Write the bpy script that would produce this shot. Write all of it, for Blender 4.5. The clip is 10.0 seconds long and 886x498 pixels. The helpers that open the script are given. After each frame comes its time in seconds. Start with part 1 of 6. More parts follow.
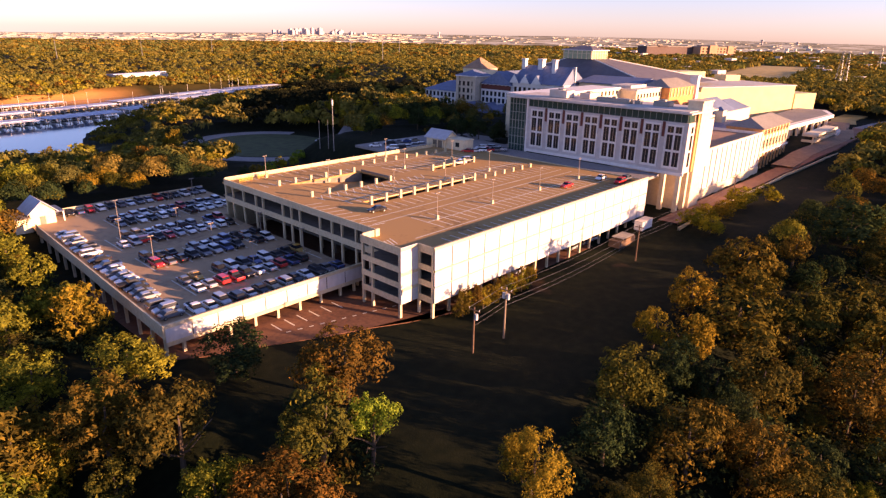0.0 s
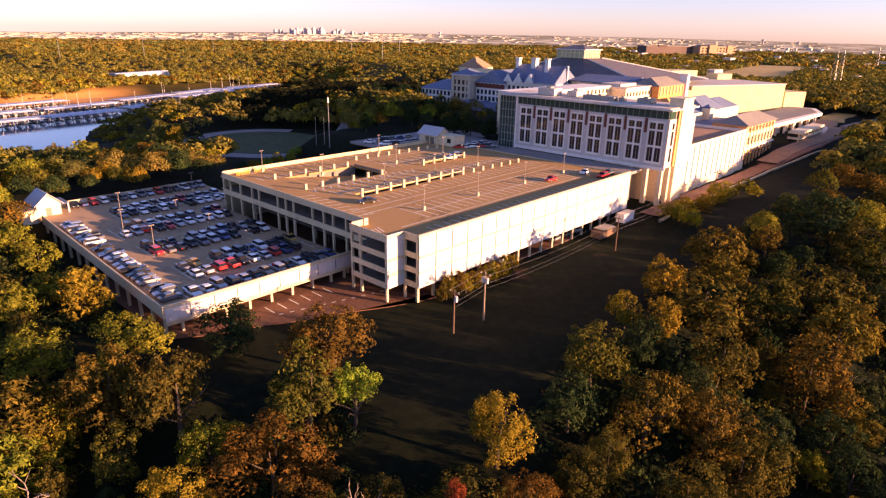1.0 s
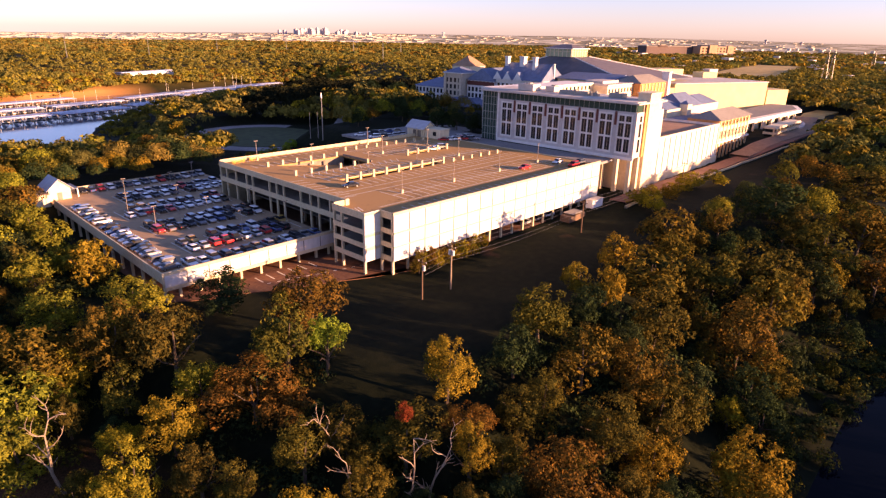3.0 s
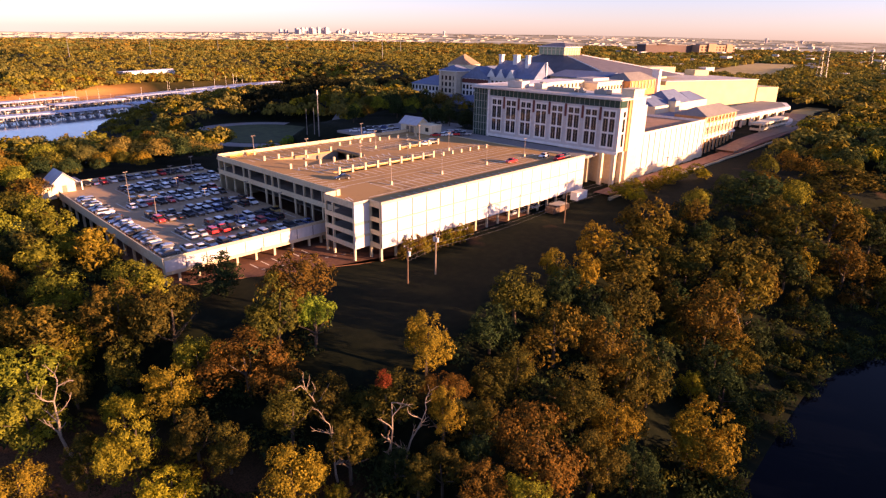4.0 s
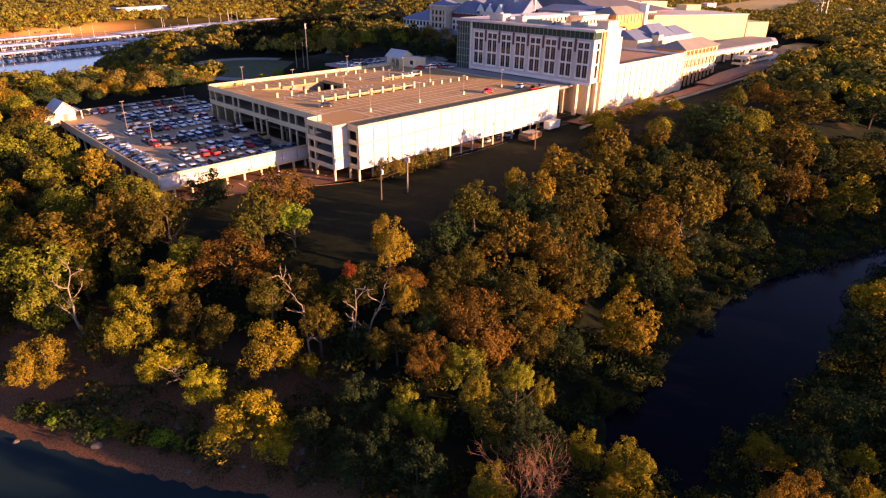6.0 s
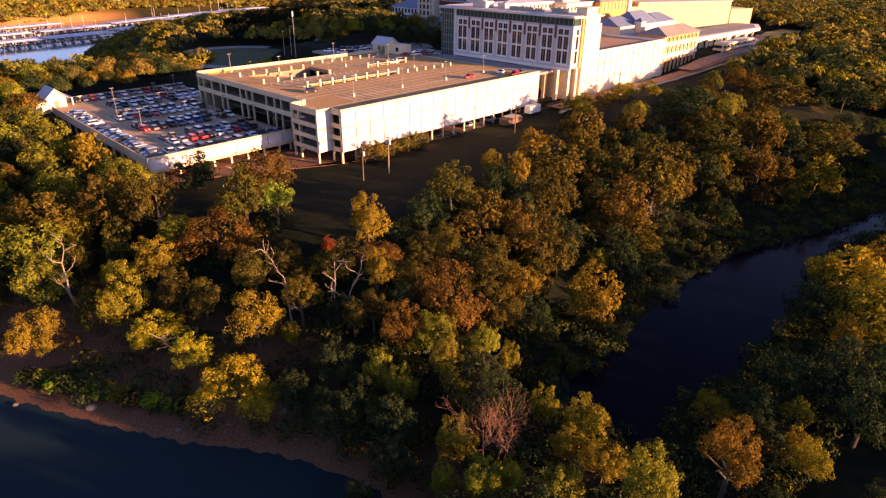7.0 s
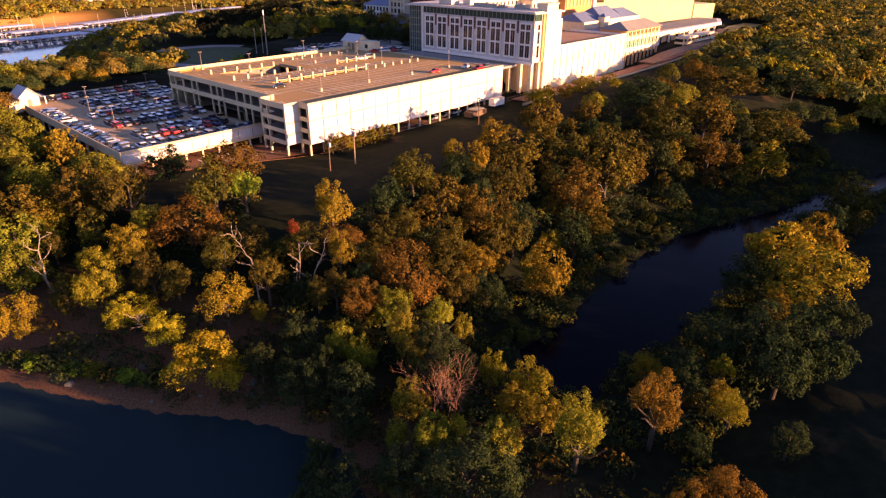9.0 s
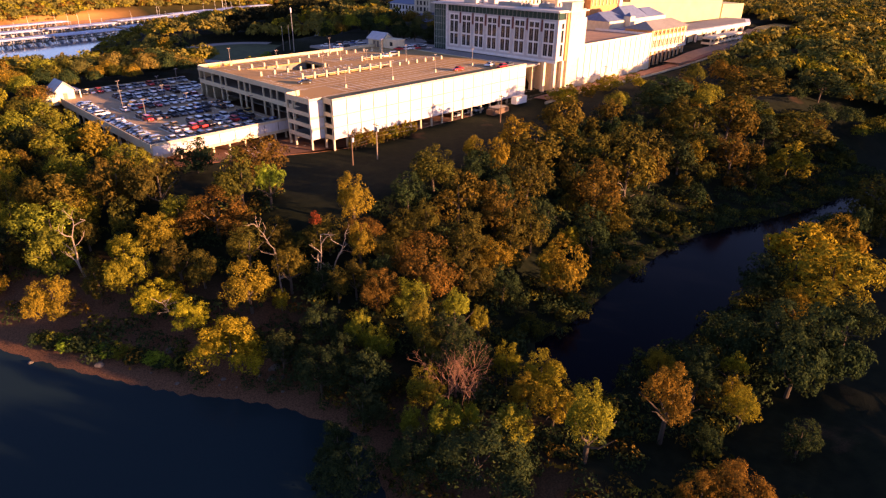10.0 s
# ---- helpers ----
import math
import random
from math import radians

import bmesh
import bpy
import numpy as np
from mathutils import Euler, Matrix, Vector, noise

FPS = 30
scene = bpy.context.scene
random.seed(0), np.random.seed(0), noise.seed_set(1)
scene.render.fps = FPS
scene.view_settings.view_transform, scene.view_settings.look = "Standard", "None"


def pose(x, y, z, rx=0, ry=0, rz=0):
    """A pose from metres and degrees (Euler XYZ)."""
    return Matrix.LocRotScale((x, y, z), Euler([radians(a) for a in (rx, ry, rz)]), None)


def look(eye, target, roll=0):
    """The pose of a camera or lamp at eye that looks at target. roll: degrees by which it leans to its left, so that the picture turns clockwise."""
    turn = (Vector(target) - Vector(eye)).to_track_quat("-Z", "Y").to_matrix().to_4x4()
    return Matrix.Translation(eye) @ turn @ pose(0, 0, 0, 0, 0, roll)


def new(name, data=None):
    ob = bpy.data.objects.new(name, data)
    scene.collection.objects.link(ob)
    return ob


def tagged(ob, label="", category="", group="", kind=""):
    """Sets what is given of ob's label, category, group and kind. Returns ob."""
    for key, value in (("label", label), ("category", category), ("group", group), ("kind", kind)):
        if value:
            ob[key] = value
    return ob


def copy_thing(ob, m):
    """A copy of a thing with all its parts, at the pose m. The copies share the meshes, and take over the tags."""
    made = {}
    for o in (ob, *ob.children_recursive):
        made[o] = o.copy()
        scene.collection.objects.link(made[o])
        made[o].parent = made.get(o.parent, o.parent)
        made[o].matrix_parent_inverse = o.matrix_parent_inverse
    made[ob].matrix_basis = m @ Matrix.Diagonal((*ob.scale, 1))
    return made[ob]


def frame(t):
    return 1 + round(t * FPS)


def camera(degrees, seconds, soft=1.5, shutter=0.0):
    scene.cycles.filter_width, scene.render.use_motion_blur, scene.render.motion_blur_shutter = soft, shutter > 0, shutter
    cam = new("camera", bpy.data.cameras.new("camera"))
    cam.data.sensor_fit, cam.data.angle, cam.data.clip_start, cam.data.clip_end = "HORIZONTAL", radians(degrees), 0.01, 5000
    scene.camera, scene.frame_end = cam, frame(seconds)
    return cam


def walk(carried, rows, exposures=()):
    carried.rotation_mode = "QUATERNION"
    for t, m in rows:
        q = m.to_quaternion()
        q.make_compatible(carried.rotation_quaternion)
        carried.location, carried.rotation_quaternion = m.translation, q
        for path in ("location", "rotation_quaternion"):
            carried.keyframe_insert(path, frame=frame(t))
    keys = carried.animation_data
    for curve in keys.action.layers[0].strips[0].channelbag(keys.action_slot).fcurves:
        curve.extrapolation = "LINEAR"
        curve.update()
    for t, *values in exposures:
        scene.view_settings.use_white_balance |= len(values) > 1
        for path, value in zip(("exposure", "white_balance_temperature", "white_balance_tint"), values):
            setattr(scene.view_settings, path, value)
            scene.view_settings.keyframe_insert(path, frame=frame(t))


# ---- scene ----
cam = camera(71.9, 10.0, soft=1.3)
PATH = [
    (0, (-80.227, -75.562, 53.668), (-78.627, -74.099, 52.905), 1.2),
    (0.5, (-81.734, -79.322, 53.704), (-80.135, -77.857, 52.939), 1.3),
    (1, (-83.252, -83.300, 53.748), (-81.655, -81.832, 52.983), 1.2),
    (1.5, (-84.680, -87.214, 53.638), (-83.086, -85.743, 52.875), 1.2),
    (2, (-86.086, -90.806, 53.508), (-84.493, -89.333, 52.746), 1.2),
    (2.5, (-87.556, -94.581, 53.400), (-85.967, -93.104, 52.637), 1.2),
    (4, (-92.210, -106.840, 53.279), (-90.627, -105.357, 52.512), 1.1),
    (4.5, (-93.876, -110.885, 53.040), (-92.301, -109.413, 52.235), 1.1),
    (5, (-95.264, -114.979, 52.821), (-93.708, -113.520, 51.960), 1.1),
    (5.5, (-96.713, -119.123, 52.384), (-95.176, -117.675, 51.472), 1.1),
    (5.7, (-97.272, -120.863, 52.444), (-95.942, -119.610, 51.631), 1.1),
    (6.8, (-99.699, -129.815, 52.311), (-98.385, -128.579, 51.447), 0.8),
    (7, (-100.331, -131.185, 52.479), (-98.810, -129.775, 51.484), 0.9),
    (7.5, (-101.445, -134.337, 52.737), (-99.905, -132.949, 51.738), 0.8),
    (8, (-102.206, -136.837, 52.852), (-100.659, -135.460, 51.852), 0.7),
    (8.5, (-102.850, -138.865, 52.860), (-101.298, -137.494, 51.860), 0.6),
    (9, (-103.230, -140.559, 52.729), (-101.668, -139.197, 51.729), 0.5),
    (9.5, (-103.847, -141.794, 52.683), (-102.276, -140.445, 51.681), 0.5),
    (10, (-104.479, -142.748, 52.616), (-102.974, -141.326, 51.613), 0.6),
]
walk(cam, [(t, look(eye, target, roll)) for t, eye, target, roll in PATH], exposures=[(0, 1.87, 6450, 48), (4.5, 1.87, 6480, 48), (6, 1.93, 6680, 48), (10, 1.94, 6700, 48)])

# ---- light ----
SUN_DIR = Vector((0.39, -0.92, 0.142)).normalized()
world = bpy.data.worlds.new("world")
scene.world = world
world.use_nodes = True
wn = world.node_tree
sky = wn.nodes.new("ShaderNodeTexSky")
sky.sky_type, sky.sun_disc = "NISHITA", False
sky.sun_elevation = math.asin(SUN_DIR.z)
sky.sun_rotation = math.atan2(SUN_DIR.x, SUN_DIR.y)
sky.altitude = 700
sky.air_density, sky.dust_density, sky.ozone_density = 0.85, 0.55, 2.2
tint = wn.nodes.new("ShaderNodeMix")
tint.data_type, tint.blend_type = "RGBA", "MULTIPLY"
tint.inputs["Factor"].default_value = 1.0
tint.inputs["B"].default_value = (1.0, 0.945, 0.99, 1)
wn.links.new(sky.outputs[0], tint.inputs["A"])
haze, up = wn.nodes.new("ShaderNodeTexCoord"), wn.nodes.new("ShaderNodeSeparateXYZ")
band_ = wn.nodes.new("ShaderNodeValToRGB")
band_.color_ramp.elements[0].position, band_.color_ramp.elements[1].position = 0.0, 0.10
band_.color_ramp.elements[0].color, band_.color_ramp.elements[1].color = (1.0, 0.89, 0.92, 1), (1, 1, 1, 1)
band_.color_ramp.elements.new(0.035).color = (1.0, 0.93, 0.93, 1)
dusk = wn.nodes.new("ShaderNodeMix")
dusk.data_type, dusk.blend_type = "RGBA", "MULTIPLY"
dusk.inputs["Factor"].default_value = 1.0
wn.links.new(haze.outputs["Generated"], up.inputs[0])
wn.links.new(up.outputs["Z"], band_.inputs[0])
wn.links.new(tint.outputs["Result"], dusk.inputs["A"])
wn.links.new(band_.outputs[0], dusk.inputs["B"])
wn.links.new(dusk.outputs["Result"], wn.nodes["Background"].inputs["Color"])
wn.nodes["Background"].inputs["Strength"].default_value = 0.081
sun = new("sun", bpy.data.lights.new("sun", "SUN"))
sun.data.energy, sun.data.angle, sun.data.color = 5.0, radians(0.6), (1.0, 0.63, 0.28)
sun.matrix_world = look((0, 0, 300), Vector((0, 0, 300)) - SUN_DIR)


# ---- lie of the land ----
WATER = -16.0
RIVER = [(-62, -88), (-60, -82), (-62, -76), (-65, -68), (-70, -60), (-75, -53), (-80, -44), (-86, -32), (-90, -23),
         (-105, 10), (-140, 60), (-260, 150), (-420, 150), (-420, -300), (-140, -300), (-95, -170), (-72, -110)]
CREEK = [(-26, -92), (-20, -88), (-11, -89), (9, -88), (38, -87), (51, -89), (69, -95), (83, -101), (110, -109), (220, -140),
         (220, -148), (105, -117), (83, -108), (60, -106), (40, -110), (29, -111), (14, -108), (1, -107), (-12, -104), (-25, -106)]
LAKE = [(-300, 330), (5, 338), (25, 322), (42, 340), (66, 397), (130, 430), (240, 500), (330, 560), (420, 600),
        (400, 650), (300, 650), (190, 625), (60, 600), (-300, 570)]

MEADOW = [(-24, 6), (-7, 3), (26, -5), (85, -6), (150, -12), (215, -16), (205, -32), (150, -31), (100, -31), (64, -33), (34, -34), (13, -35), (-4, -35), (-15, -37), (-29, -42), (-40, -32), (-29, -20), (-27, -10)]


def smooth(v):
    v = np.clip(v, 0.0, 1.0)
    return v * v * (3 - 2 * v)


def shore(x, y, ring):
    """Distance to a shoreline, negative over the water."""
    best, inside = np.full(x.shape, 1e18), np.zeros(x.shape, bool)
    for (ax, ay), (bx, by) in zip(ring, ring[1:] + ring[:1]):
        ex, ey = bx - ax, by - ay
        k = np.clip(((x - ax) * ex + (y - ay) * ey) / (ex * ex + ey * ey), 0, 1)
        best = np.minimum(best, (x - ax - k * ex) ** 2 + (y - ay - k * ey) ** 2)
        inside ^= ((ay > y) != (by > y)) & (x < ax + (y - ay) * ex / (ey if ey else 1e-9))
    return np.where(inside, -np.sqrt(best), np.sqrt(best))


def ripple(x, y):
    return (np.sin(x * 0.19 + 1.3) * np.sin(y * 0.23 + 0.4) + 0.6 * np.sin(x * 0.43 + y * 0.31) + 0.4 * np.sin(x * 0.9 - y * 0.7))


def land(x, y):
    """Height of the ground at x, y (arrays)."""
    x, y = np.asarray(x, float), np.asarray(y, float)
    hill = np.maximum(smooth((x - 93) / 9) * smooth((y - 4) / 16), smooth((x - 50) / 25) * smooth((y - 88) / 8))
    top = 2.5 * smooth((x - 60) / 40) + 5.5 * smooth((x - 180) / 70) + 7.0 * smooth((x - 420) / 300)
    north = 4.0 * smooth((y - 84) / 30)
    top = np.maximum(top + north * (1 - smooth((x - 90) / 60)), 13.7 * hill)
    top = top - (top - 9.5) * smooth((x - 190) / 60) * smooth((y + 10) / 30) * (top > 9.5)
    top = top - np.maximum(10.0 * smooth((y - 135) / 60) * (1 - smooth((x - 110) / 60)), 13.0 * smooth((y - 230) / 90) * (1 - smooth((x - 400) / 150)) * (1 - smooth((y - 700) / 200)))
    top = top - 9.0 * smooth((-100 - y) / 30) * (1 - smooth((x - 60) / 60))
    near = np.minimum(np.minimum(shore(x, y, RIVER), shore(x, y, CREEK)), shore(x, y, LAKE))
    flat = smooth((x + 58) / 8) * (1 - smooth((x - 108) / 10)) * smooth((y + 9) / 8) * (1 - smooth((y - 118) / 10))
    rough = 0.35 * ripple(x, y) * (1 - flat) * (0.12 + 0.88 * smooth(shore(x, y, MEADOW) / 10))
    z = WATER + (top - WATER) * smooth((near + 1.0) / 58) + rough * smooth(near / 12)
    z = np.where(near < 0, WATER - 1.2 * smooth(-near / 5) - 0.05, z + 0.02)
    z = np.where(flat > 0, z * (1 - flat) + np.maximum(top, 0.0) * flat, z)
    circle = smooth((60 - np.hypot(x - 84, (y - 194) * 0.92)) / 14)
    z = z * (1 - circle)
    d = np.hypot(x, y)
    rise = np.interp(np.degrees(np.arctan2(y + 90, x + 85)), (-40, 9, 31, 50.5, 61.5, 75, 120), (0.6, 0.72, 0.92, 0.75, 0.40, 0.0, 0.0))
    return z + 57.6 * smooth((d - 1300) / 5200) * rise

# ---- materials ----
def links(nt, a, b):
    nt.links.new(a, b)


def surface(name, colour, second=None, scale=1.0, rough=0.85, bump=0.0, metal=0.0, stain=0.35, detail=6.0, coarse=0.08, spread=0.0, spec=0.3):
    """Two colours mixed by fine grain and by broad stains, with relief; spread varies pieces among themselves."""
    m = bpy.data.materials.new(name)
    m.use_nodes = True
    nt = m.node_tree
    p = nt.nodes["Principled BSDF"]
    p.inputs["Roughness"].default_value, p.inputs["Metallic"].default_value = rough, metal
    p.inputs["Specular IOR Level"].default_value = spec
    second = second or tuple(c * 0.72 for c in colour)
    co = nt.nodes.new("ShaderNodeTexCoord")
    fine, broad = nt.nodes.new("ShaderNodeTexNoise"), nt.nodes.new("ShaderNodeTexNoise")
    fine.inputs["Scale"].default_value, fine.inputs["Detail"].default_value = scale, detail
    broad.inputs["Scale"].default_value, broad.inputs["Detail"].default_value = scale * coarse, 4.0
    for n in (fine, broad):
        links(nt, co.outputs["Object"], n.inputs["Vector"])
    mixed = nt.nodes.new("ShaderNodeMath")
    mixed.operation = "MULTIPLY_ADD"
    links(nt, broad.outputs["Fac"], mixed.inputs[0])
    mixed.inputs[1].default_value = stain * 2
    links(nt, fine.outputs["Fac"], mixed.inputs[2])
    ramp = nt.nodes.new("ShaderNodeValToRGB")
    ramp.color_ramp.elements[0].position, ramp.color_ramp.elements[1].position = 0.35 + stain * 0.6, 0.72 + stain * 1.2
    ramp.color_ramp.elements[0].color, ramp.color_ramp.elements[1].color = (*second, 1), (*colour, 1)
    links(nt, mixed.outputs[0], ramp.inputs[0])
    out = ramp.outputs[0]
    if spread:
        info = nt.nodes.new("ShaderNodeObjectInfo")
        value = nt.nodes.new("ShaderNodeMapRange")
        value.inputs["To Min"].default_value, value.inputs["To Max"].default_value = 1 - spread, 1 + spread
        links(nt, info.outputs["Random"], value.inputs["Value"])
        hsv = nt.nodes.new("ShaderNodeHueSaturation")
        links(nt, out, hsv.inputs["Color"])
        links(nt, value.outputs[0], hsv.inputs["Value"])
        out = hsv.outputs[0]
    links(nt, out, p.inputs["Base Color"])
    if bump:
        b = nt.nodes.new("ShaderNodeBump")
        b.inputs["Strength"].default_value, b.inputs["Distance"].default_value = min(1.0, bump), 0.05
        links(nt, fine.outputs["Fac"], b.inputs["Height"])
        links(nt, b.outputs[0], p.inputs["Normal"])
    return m


def leafage(name, colours, thin=0.2):
    """Leaves: each leaf its own shade, each tree its own cast."""
    m = bpy.data.materials.new(name)
    m.use_nodes = True
    nt = m.node_tree
    nt.nodes.remove(nt.nodes["Principled BSDF"])
    geo, info = nt.nodes.new("ShaderNodeNewGeometry"), nt.nodes.new("ShaderNodeObjectInfo")
    co = nt.nodes.new("ShaderNodeTexCoord")
    clump = nt.nodes.new("ShaderNodeTexNoise")
    clump.inputs["Scale"].default_value = 0.35
    links(nt, co.outputs["Object"], clump.inputs["Vector"])
    add = nt.nodes.new("ShaderNodeMath")
    add.operation = "MULTIPLY_ADD"
    links(nt, geo.outputs["Random Per Island"], add.inputs[0])
    add.inputs[1].default_value = 0.36
    links(nt, clump.outputs["Fac"], add.inputs[2])
    ramp = nt.nodes.new("ShaderNodeValToRGB")
    els = ramp.color_ramp.elements
    els[0].position, els[1].position = 0.38, 0.90
    els[0].color, els[1].color = (*colours[0], 1), (*colours[-1], 1)
    if len(colours) > 2:
        els.new(0.64).color = (*colours[1], 1)
    links(nt, add.outputs[0], ramp.inputs[0])
    hsv = nt.nodes.new("ShaderNodeHueSaturation")
    cast = nt.nodes.new("ShaderNodeMapRange")
    cast.inputs["To Min"].default_value, cast.inputs["To Max"].default_value = 0.478, 0.522
    links(nt, info.outputs["Random"], cast.inputs["Value"])
    links(nt, cast.outputs[0], hsv.inputs["Hue"])
    links(nt, ramp.outputs[0], hsv.inputs["Color"])
    d, t, mix = nt.nodes.new("ShaderNodeBsdfDiffuse"), nt.nodes.new("ShaderNodeBsdfTranslucent"), nt.nodes.new("ShaderNodeMixShader")
    mix.inputs[0].default_value = thin
    links(nt, hsv.outputs[0], d.inputs["Color"])
    links(nt, hsv.outputs[0], t.inputs["Color"])
    links(nt, d.outputs[0], mix.inputs[1])
    links(nt, t.outputs[0], mix.inputs[2])
    links(nt, mix.outputs[0], nt.nodes["Material Output"].inputs["Surface"])
    return m


def glassy(name, colour, rough=0.08, metal=0.0):
    m = bpy.data.materials.new(name)
    m.use_nodes = True
    p = m.node_tree.nodes["Principled BSDF"]
    p.inputs["Base Color"].default_value = (*colour, 1)
    p.inputs["Roughness"].default_value, p.inputs["Metallic"].default_value = rough, metal
    return m


def water_material(name, colour, wave):
    m = glassy(name, colour, 0.12)
    nt = m.node_tree
    co, n, b = nt.nodes.new("ShaderNodeTexCoord"), nt.nodes.new("ShaderNodeTexNoise"), nt.nodes.new("ShaderNodeBump")
    n.inputs["Scale"].default_value, n.inputs["Detail"].default_value = 1.4, 5
    b.inputs["Strength"].default_value, b.inputs["Distance"].default_value = wave, 0.06
    links(nt, co.outputs["Object"], n.inputs["Vector"])
    links(nt, n.outputs["Fac"], b.inputs["Height"])
    links(nt, b.outputs[0], nt.nodes["Principled BSDF"].inputs["Normal"])
    return m


def land_material():
    """Dry grass with shade in its colour, bare red earth by height and by patches."""
    m = bpy.data.materials.new("land")
    m.use_nodes = True
    nt = m.node_tree
    p = nt.nodes["Principled BSDF"]
    p.inputs["Roughness"].default_value, p.inputs["Specular IOR Level"].default_value = 0.95, 0.1
    co = nt.nodes.new("ShaderNodeTexCoord")
    made = []
    for s, d in ((0.05, 5), (0.5, 8), (4.0, 6), (0.006, 6)):
        n = nt.nodes.new("ShaderNodeTexNoise")
        n.inputs["Scale"].default_value, n.inputs["Detail"].default_value = s, d
        links(nt, co.outputs["Object"], n.inputs["Vector"])
        made.append(n.outputs["Fac"])

    def ramp(fac, stops):
        r = nt.nodes.new("ShaderNodeValToRGB")
        r.color_ramp.elements[0].position, r.color_ramp.elements[1].position = stops[0][0], stops[-1][0]
        r.color_ramp.elements[0].color, r.color_ramp.elements[1].color = (*stops[0][1], 1), (*stops[-1][1], 1)
        for pos, c in stops[1:-1]:
            r.color_ramp.elements.new(pos).color = (*c, 1)
        links(nt, fac, r.inputs[0])
        return r.outputs[0]

    def mix(fac, a, b):
        x = nt.nodes.new("ShaderNodeMix")
        x.data_type = "RGBA"
        links(nt, fac, x.inputs["Factor"])
        links(nt, a, x.inputs["A"])
        links(nt, b, x.inputs["B"])
        return x.outputs["Result"]

    # Grass is near black: the trees' shade over it is put into the colour.
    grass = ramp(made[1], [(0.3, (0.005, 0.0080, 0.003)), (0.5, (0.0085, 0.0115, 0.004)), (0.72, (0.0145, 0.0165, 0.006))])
    earth = ramp(made[2], [(0.3, (0.070, 0.034, 0.018)), (0.7, (0.22, 0.105, 0.052))])
    # Pale plain tones: the haze of the distance is put into this ramp.
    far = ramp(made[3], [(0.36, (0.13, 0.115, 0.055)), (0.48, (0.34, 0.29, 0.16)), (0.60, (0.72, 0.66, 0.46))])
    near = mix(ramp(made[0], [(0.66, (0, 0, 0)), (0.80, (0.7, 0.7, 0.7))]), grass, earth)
    sep = nt.nodes.new("ShaderNodeSeparateXYZ")
    links(nt, co.outputs["Object"], sep.inputs[0])
    low = nt.nodes.new("ShaderNodeMapRange")
    low.inputs["From Min"].default_value, low.inputs["From Max"].default_value = -14.5, -7.5
    links(nt, sep.outputs["Z"], low.inputs["Value"])
    high = nt.nodes.new("ShaderNodeMapRange")
    high.inputs["From Min"].default_value, high.inputs["From Max"].default_value = -5.0, -12.0
    links(nt, sep.outputs["Z"], high.inputs["Value"])
    north = nt.nodes.new("ShaderNodeMapRange")
    north.inputs["From Min"].default_value, north.inputs["From Max"].default_value = 540, 575
    links(nt, sep.outputs["Y"], north.inputs["Value"])
    cliff = nt.nodes.new("ShaderNodeMath")
    cliff.operation = "MULTIPLY"
    links(nt, high.outputs[0], cliff.inputs[0])
    links(nt, north.outputs[0], cliff.inputs[1])
    east = nt.nodes.new("ShaderNodeMapRange")
    east.inputs["From Min"].default_value, east.inputs["From Max"].default_value = 215, 150
    links(nt, sep.outputs["X"], east.inputs["Value"])
    cut = nt.nodes.new("ShaderNodeMath")
    cut.operation = "MULTIPLY"
    links(nt, cliff.outputs[0], cut.inputs[0])
    links(nt, east.outputs[0], cut.inputs[1])
    bare = nt.nodes.new("ShaderNodeRGB")
    bare.outputs[0].default_value = (0.58, 0.29, 0.085, 1)
    west = nt.nodes.new("ShaderNodeMapRange")
    west.inputs["From Min"].default_value, west.inputs["From Max"].default_value = -58, -44
    links(nt, sep.outputs["X"], west.inputs["Value"])
    grown = nt.nodes.new("ShaderNodeMath")
    grown.operation = "MAXIMUM"
    links(nt, low.outputs[0], grown.inputs[0])
    links(nt, west.outputs[0], grown.inputs[1])
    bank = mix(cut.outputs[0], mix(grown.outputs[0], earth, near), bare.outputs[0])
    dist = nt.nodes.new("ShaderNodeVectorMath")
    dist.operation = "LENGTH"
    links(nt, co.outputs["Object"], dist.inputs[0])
    # Distance from the origin blends in the haze-paled plain.
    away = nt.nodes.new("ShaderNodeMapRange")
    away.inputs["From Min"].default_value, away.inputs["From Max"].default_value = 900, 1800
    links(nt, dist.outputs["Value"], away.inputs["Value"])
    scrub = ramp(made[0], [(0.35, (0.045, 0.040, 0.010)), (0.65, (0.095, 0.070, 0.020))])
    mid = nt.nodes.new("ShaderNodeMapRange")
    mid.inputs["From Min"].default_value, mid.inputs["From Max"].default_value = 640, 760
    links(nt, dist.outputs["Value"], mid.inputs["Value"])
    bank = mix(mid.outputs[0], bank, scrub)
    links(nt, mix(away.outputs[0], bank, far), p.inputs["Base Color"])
    b = nt.nodes.new("ShaderNodeBump")
    b.inputs["Strength"].default_value, b.inputs["Distance"].default_value = 0.3, 0.15
    links(nt, made[2], b.inputs["Height"])
    links(nt, b.outputs[0], p.inputs["Normal"])
    return m


M_LAND = land_material()
M_WATER = water_material("river_water", (0.012, 0.026, 0.029), 0.08)
M_CREEK = water_material("creek_water", (0.0012, 0.0018, 0.0045), 0.03)
M_CREEK.node_tree.nodes["Principled BSDF"].inputs["Specular IOR Level"].default_value = 0.12
M_WATER.node_tree.nodes["Principled BSDF"].inputs["Specular IOR Level"].default_value = 0.10
for w_ in (M_WATER, M_CREEK):
    w_.node_tree.nodes["Principled BSDF"].inputs["IOR"].default_value = 1.22
M_LAKE = water_material("lake_water", (0.035, 0.085, 0.14), 0.12)
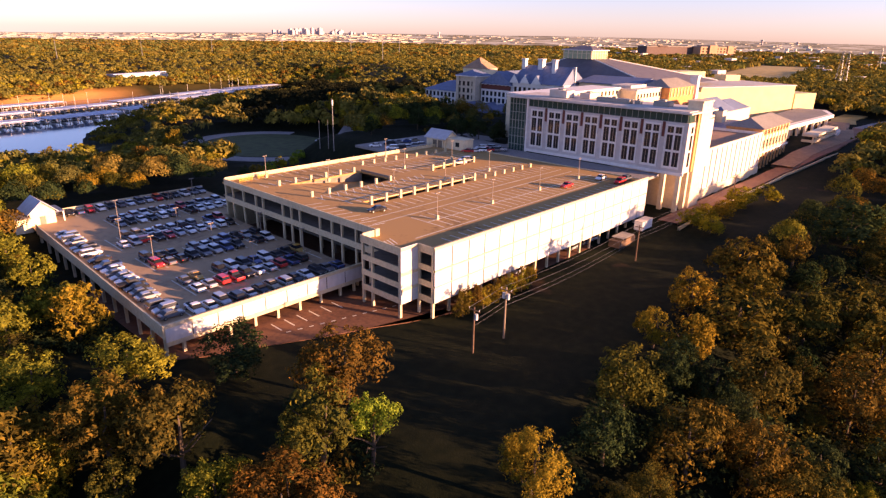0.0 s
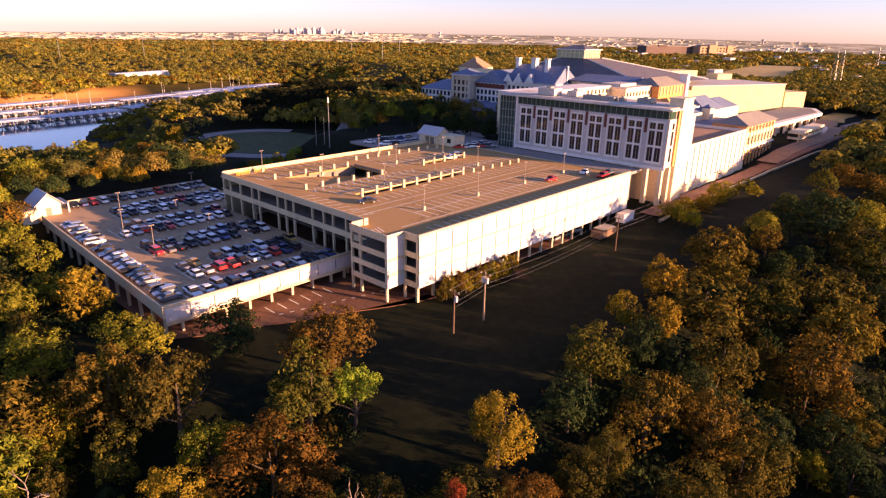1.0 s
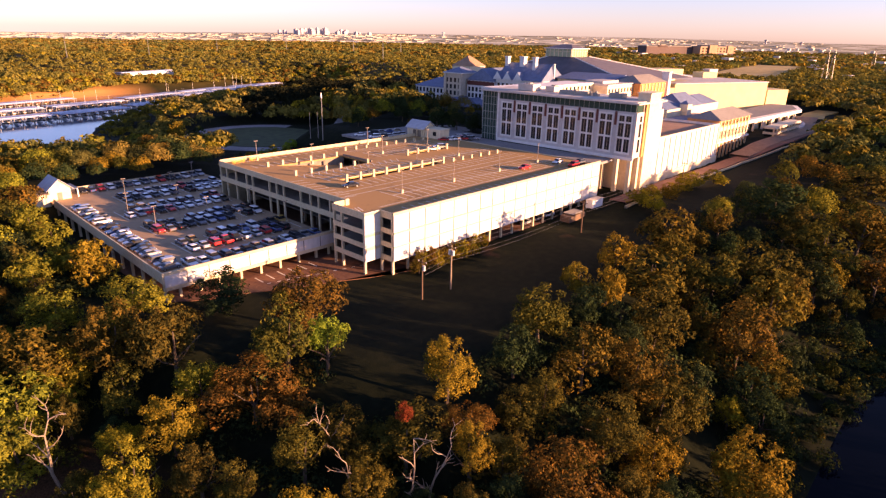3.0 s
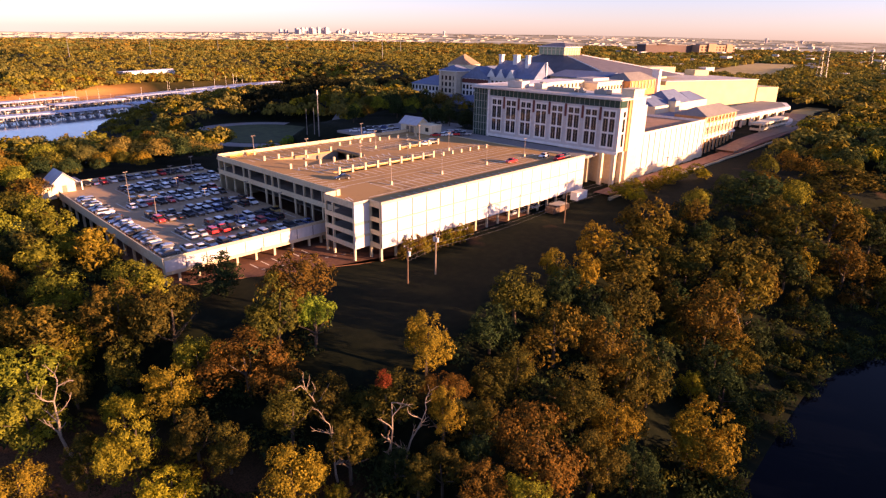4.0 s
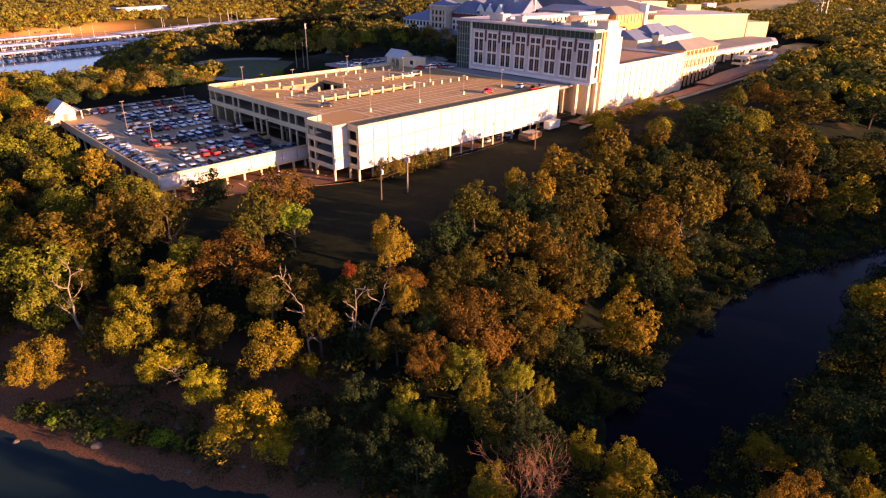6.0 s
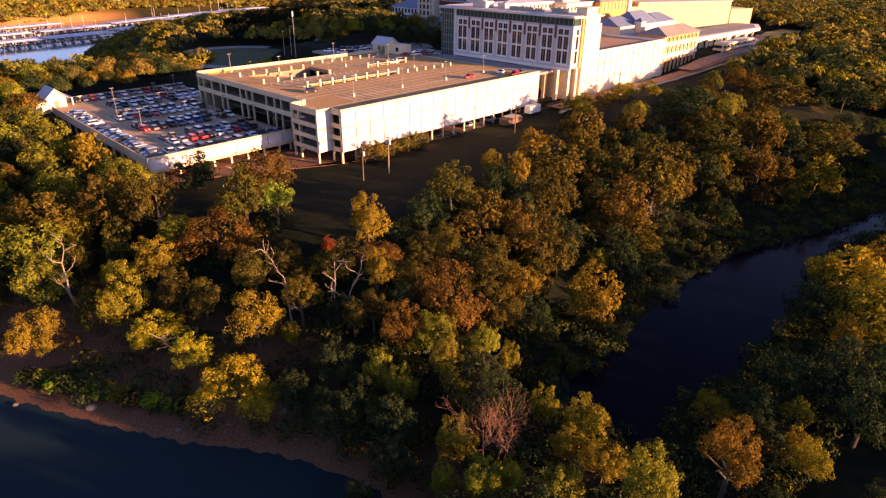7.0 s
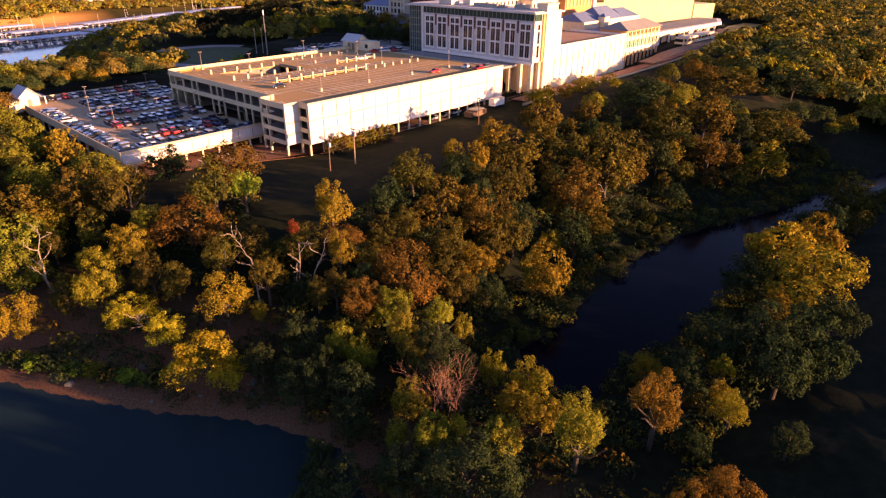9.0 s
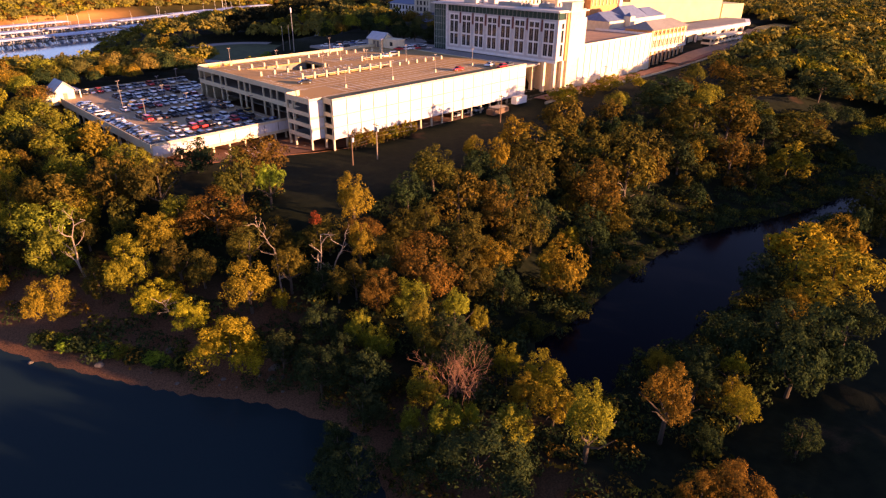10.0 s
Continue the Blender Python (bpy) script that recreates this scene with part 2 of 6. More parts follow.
M_CONC = surface("cream_concrete", (0.62, 0.52, 0.33), (0.46, 0.375, 0.23), 1.6, 0.85, 0.15)
M_PANEL = surface("white_precast", (0.62, 0.60, 0.57), (0.50, 0.48, 0.45), 0.9, 0.8, 0.1, spread=0.05)
M_SEAL = surface("dark_joint", (0.05, 0.045, 0.04), None, 2.0, 0.9)
M_DECK = surface("deck_concrete", (0.42, 0.248, 0.088), (0.21, 0.122, 0.048), 0.9, 0.9, 0.15, stain=0.6)
M_LOWDECK = surface("lower_deck_concrete", (0.44, 0.30, 0.17), (0.27, 0.185, 0.115), 0.8, 0.9, 0.15, stain=0.5)
# Darker concrete for slabs, core, small roof, ramp wells and dark sheets.
M_DARK = surface("dark_concrete", (0.25, 0.21, 0.16), (0.16, 0.13, 0.10), 0.8, 0.9)
M_PAVE = surface("red_paving", (0.20, 0.09, 0.045), (0.10, 0.045, 0.026), 1.2, 0.9, 0.2)
M_DRIVE = surface("brown_drive_paving", (0.25, 0.13, 0.08), (0.16, 0.08, 0.05), 1.0, 0.9, 0.2)
M_LINE = surface("line_paint", (0.75, 0.70, 0.58), (0.5, 0.45, 0.36), 3.0, 0.8)
M_YELLOW = surface("yellow_paint", (0.75, 0.45, 0.04), None, 3.0, 0.6)
M_POLE = surface("weathered_grey_pole", (0.30, 0.25, 0.21), (0.20, 0.165, 0.14), 2.0, 0.7)
M_METAL = surface("grey_metal", (0.30, 0.29, 0.27), None, 3.0, 0.45, metal=0.7)
M_BLACK = surface("black_rubber", (0.02, 0.02, 0.02), None, 5.0, 0.8)
M_WHITE = surface("white_stucco", (0.80, 0.76, 0.70), (0.66, 0.62, 0.56), 0.7, 0.85, 0.1)
M_HOTEL = surface("warm_grey_stucco", (0.58, 0.53, 0.48), (0.48, 0.43, 0.39), 0.7, 0.85, 0.1)
M_CREAM = surface("cream_stucco", (0.78, 0.66, 0.44), (0.64, 0.52, 0.33), 0.7, 0.85, 0.1)
M_BEIGE = surface("beige_stone", (0.60, 0.50, 0.36), (0.46, 0.37, 0.26), 1.0, 0.85, 0.15)
M_ORANGE = surface("orange_stucco", (0.62, 0.30, 0.10), None, 0.7, 0.85)
M_BRICK = surface("dark_red_cladding", (0.16, 0.045, 0.03), None, 2.0, 0.8)
# Blue-grey roof made bluer: the reflected sky is put into its colour.
M_SLATE = surface("sky_tinted_metal_roof", (0.15, 0.19, 0.29), (0.10, 0.13, 0.20), 0.6, 0.62, 0.1)
M_GREYROOF = surface("grey_shingle_roof", (0.27, 0.25, 0.22), (0.19, 0.17, 0.15), 1.2, 0.85, 0.2)
M_FLATROOF = surface("light_membrane_roof", (0.60, 0.54, 0.47), (0.44, 0.39, 0.33), 0.5, 0.85)
M_TANROOF = surface("tan_gravel_roof", (0.42, 0.25, 0.15), (0.28, 0.17, 0.10), 0.8, 0.9)
M_GLASS = glassy("dark_glazing", (0.02, 0.022, 0.024), 0.08)
M_GLASS.node_tree.nodes["Principled BSDF"].inputs["Specular IOR Level"].default_value = 0.3
M_GREENGLASS = glassy("green_glazing", (0.034, 0.070, 0.058), 0.10)
M_GREENGLASS.node_tree.nodes["Principled BSDF"].inputs["Specular IOR Level"].default_value = 0.3
# Lantern glass is paled: light through it is put into the colour.
M_LANTERN = glassy("lit_green_glazing", (0.30, 0.36, 0.22), 0.15)
M_MULLION = surface("green_grey_mullion", (0.34, 0.36, 0.30), None, 2.0, 0.6)
M_ATRIUM = surface("grey_brown_metal_roof", (0.15, 0.135, 0.14), (0.10, 0.09, 0.10), 0.3, 0.6, 0.1)
M_HALL = surface("pale_yellow_render", (0.62, 0.52, 0.27), (0.54, 0.44, 0.23), 0.2, 0.9, 0.05)
M_WOOD = surface("weathered_timber", (0.16, 0.10, 0.06), (0.09, 0.055, 0.035), 4.0, 0.85, 0.3)
M_BARK = surface("bark", (0.10, 0.075, 0.05), (0.05, 0.036, 0.025), 3.0, 0.95, 0.6)
M_DEAD = surface("bleached_wood", (0.34, 0.26, 0.18), (0.20, 0.15, 0.10), 3.0, 0.9, 0.3)
M_TWIG = surface("red_brown_twigs", (0.30, 0.15, 0.08), (0.18, 0.09, 0.05), 3.0, 0.9)
M_ROCK = surface("pale_rock", (0.16, 0.13, 0.10), (0.07, 0.052, 0.04), 1.0, 0.9, 0.6)
LEAF = {
    "olive": leafage("olive_leaves", [(0.026, 0.031, 0.010), (0.072, 0.065, 0.012), (0.165, 0.125, 0.016)]),
    "brown": leafage("brown_leaves", [(0.033, 0.028, 0.009), (0.102, 0.070, 0.012), (0.225, 0.128, 0.016)]),
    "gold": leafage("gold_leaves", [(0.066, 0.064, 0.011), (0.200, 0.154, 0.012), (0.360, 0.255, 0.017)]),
    "goldbright": leafage("bright_gold_leaves", [(0.117, 0.109, 0.006), (0.305, 0.236, 0.013), (0.492, 0.365, 0.017)]),
    "green": leafage("green_leaves", [(0.014, 0.025, 0.012), (0.029, 0.044, 0.016), (0.066, 0.077, 0.021)]),
    "lime": leafage("lime_leaves", [(0.070, 0.115, 0.010), (0.160, 0.222, 0.018), (0.310, 0.360, 0.026)]),
    "willow": leafage("willow_leaves", [(0.074, 0.084, 0.013), (0.180, 0.172, 0.015), (0.350, 0.285, 0.017)]),
    "rust": leafage("rust_leaves", [(0.066, 0.045, 0.011), (0.165, 0.096, 0.014), (0.290, 0.150, 0.018)]),
    "red": leafage("red_leaves", [(0.085, 0.026, 0.010), (0.18, 0.050, 0.015), (0.28, 0.085, 0.02)]),
}

# Near-black leaves: the shadow over the valley woods is put into the colour.
LEAF["shadowed"] = leafage("shadow_dark_leaves", [(0.008, 0.011, 0.006), (0.014, 0.018, 0.009), (0.024, 0.026, 0.012)])
LEAF["yellowgreen"] = leafage("yellow_green_leaves", [(0.060, 0.068, 0.012), (0.150, 0.148, 0.015), (0.285, 0.250, 0.018)])
# Leaf tones for distant woods, paler and flatter: haze is put into the colour.
LEAF["far"] = leafage("hazed_olive_brown_leaves", [(0.105, 0.092, 0.020), (0.175, 0.137, 0.027), (0.260, 0.185, 0.035)])
LEAF["fargreen"] = leafage("hazed_green_leaves", [(0.065, 0.070, 0.018), (0.108, 0.108, 0.026), (0.175, 0.155, 0.034)])
# Far roofs are toned down: haze is put into their base colour.
M_HAZEROOF = surface("haze_paled_far_roofs", (0.50, 0.45, 0.36), (0.30, 0.26, 0.21), 0.02, 0.9)
M_GREYROAD = surface("grey_concrete_road", (0.30, 0.27, 0.25), (0.20, 0.18, 0.165), 0.8, 0.9)
# Tower grey carries the horizon's haze in its base colour.
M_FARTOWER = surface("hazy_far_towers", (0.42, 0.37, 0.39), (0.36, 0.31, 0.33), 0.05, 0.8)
M_DRYFIELD = surface("dry_field", (0.50, 0.36, 0.12), (0.30, 0.22, 0.07), 0.1, 0.95)

# ---- building helpers ----
def mesh_of(name, bm, material):
    me = bpy.data.meshes.new(name)
    bm.to_mesh(me)
    bm.free()
    for m in (material if isinstance(material, (list, tuple)) else [material]):
        me.materials.append(m)
    return me


def part(name, bm, material, parent=None, label=""):
    """Links a bmesh (or a ready mesh) as one mesh object under a thing or a part."""
    me = bm if isinstance(bm, bpy.types.Mesh) else mesh_of(name, bm, material)
    ob = new(name, me)
    ob.parent = parent
    return tagged(ob, label)


def thing(name, label, category, at=(0, 0, 0), turn=0.0, group="", kind=""):
    ob = new(name)
    ob.empty_display_size = 0.5
    ob.matrix_basis = pose(*at, 0, 0, turn)
    return tagged(ob, label, category, group, kind)


def add_box(bm, x0, x1, y0, y1, z0, z1, mat=0):
    v = [bm.verts.new(p) for p in ((x0, y0, z0), (x1, y0, z0), (x1, y1, z0), (x0, y1, z0), (x0, y0, z1), (x1, y0, z1), (x1, y1, z1), (x0, y1, z1))]
    for f in ((0, 3, 2, 1), (4, 5, 6, 7), (0, 1, 5, 4), (1, 2, 6, 5), (2, 3, 7, 6), (3, 0, 4, 7)):
        bm.faces.new([v[i] for i in f]).material_index = mat


def box(x0, x1, y0, y1, z0, z1):
    bm = bmesh.new()
    add_box(bm, x0, x1, y0, y1, z0, z1)
    return bm


def boxes(rows):
    bm = bmesh.new()
    for r in rows:
        add_box(bm, *r)
    return bm


def add_prism(bm, ring, z0, z1, mat=0):
    """A plate with an outline given counter-clockwise."""
    lo, hi = [bm.verts.new((x, y, z0)) for x, y in ring], [bm.verts.new((x, y, z1)) for x, y in ring]
    bm.faces.new(lo[::-1]).material_index = mat
    bm.faces.new(hi).material_index = mat
    for i in range(len(ring)):
        j = (i + 1) % len(ring)
        bm.faces.new((lo[i], lo[j], hi[j], hi[i])).material_index = mat


def prism(ring, z0, z1):
    bm = bmesh.new()
    add_prism(bm, ring, z0, z1)
    return bm


def add_rod(bm, a, b, ra, rb, n=6):
    a, b = Vector(a), Vector(b)
    d = (b - a).normalized()
    u = d.orthogonal().normalized()
    w = d.cross(u)
    rings = [[bm.verts.new(c + r * (math.cos(k * math.tau / n) * u + math.sin(k * math.tau / n) * w)) for k in range(n)] for c, r in ((a, ra), (b, rb))]
    for k in range(n):
        bm.faces.new((rings[0][k], rings[0][(k + 1) % n], rings[1][(k + 1) % n], rings[1][k]))
    bm.faces.new(rings[1])
    bm.faces.new(rings[0][::-1])


def rod(a, b, ra, rb=None, n=8):
    bm = bmesh.new()
    add_rod(bm, a, b, ra, ra if rb is None else rb, n)
    return bm


def add_hip(bm, x0, x1, y0, y1, z0, z1, inset, over=0.6, mat=0):
    """A hipped roof with its ridge along the longer side."""
    x0, x1, y0, y1 = x0 - over, x1 + over, y0 - over, y1 + over
    base = [bm.verts.new(p) for p in ((x0, y0, z0), (x1, y0, z0), (x1, y1, z0), (x0, y1, z0))]
    if x1 - x0 >= y1 - y0:
        r = [bm.verts.new((x0 + inset, (y0 + y1) / 2, z1)), bm.verts.new((x1 - inset, (y0 + y1) / 2, z1))]
        faces = ((base[0], base[1], r[1], r[0]), (base[1], base[2], r[1]), (base[2], base[3], r[0], r[1]), (base[3], base[0], r[0]))
    else:
        r = [bm.verts.new(((x0 + x1) / 2, y0 + inset, z1)), bm.verts.new(((x0 + x1) / 2, y1 - inset, z1))]
        faces = ((base[0], base[1], r[0]), (base[1], base[2], r[1], r[0]), (base[2], base[3], r[1]), (base[3], base[0], r[0], r[1]))
    for f in faces:
        bm.faces.new(f).material_index = mat
    bm.faces.new(base[::-1]).material_index = mat


def height(x, y):
    return float(land(np.array([float(x)]), np.array([float(y)]))[0])


# ---- ground and water ----
def sheet(name, xs, ys, holes=None):
    X, Y = np.meshgrid(xs, ys)
    Z = land(X.ravel(), Y.ravel())
    verts = np.column_stack((X.ravel(), Y.ravel(), Z))
    n, k = len(xs), len(ys)
    i = np.arange(n * k).reshape(k, n)
    quads = np.stack((i[:-1, :-1], i[:-1, 1:], i[1:, 1:], i[1:, :-1]), -1).reshape(-1, 4)
    me = bpy.data.meshes.new(name)
    me.from_pydata(verts.tolist(), [], quads.tolist())
    me.materials.append(M_LAND)
    me.polygons.foreach_set("use_smooth", [True] * len(me.polygons))
    return new(name, me)


def steps(fine0, fine1, step, far):
    """Grid lines: even in the middle, wider and wider outwards."""
    mid = list(np.arange(fine0, fine1 + 0.1, step))
    up, down, g = [mid[-1]], [mid[0]], step
    while up[-1] < far:
        g *= 1.16
        up.append(min(up[-1] + g, far))
    g = step
    while down[-1] > -far:
        g *= 1.16
        down.append(max(down[-1] - g, -far))
    return np.array(down[::-1][:-1] + mid + up[1:])


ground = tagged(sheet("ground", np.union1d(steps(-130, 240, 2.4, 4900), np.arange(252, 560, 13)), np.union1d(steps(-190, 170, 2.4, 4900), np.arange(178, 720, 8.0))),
                "dry grass darkened like shade and red earth falling to the water", "ground", kind="structure")


def pool(name, ring, z, material, label):
    bm = bmesh.new()
    bm.faces.new([bm.verts.new((x, y, z)) for x, y in ring])
    bmesh.ops.triangulate(bm, faces=bm.faces)
    bmesh.ops.recalc_face_normals(bm, faces=bm.faces)
    ob = part(name, bm, material)
    return tagged(ob, label, "water", kind="structure")


pool("water_river", [(-55, -95), (-50, -60), (-85, -10), (-130, 70), (-260, 170), (-440, 170), (-440, -320), (-120, -320), (-60, -110)],
     WATER, M_WATER, "still dark river water below an earth bank")
pool("water_creek", [(-30, -84), (60, -80), (130, -100), (240, -135), (240, -155), (100, -124), (-10, -116), (-32, -108)],
     WATER, M_CREEK, "dark creek water between wooded banks")
pool("water_lake", [(-320, 310), (0, 315), (30, 305), (150, 400), (560, 640), (480, 760), (250, 810), (-320, 760)],
     WATER, M_LAKE, "pale blue lake water in a marina")


# ---- parking structure ----
BAY = 5.1
ROOF, RAIL = 13.85, 14.95
LEVELS = (3.65, 7.05, 10.35)
XE, YN = 91.8, 81.5
garage = thing("parking_structure", "four-level cream concrete parking structure with white precast panels", "parking garage")


def slab_with_holes(x0, x1, y0, y1, z0, z1, holes):
    """A deck cut by rectangular openings."""
    xs = sorted({x0, x1, *[h[0] for h in holes], *[h[1] for h in holes]})
    ys = sorted({y0, y1, *[h[2] for h in holes], *[h[3] for h in holes]})
    bm = bmesh.new()
    for a, b in zip(xs, xs[1:]):
        for c, d in zip(ys, ys[1:]):
            if not any(h[0] <= a and b <= h[1] and h[2] <= c and d <= h[3] for h in holes):
                add_box(bm, a, b, c, d, z0, z1)
    bmesh.ops.remove_doubles(bm, verts=bm.verts, dist=0.001)
    bm.verts.index_update()
    twins = {}
    for f in bm.faces:
        twins.setdefault(frozenset(v.index for v in f.verts), []).append(f)
    bmesh.ops.delete(bm, geom=[f for g in twins.values() if len(g) > 1 for f in g], context="FACES_ONLY")
    return bm


HOLES = [(12, 37.5, 51.8, 66.6), (14.9, 53.7, 35.6, 38.8), (57, 73.5, 53.0, 55.8)]
part("roof_deck", slab_with_holes(0.25, XE - 0.2, 0.25, YN - 0.25, ROOF - 0.45, ROOF, HOLES), M_DECK, garage, "sunlit tan concrete parking deck")
part("tower_deck", box(-4.35, 0.25, 4.7, 16.2, ROOF - 0.45, ROOF), M_DECK, garage)
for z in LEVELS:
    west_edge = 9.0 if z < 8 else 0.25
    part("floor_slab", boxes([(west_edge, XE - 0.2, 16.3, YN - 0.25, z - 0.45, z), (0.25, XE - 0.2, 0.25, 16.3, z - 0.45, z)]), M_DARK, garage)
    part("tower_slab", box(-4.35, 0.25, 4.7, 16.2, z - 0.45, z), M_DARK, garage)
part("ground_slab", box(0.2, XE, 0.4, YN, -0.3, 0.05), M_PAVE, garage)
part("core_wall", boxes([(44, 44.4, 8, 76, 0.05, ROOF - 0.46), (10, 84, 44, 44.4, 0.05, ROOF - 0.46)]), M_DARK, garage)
part("back_wall", box(1.2, XE - 0.25, YN - 0.24, YN, 0.0, RAIL), M_CONC, garage)
part("corner_wall", prism([(0.0, YN - 1.5), (0.25, YN - 1.5), (1.2, YN - 0.24), (1.2, YN)], ROOF - 0.5, RAIL), M_CONC, garage)
for i in range(17):
    part("parapet_pier", box(4.5 + i * BAY, 5.0 + i * BAY, YN - 0.34, YN - 0.241, ROOF, RAIL + 0.1), M_CONC, garage)
part("end_wall", box(XE - 0.2, XE, 0.2, YN - 0.25, -0.5, ROOF + 0.25), M_CONC, garage)

# parapets and spandrels on the open sides: (x0, x1, y0, y1), bottom and top of each band
BANDS = ((LEVELS[0] - 0.5, LEVELS[0] + 0.75), (LEVELS[1] - 0.6, LEVELS[1] + 0.6), (LEVELS[2] - 0.6, LEVELS[2] + 0.6), (ROOF - 0.5, RAIL))
for z0, z1 in BANDS:
    part("spandrel", box(-4.6, -4.35, 4.7, 16.3, z0, z1), M_CONC, garage)
    part("spandrel", box(0, 0.25, 0.25, 4.5, z0, z1), M_CONC, garage)
for z0, z1 in ((8.95, 10.4), (ROOF - 0.5, RAIL)):
    part("spandrel", box(0, 0.25, 16.5, YN - 1.5, z0, z1), M_CONC, garage)
part("spandrel", box(-4.6, 0.25, 16.3, 16.5, ROOF - 0.5, RAIL), M_CONC, garage)
part("stair_head", boxes([(-1.1, 0.0, 15.7, 16.28, ROOF, RAIL + 0.45), (-4.3, -1.1, 16.0, 16.28, ROOF, RAIL + 0.25)]), M_CONC, garage)
tower_panels = [(BANDS[0][0], LEVELS[1] - 0.55), (LEVELS[1] - 0.5, LEVELS[2] - 0.55), (LEVELS[2] - 0.5, RAIL)]
for z0, z1 in tower_panels:
    part("panel", box(-4.6, 0.0, 4.45, 4.69, z0, z1 - 0.02), M_PANEL, garage)
    part("panel_cap", box(-4.63, 0.0, 4.41, 4.45, z1 - 0.75, z1 - 0.1), M_CONC, garage)
part("south_backing", box(0.26, XE - 0.05, 0.125, 0.24, LEVELS[0] - 0.45, RAIL - 0.06), M_SEAL, garage)
part("coping", boxes([(0.0, XE, -0.14, 0.42, RAIL, RAIL + 0.09), (0.0, XE, -0.13, 0.0, RAIL - 0.55, RAIL)]), M_CONC, garage)
for z in (LEVELS[1] - 0.3, LEVELS[2] - 0.3):
    part("string_course", box(0.26, XE - 0.05, -0.13, 0.12, z - 0.16, z + 0.16), M_CONC, garage)

column = mesh_of("column", box(-0.26, 0.26, -0.26, 0.26, 0, 1), M_CONC)


def post(x, y, z0, z1, wide=1.0):
    ob = part("column", column, None, garage)
    ob.matrix_basis = Matrix.Translation((x, y, z0)) @ Matrix.Diagonal((wide, wide, z1 - z0, 1))


for i in range(19):
    post(min(max(i * BAY, 0.27), XE - 0.3), 0.55, -0.4, LEVELS[0] - 0.45)
for x, y in ((-4.33, 4.97), (-4.33, 13.1), (-4.33, 16.0)):
    post(x, y, -0.4, ROOF - 0.5)
post(0.28, 4.3, -0.4, ROOF - 0.5)
post(0.28, 0.5, -0.4, ROOF - 0.5)
for y in (19.2, 23.8, 28.7, 32.3, 36.8, 44.8, 48.3, 52.0, 61.0, 64.4, 70.5, 76.0, 79.7):
    post(0.3, y, 0.0, ROOF - 0.5, 0.9)
for i in range(2, 18, 2):
    for y in (14, 26, 50, 62):
        if y == 62 and i < 8:
            continue
        post(i * BAY, y, 0.0, ROOF - 0.46)

# rails and pillars round the ramps on the roof
pillar = mesh_of("pillar", box(-0.33, 0.33, -0.33, 0.33, 0, 1), M_CONC)


def stub(x, y, z0, z1):
    ob = part("pillar", pillar, None, garage)
    ob.matrix_basis = Matrix.Translation((x, y, z0)) @ Matrix.Diagonal((1, 1, z1 - z0, 1))


for i in range(9):
    stub(14.6 + i * 4.9, 35.3, ROOF - 0.4, ROOF + 2.2)
part("ramp_rail", box(14.6, 54, 35.2, 35.4, ROOF + 0.98, ROOF + 1.14), M_CONC, garage)
for i in range(6):
    stub(58.5 + i * 4.6, 35.2, ROOF, ROOF + 1.25)
for i in range(6):
    stub(8.6 + i * 5.4, 51.3, ROOF, ROOF + 1.5)
for i in range(6):
    stub(9.2 + i * 5.2, 67.1, ROOF, ROOF + 1.5)
for i in range(9):
    stub(44 + i * 4.6, 73.6 - i * 0.25, ROOF, ROOF + 1.3)
for i in range(5):
    stub(54.5 + i * 4.9, 52.7, ROOF - 0.4, ROOF + 1.9)
part("ramp_rail", box(55, 74, 52.6, 52.78, ROOF + 0.95, ROOF + 1.1), M_CONC, garage)
bm = bmesh.new()
quad = [(12, 51.85, ROOF - 0.02), (37.9, 51.85, ROOF - 3.2), (37.9, 66.55, ROOF - 3.2), (12, 66.55, ROOF - 0.02)]
upper = [bm.verts.new(p) for p in quad]
under = [bm.verts.new((x, y, z - 0.25)) for x, y, z in quad]
bm.faces.new(upper)
bm.faces.new(under[::-1])
for k in range(4):
    bm.faces.new((upper[k], under[k], under[(k + 1) % 4], upper[(k + 1) % 4]))
bmesh.ops.recalc_face_normals(bm, faces=bm.faces)
part("ramp", bm, M_DECK, garage, "ramp sloping down from the roof deck")
# Well walls are darkened: the ramp's shade is put into their colour.
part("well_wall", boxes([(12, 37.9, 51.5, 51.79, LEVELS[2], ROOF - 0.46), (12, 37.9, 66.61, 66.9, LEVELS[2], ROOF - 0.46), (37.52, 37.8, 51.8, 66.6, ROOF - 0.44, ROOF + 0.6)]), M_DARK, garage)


# white precast panels of the long wall, three to a bay
panel = mesh_of("panel", box(0.15, BAY - 0.15, -0.10, 0.12, 0.05, 0.95), M_PANEL)
for i in range(18):
    for z0, z1 in ((LEVELS[0] - 0.5, LEVELS[1] - 0.3), (LEVELS[1] - 0.3, LEVELS[2] - 0.3), (LEVELS[2] - 0.3, RAIL)):
        ob = part("panel", panel, None, garage)
        ob.matrix_basis = Matrix.Translation((i * BAY, 0, z0)) @ Matrix.Diagonal((1, 1, z1 - z0, 1))

# ---- lower parking deck ----
LOW, LRAIL = 4.45, 6.15
deck = thing("lower_parking_deck", "single-level concrete parking deck with cream parapet on columns", "parking deck")
LX, LY, LN = -43.8, 21.5, 113.0
part("deck_slab", prism([(LX + 0.3, LY + 0.3), (0.0, LY + 0.3), (0.0, YN), (9.5, YN), (9.5, LN), (LX + 3, LN)], LOW - 0.5, LOW), M_LOWDECK, deck)
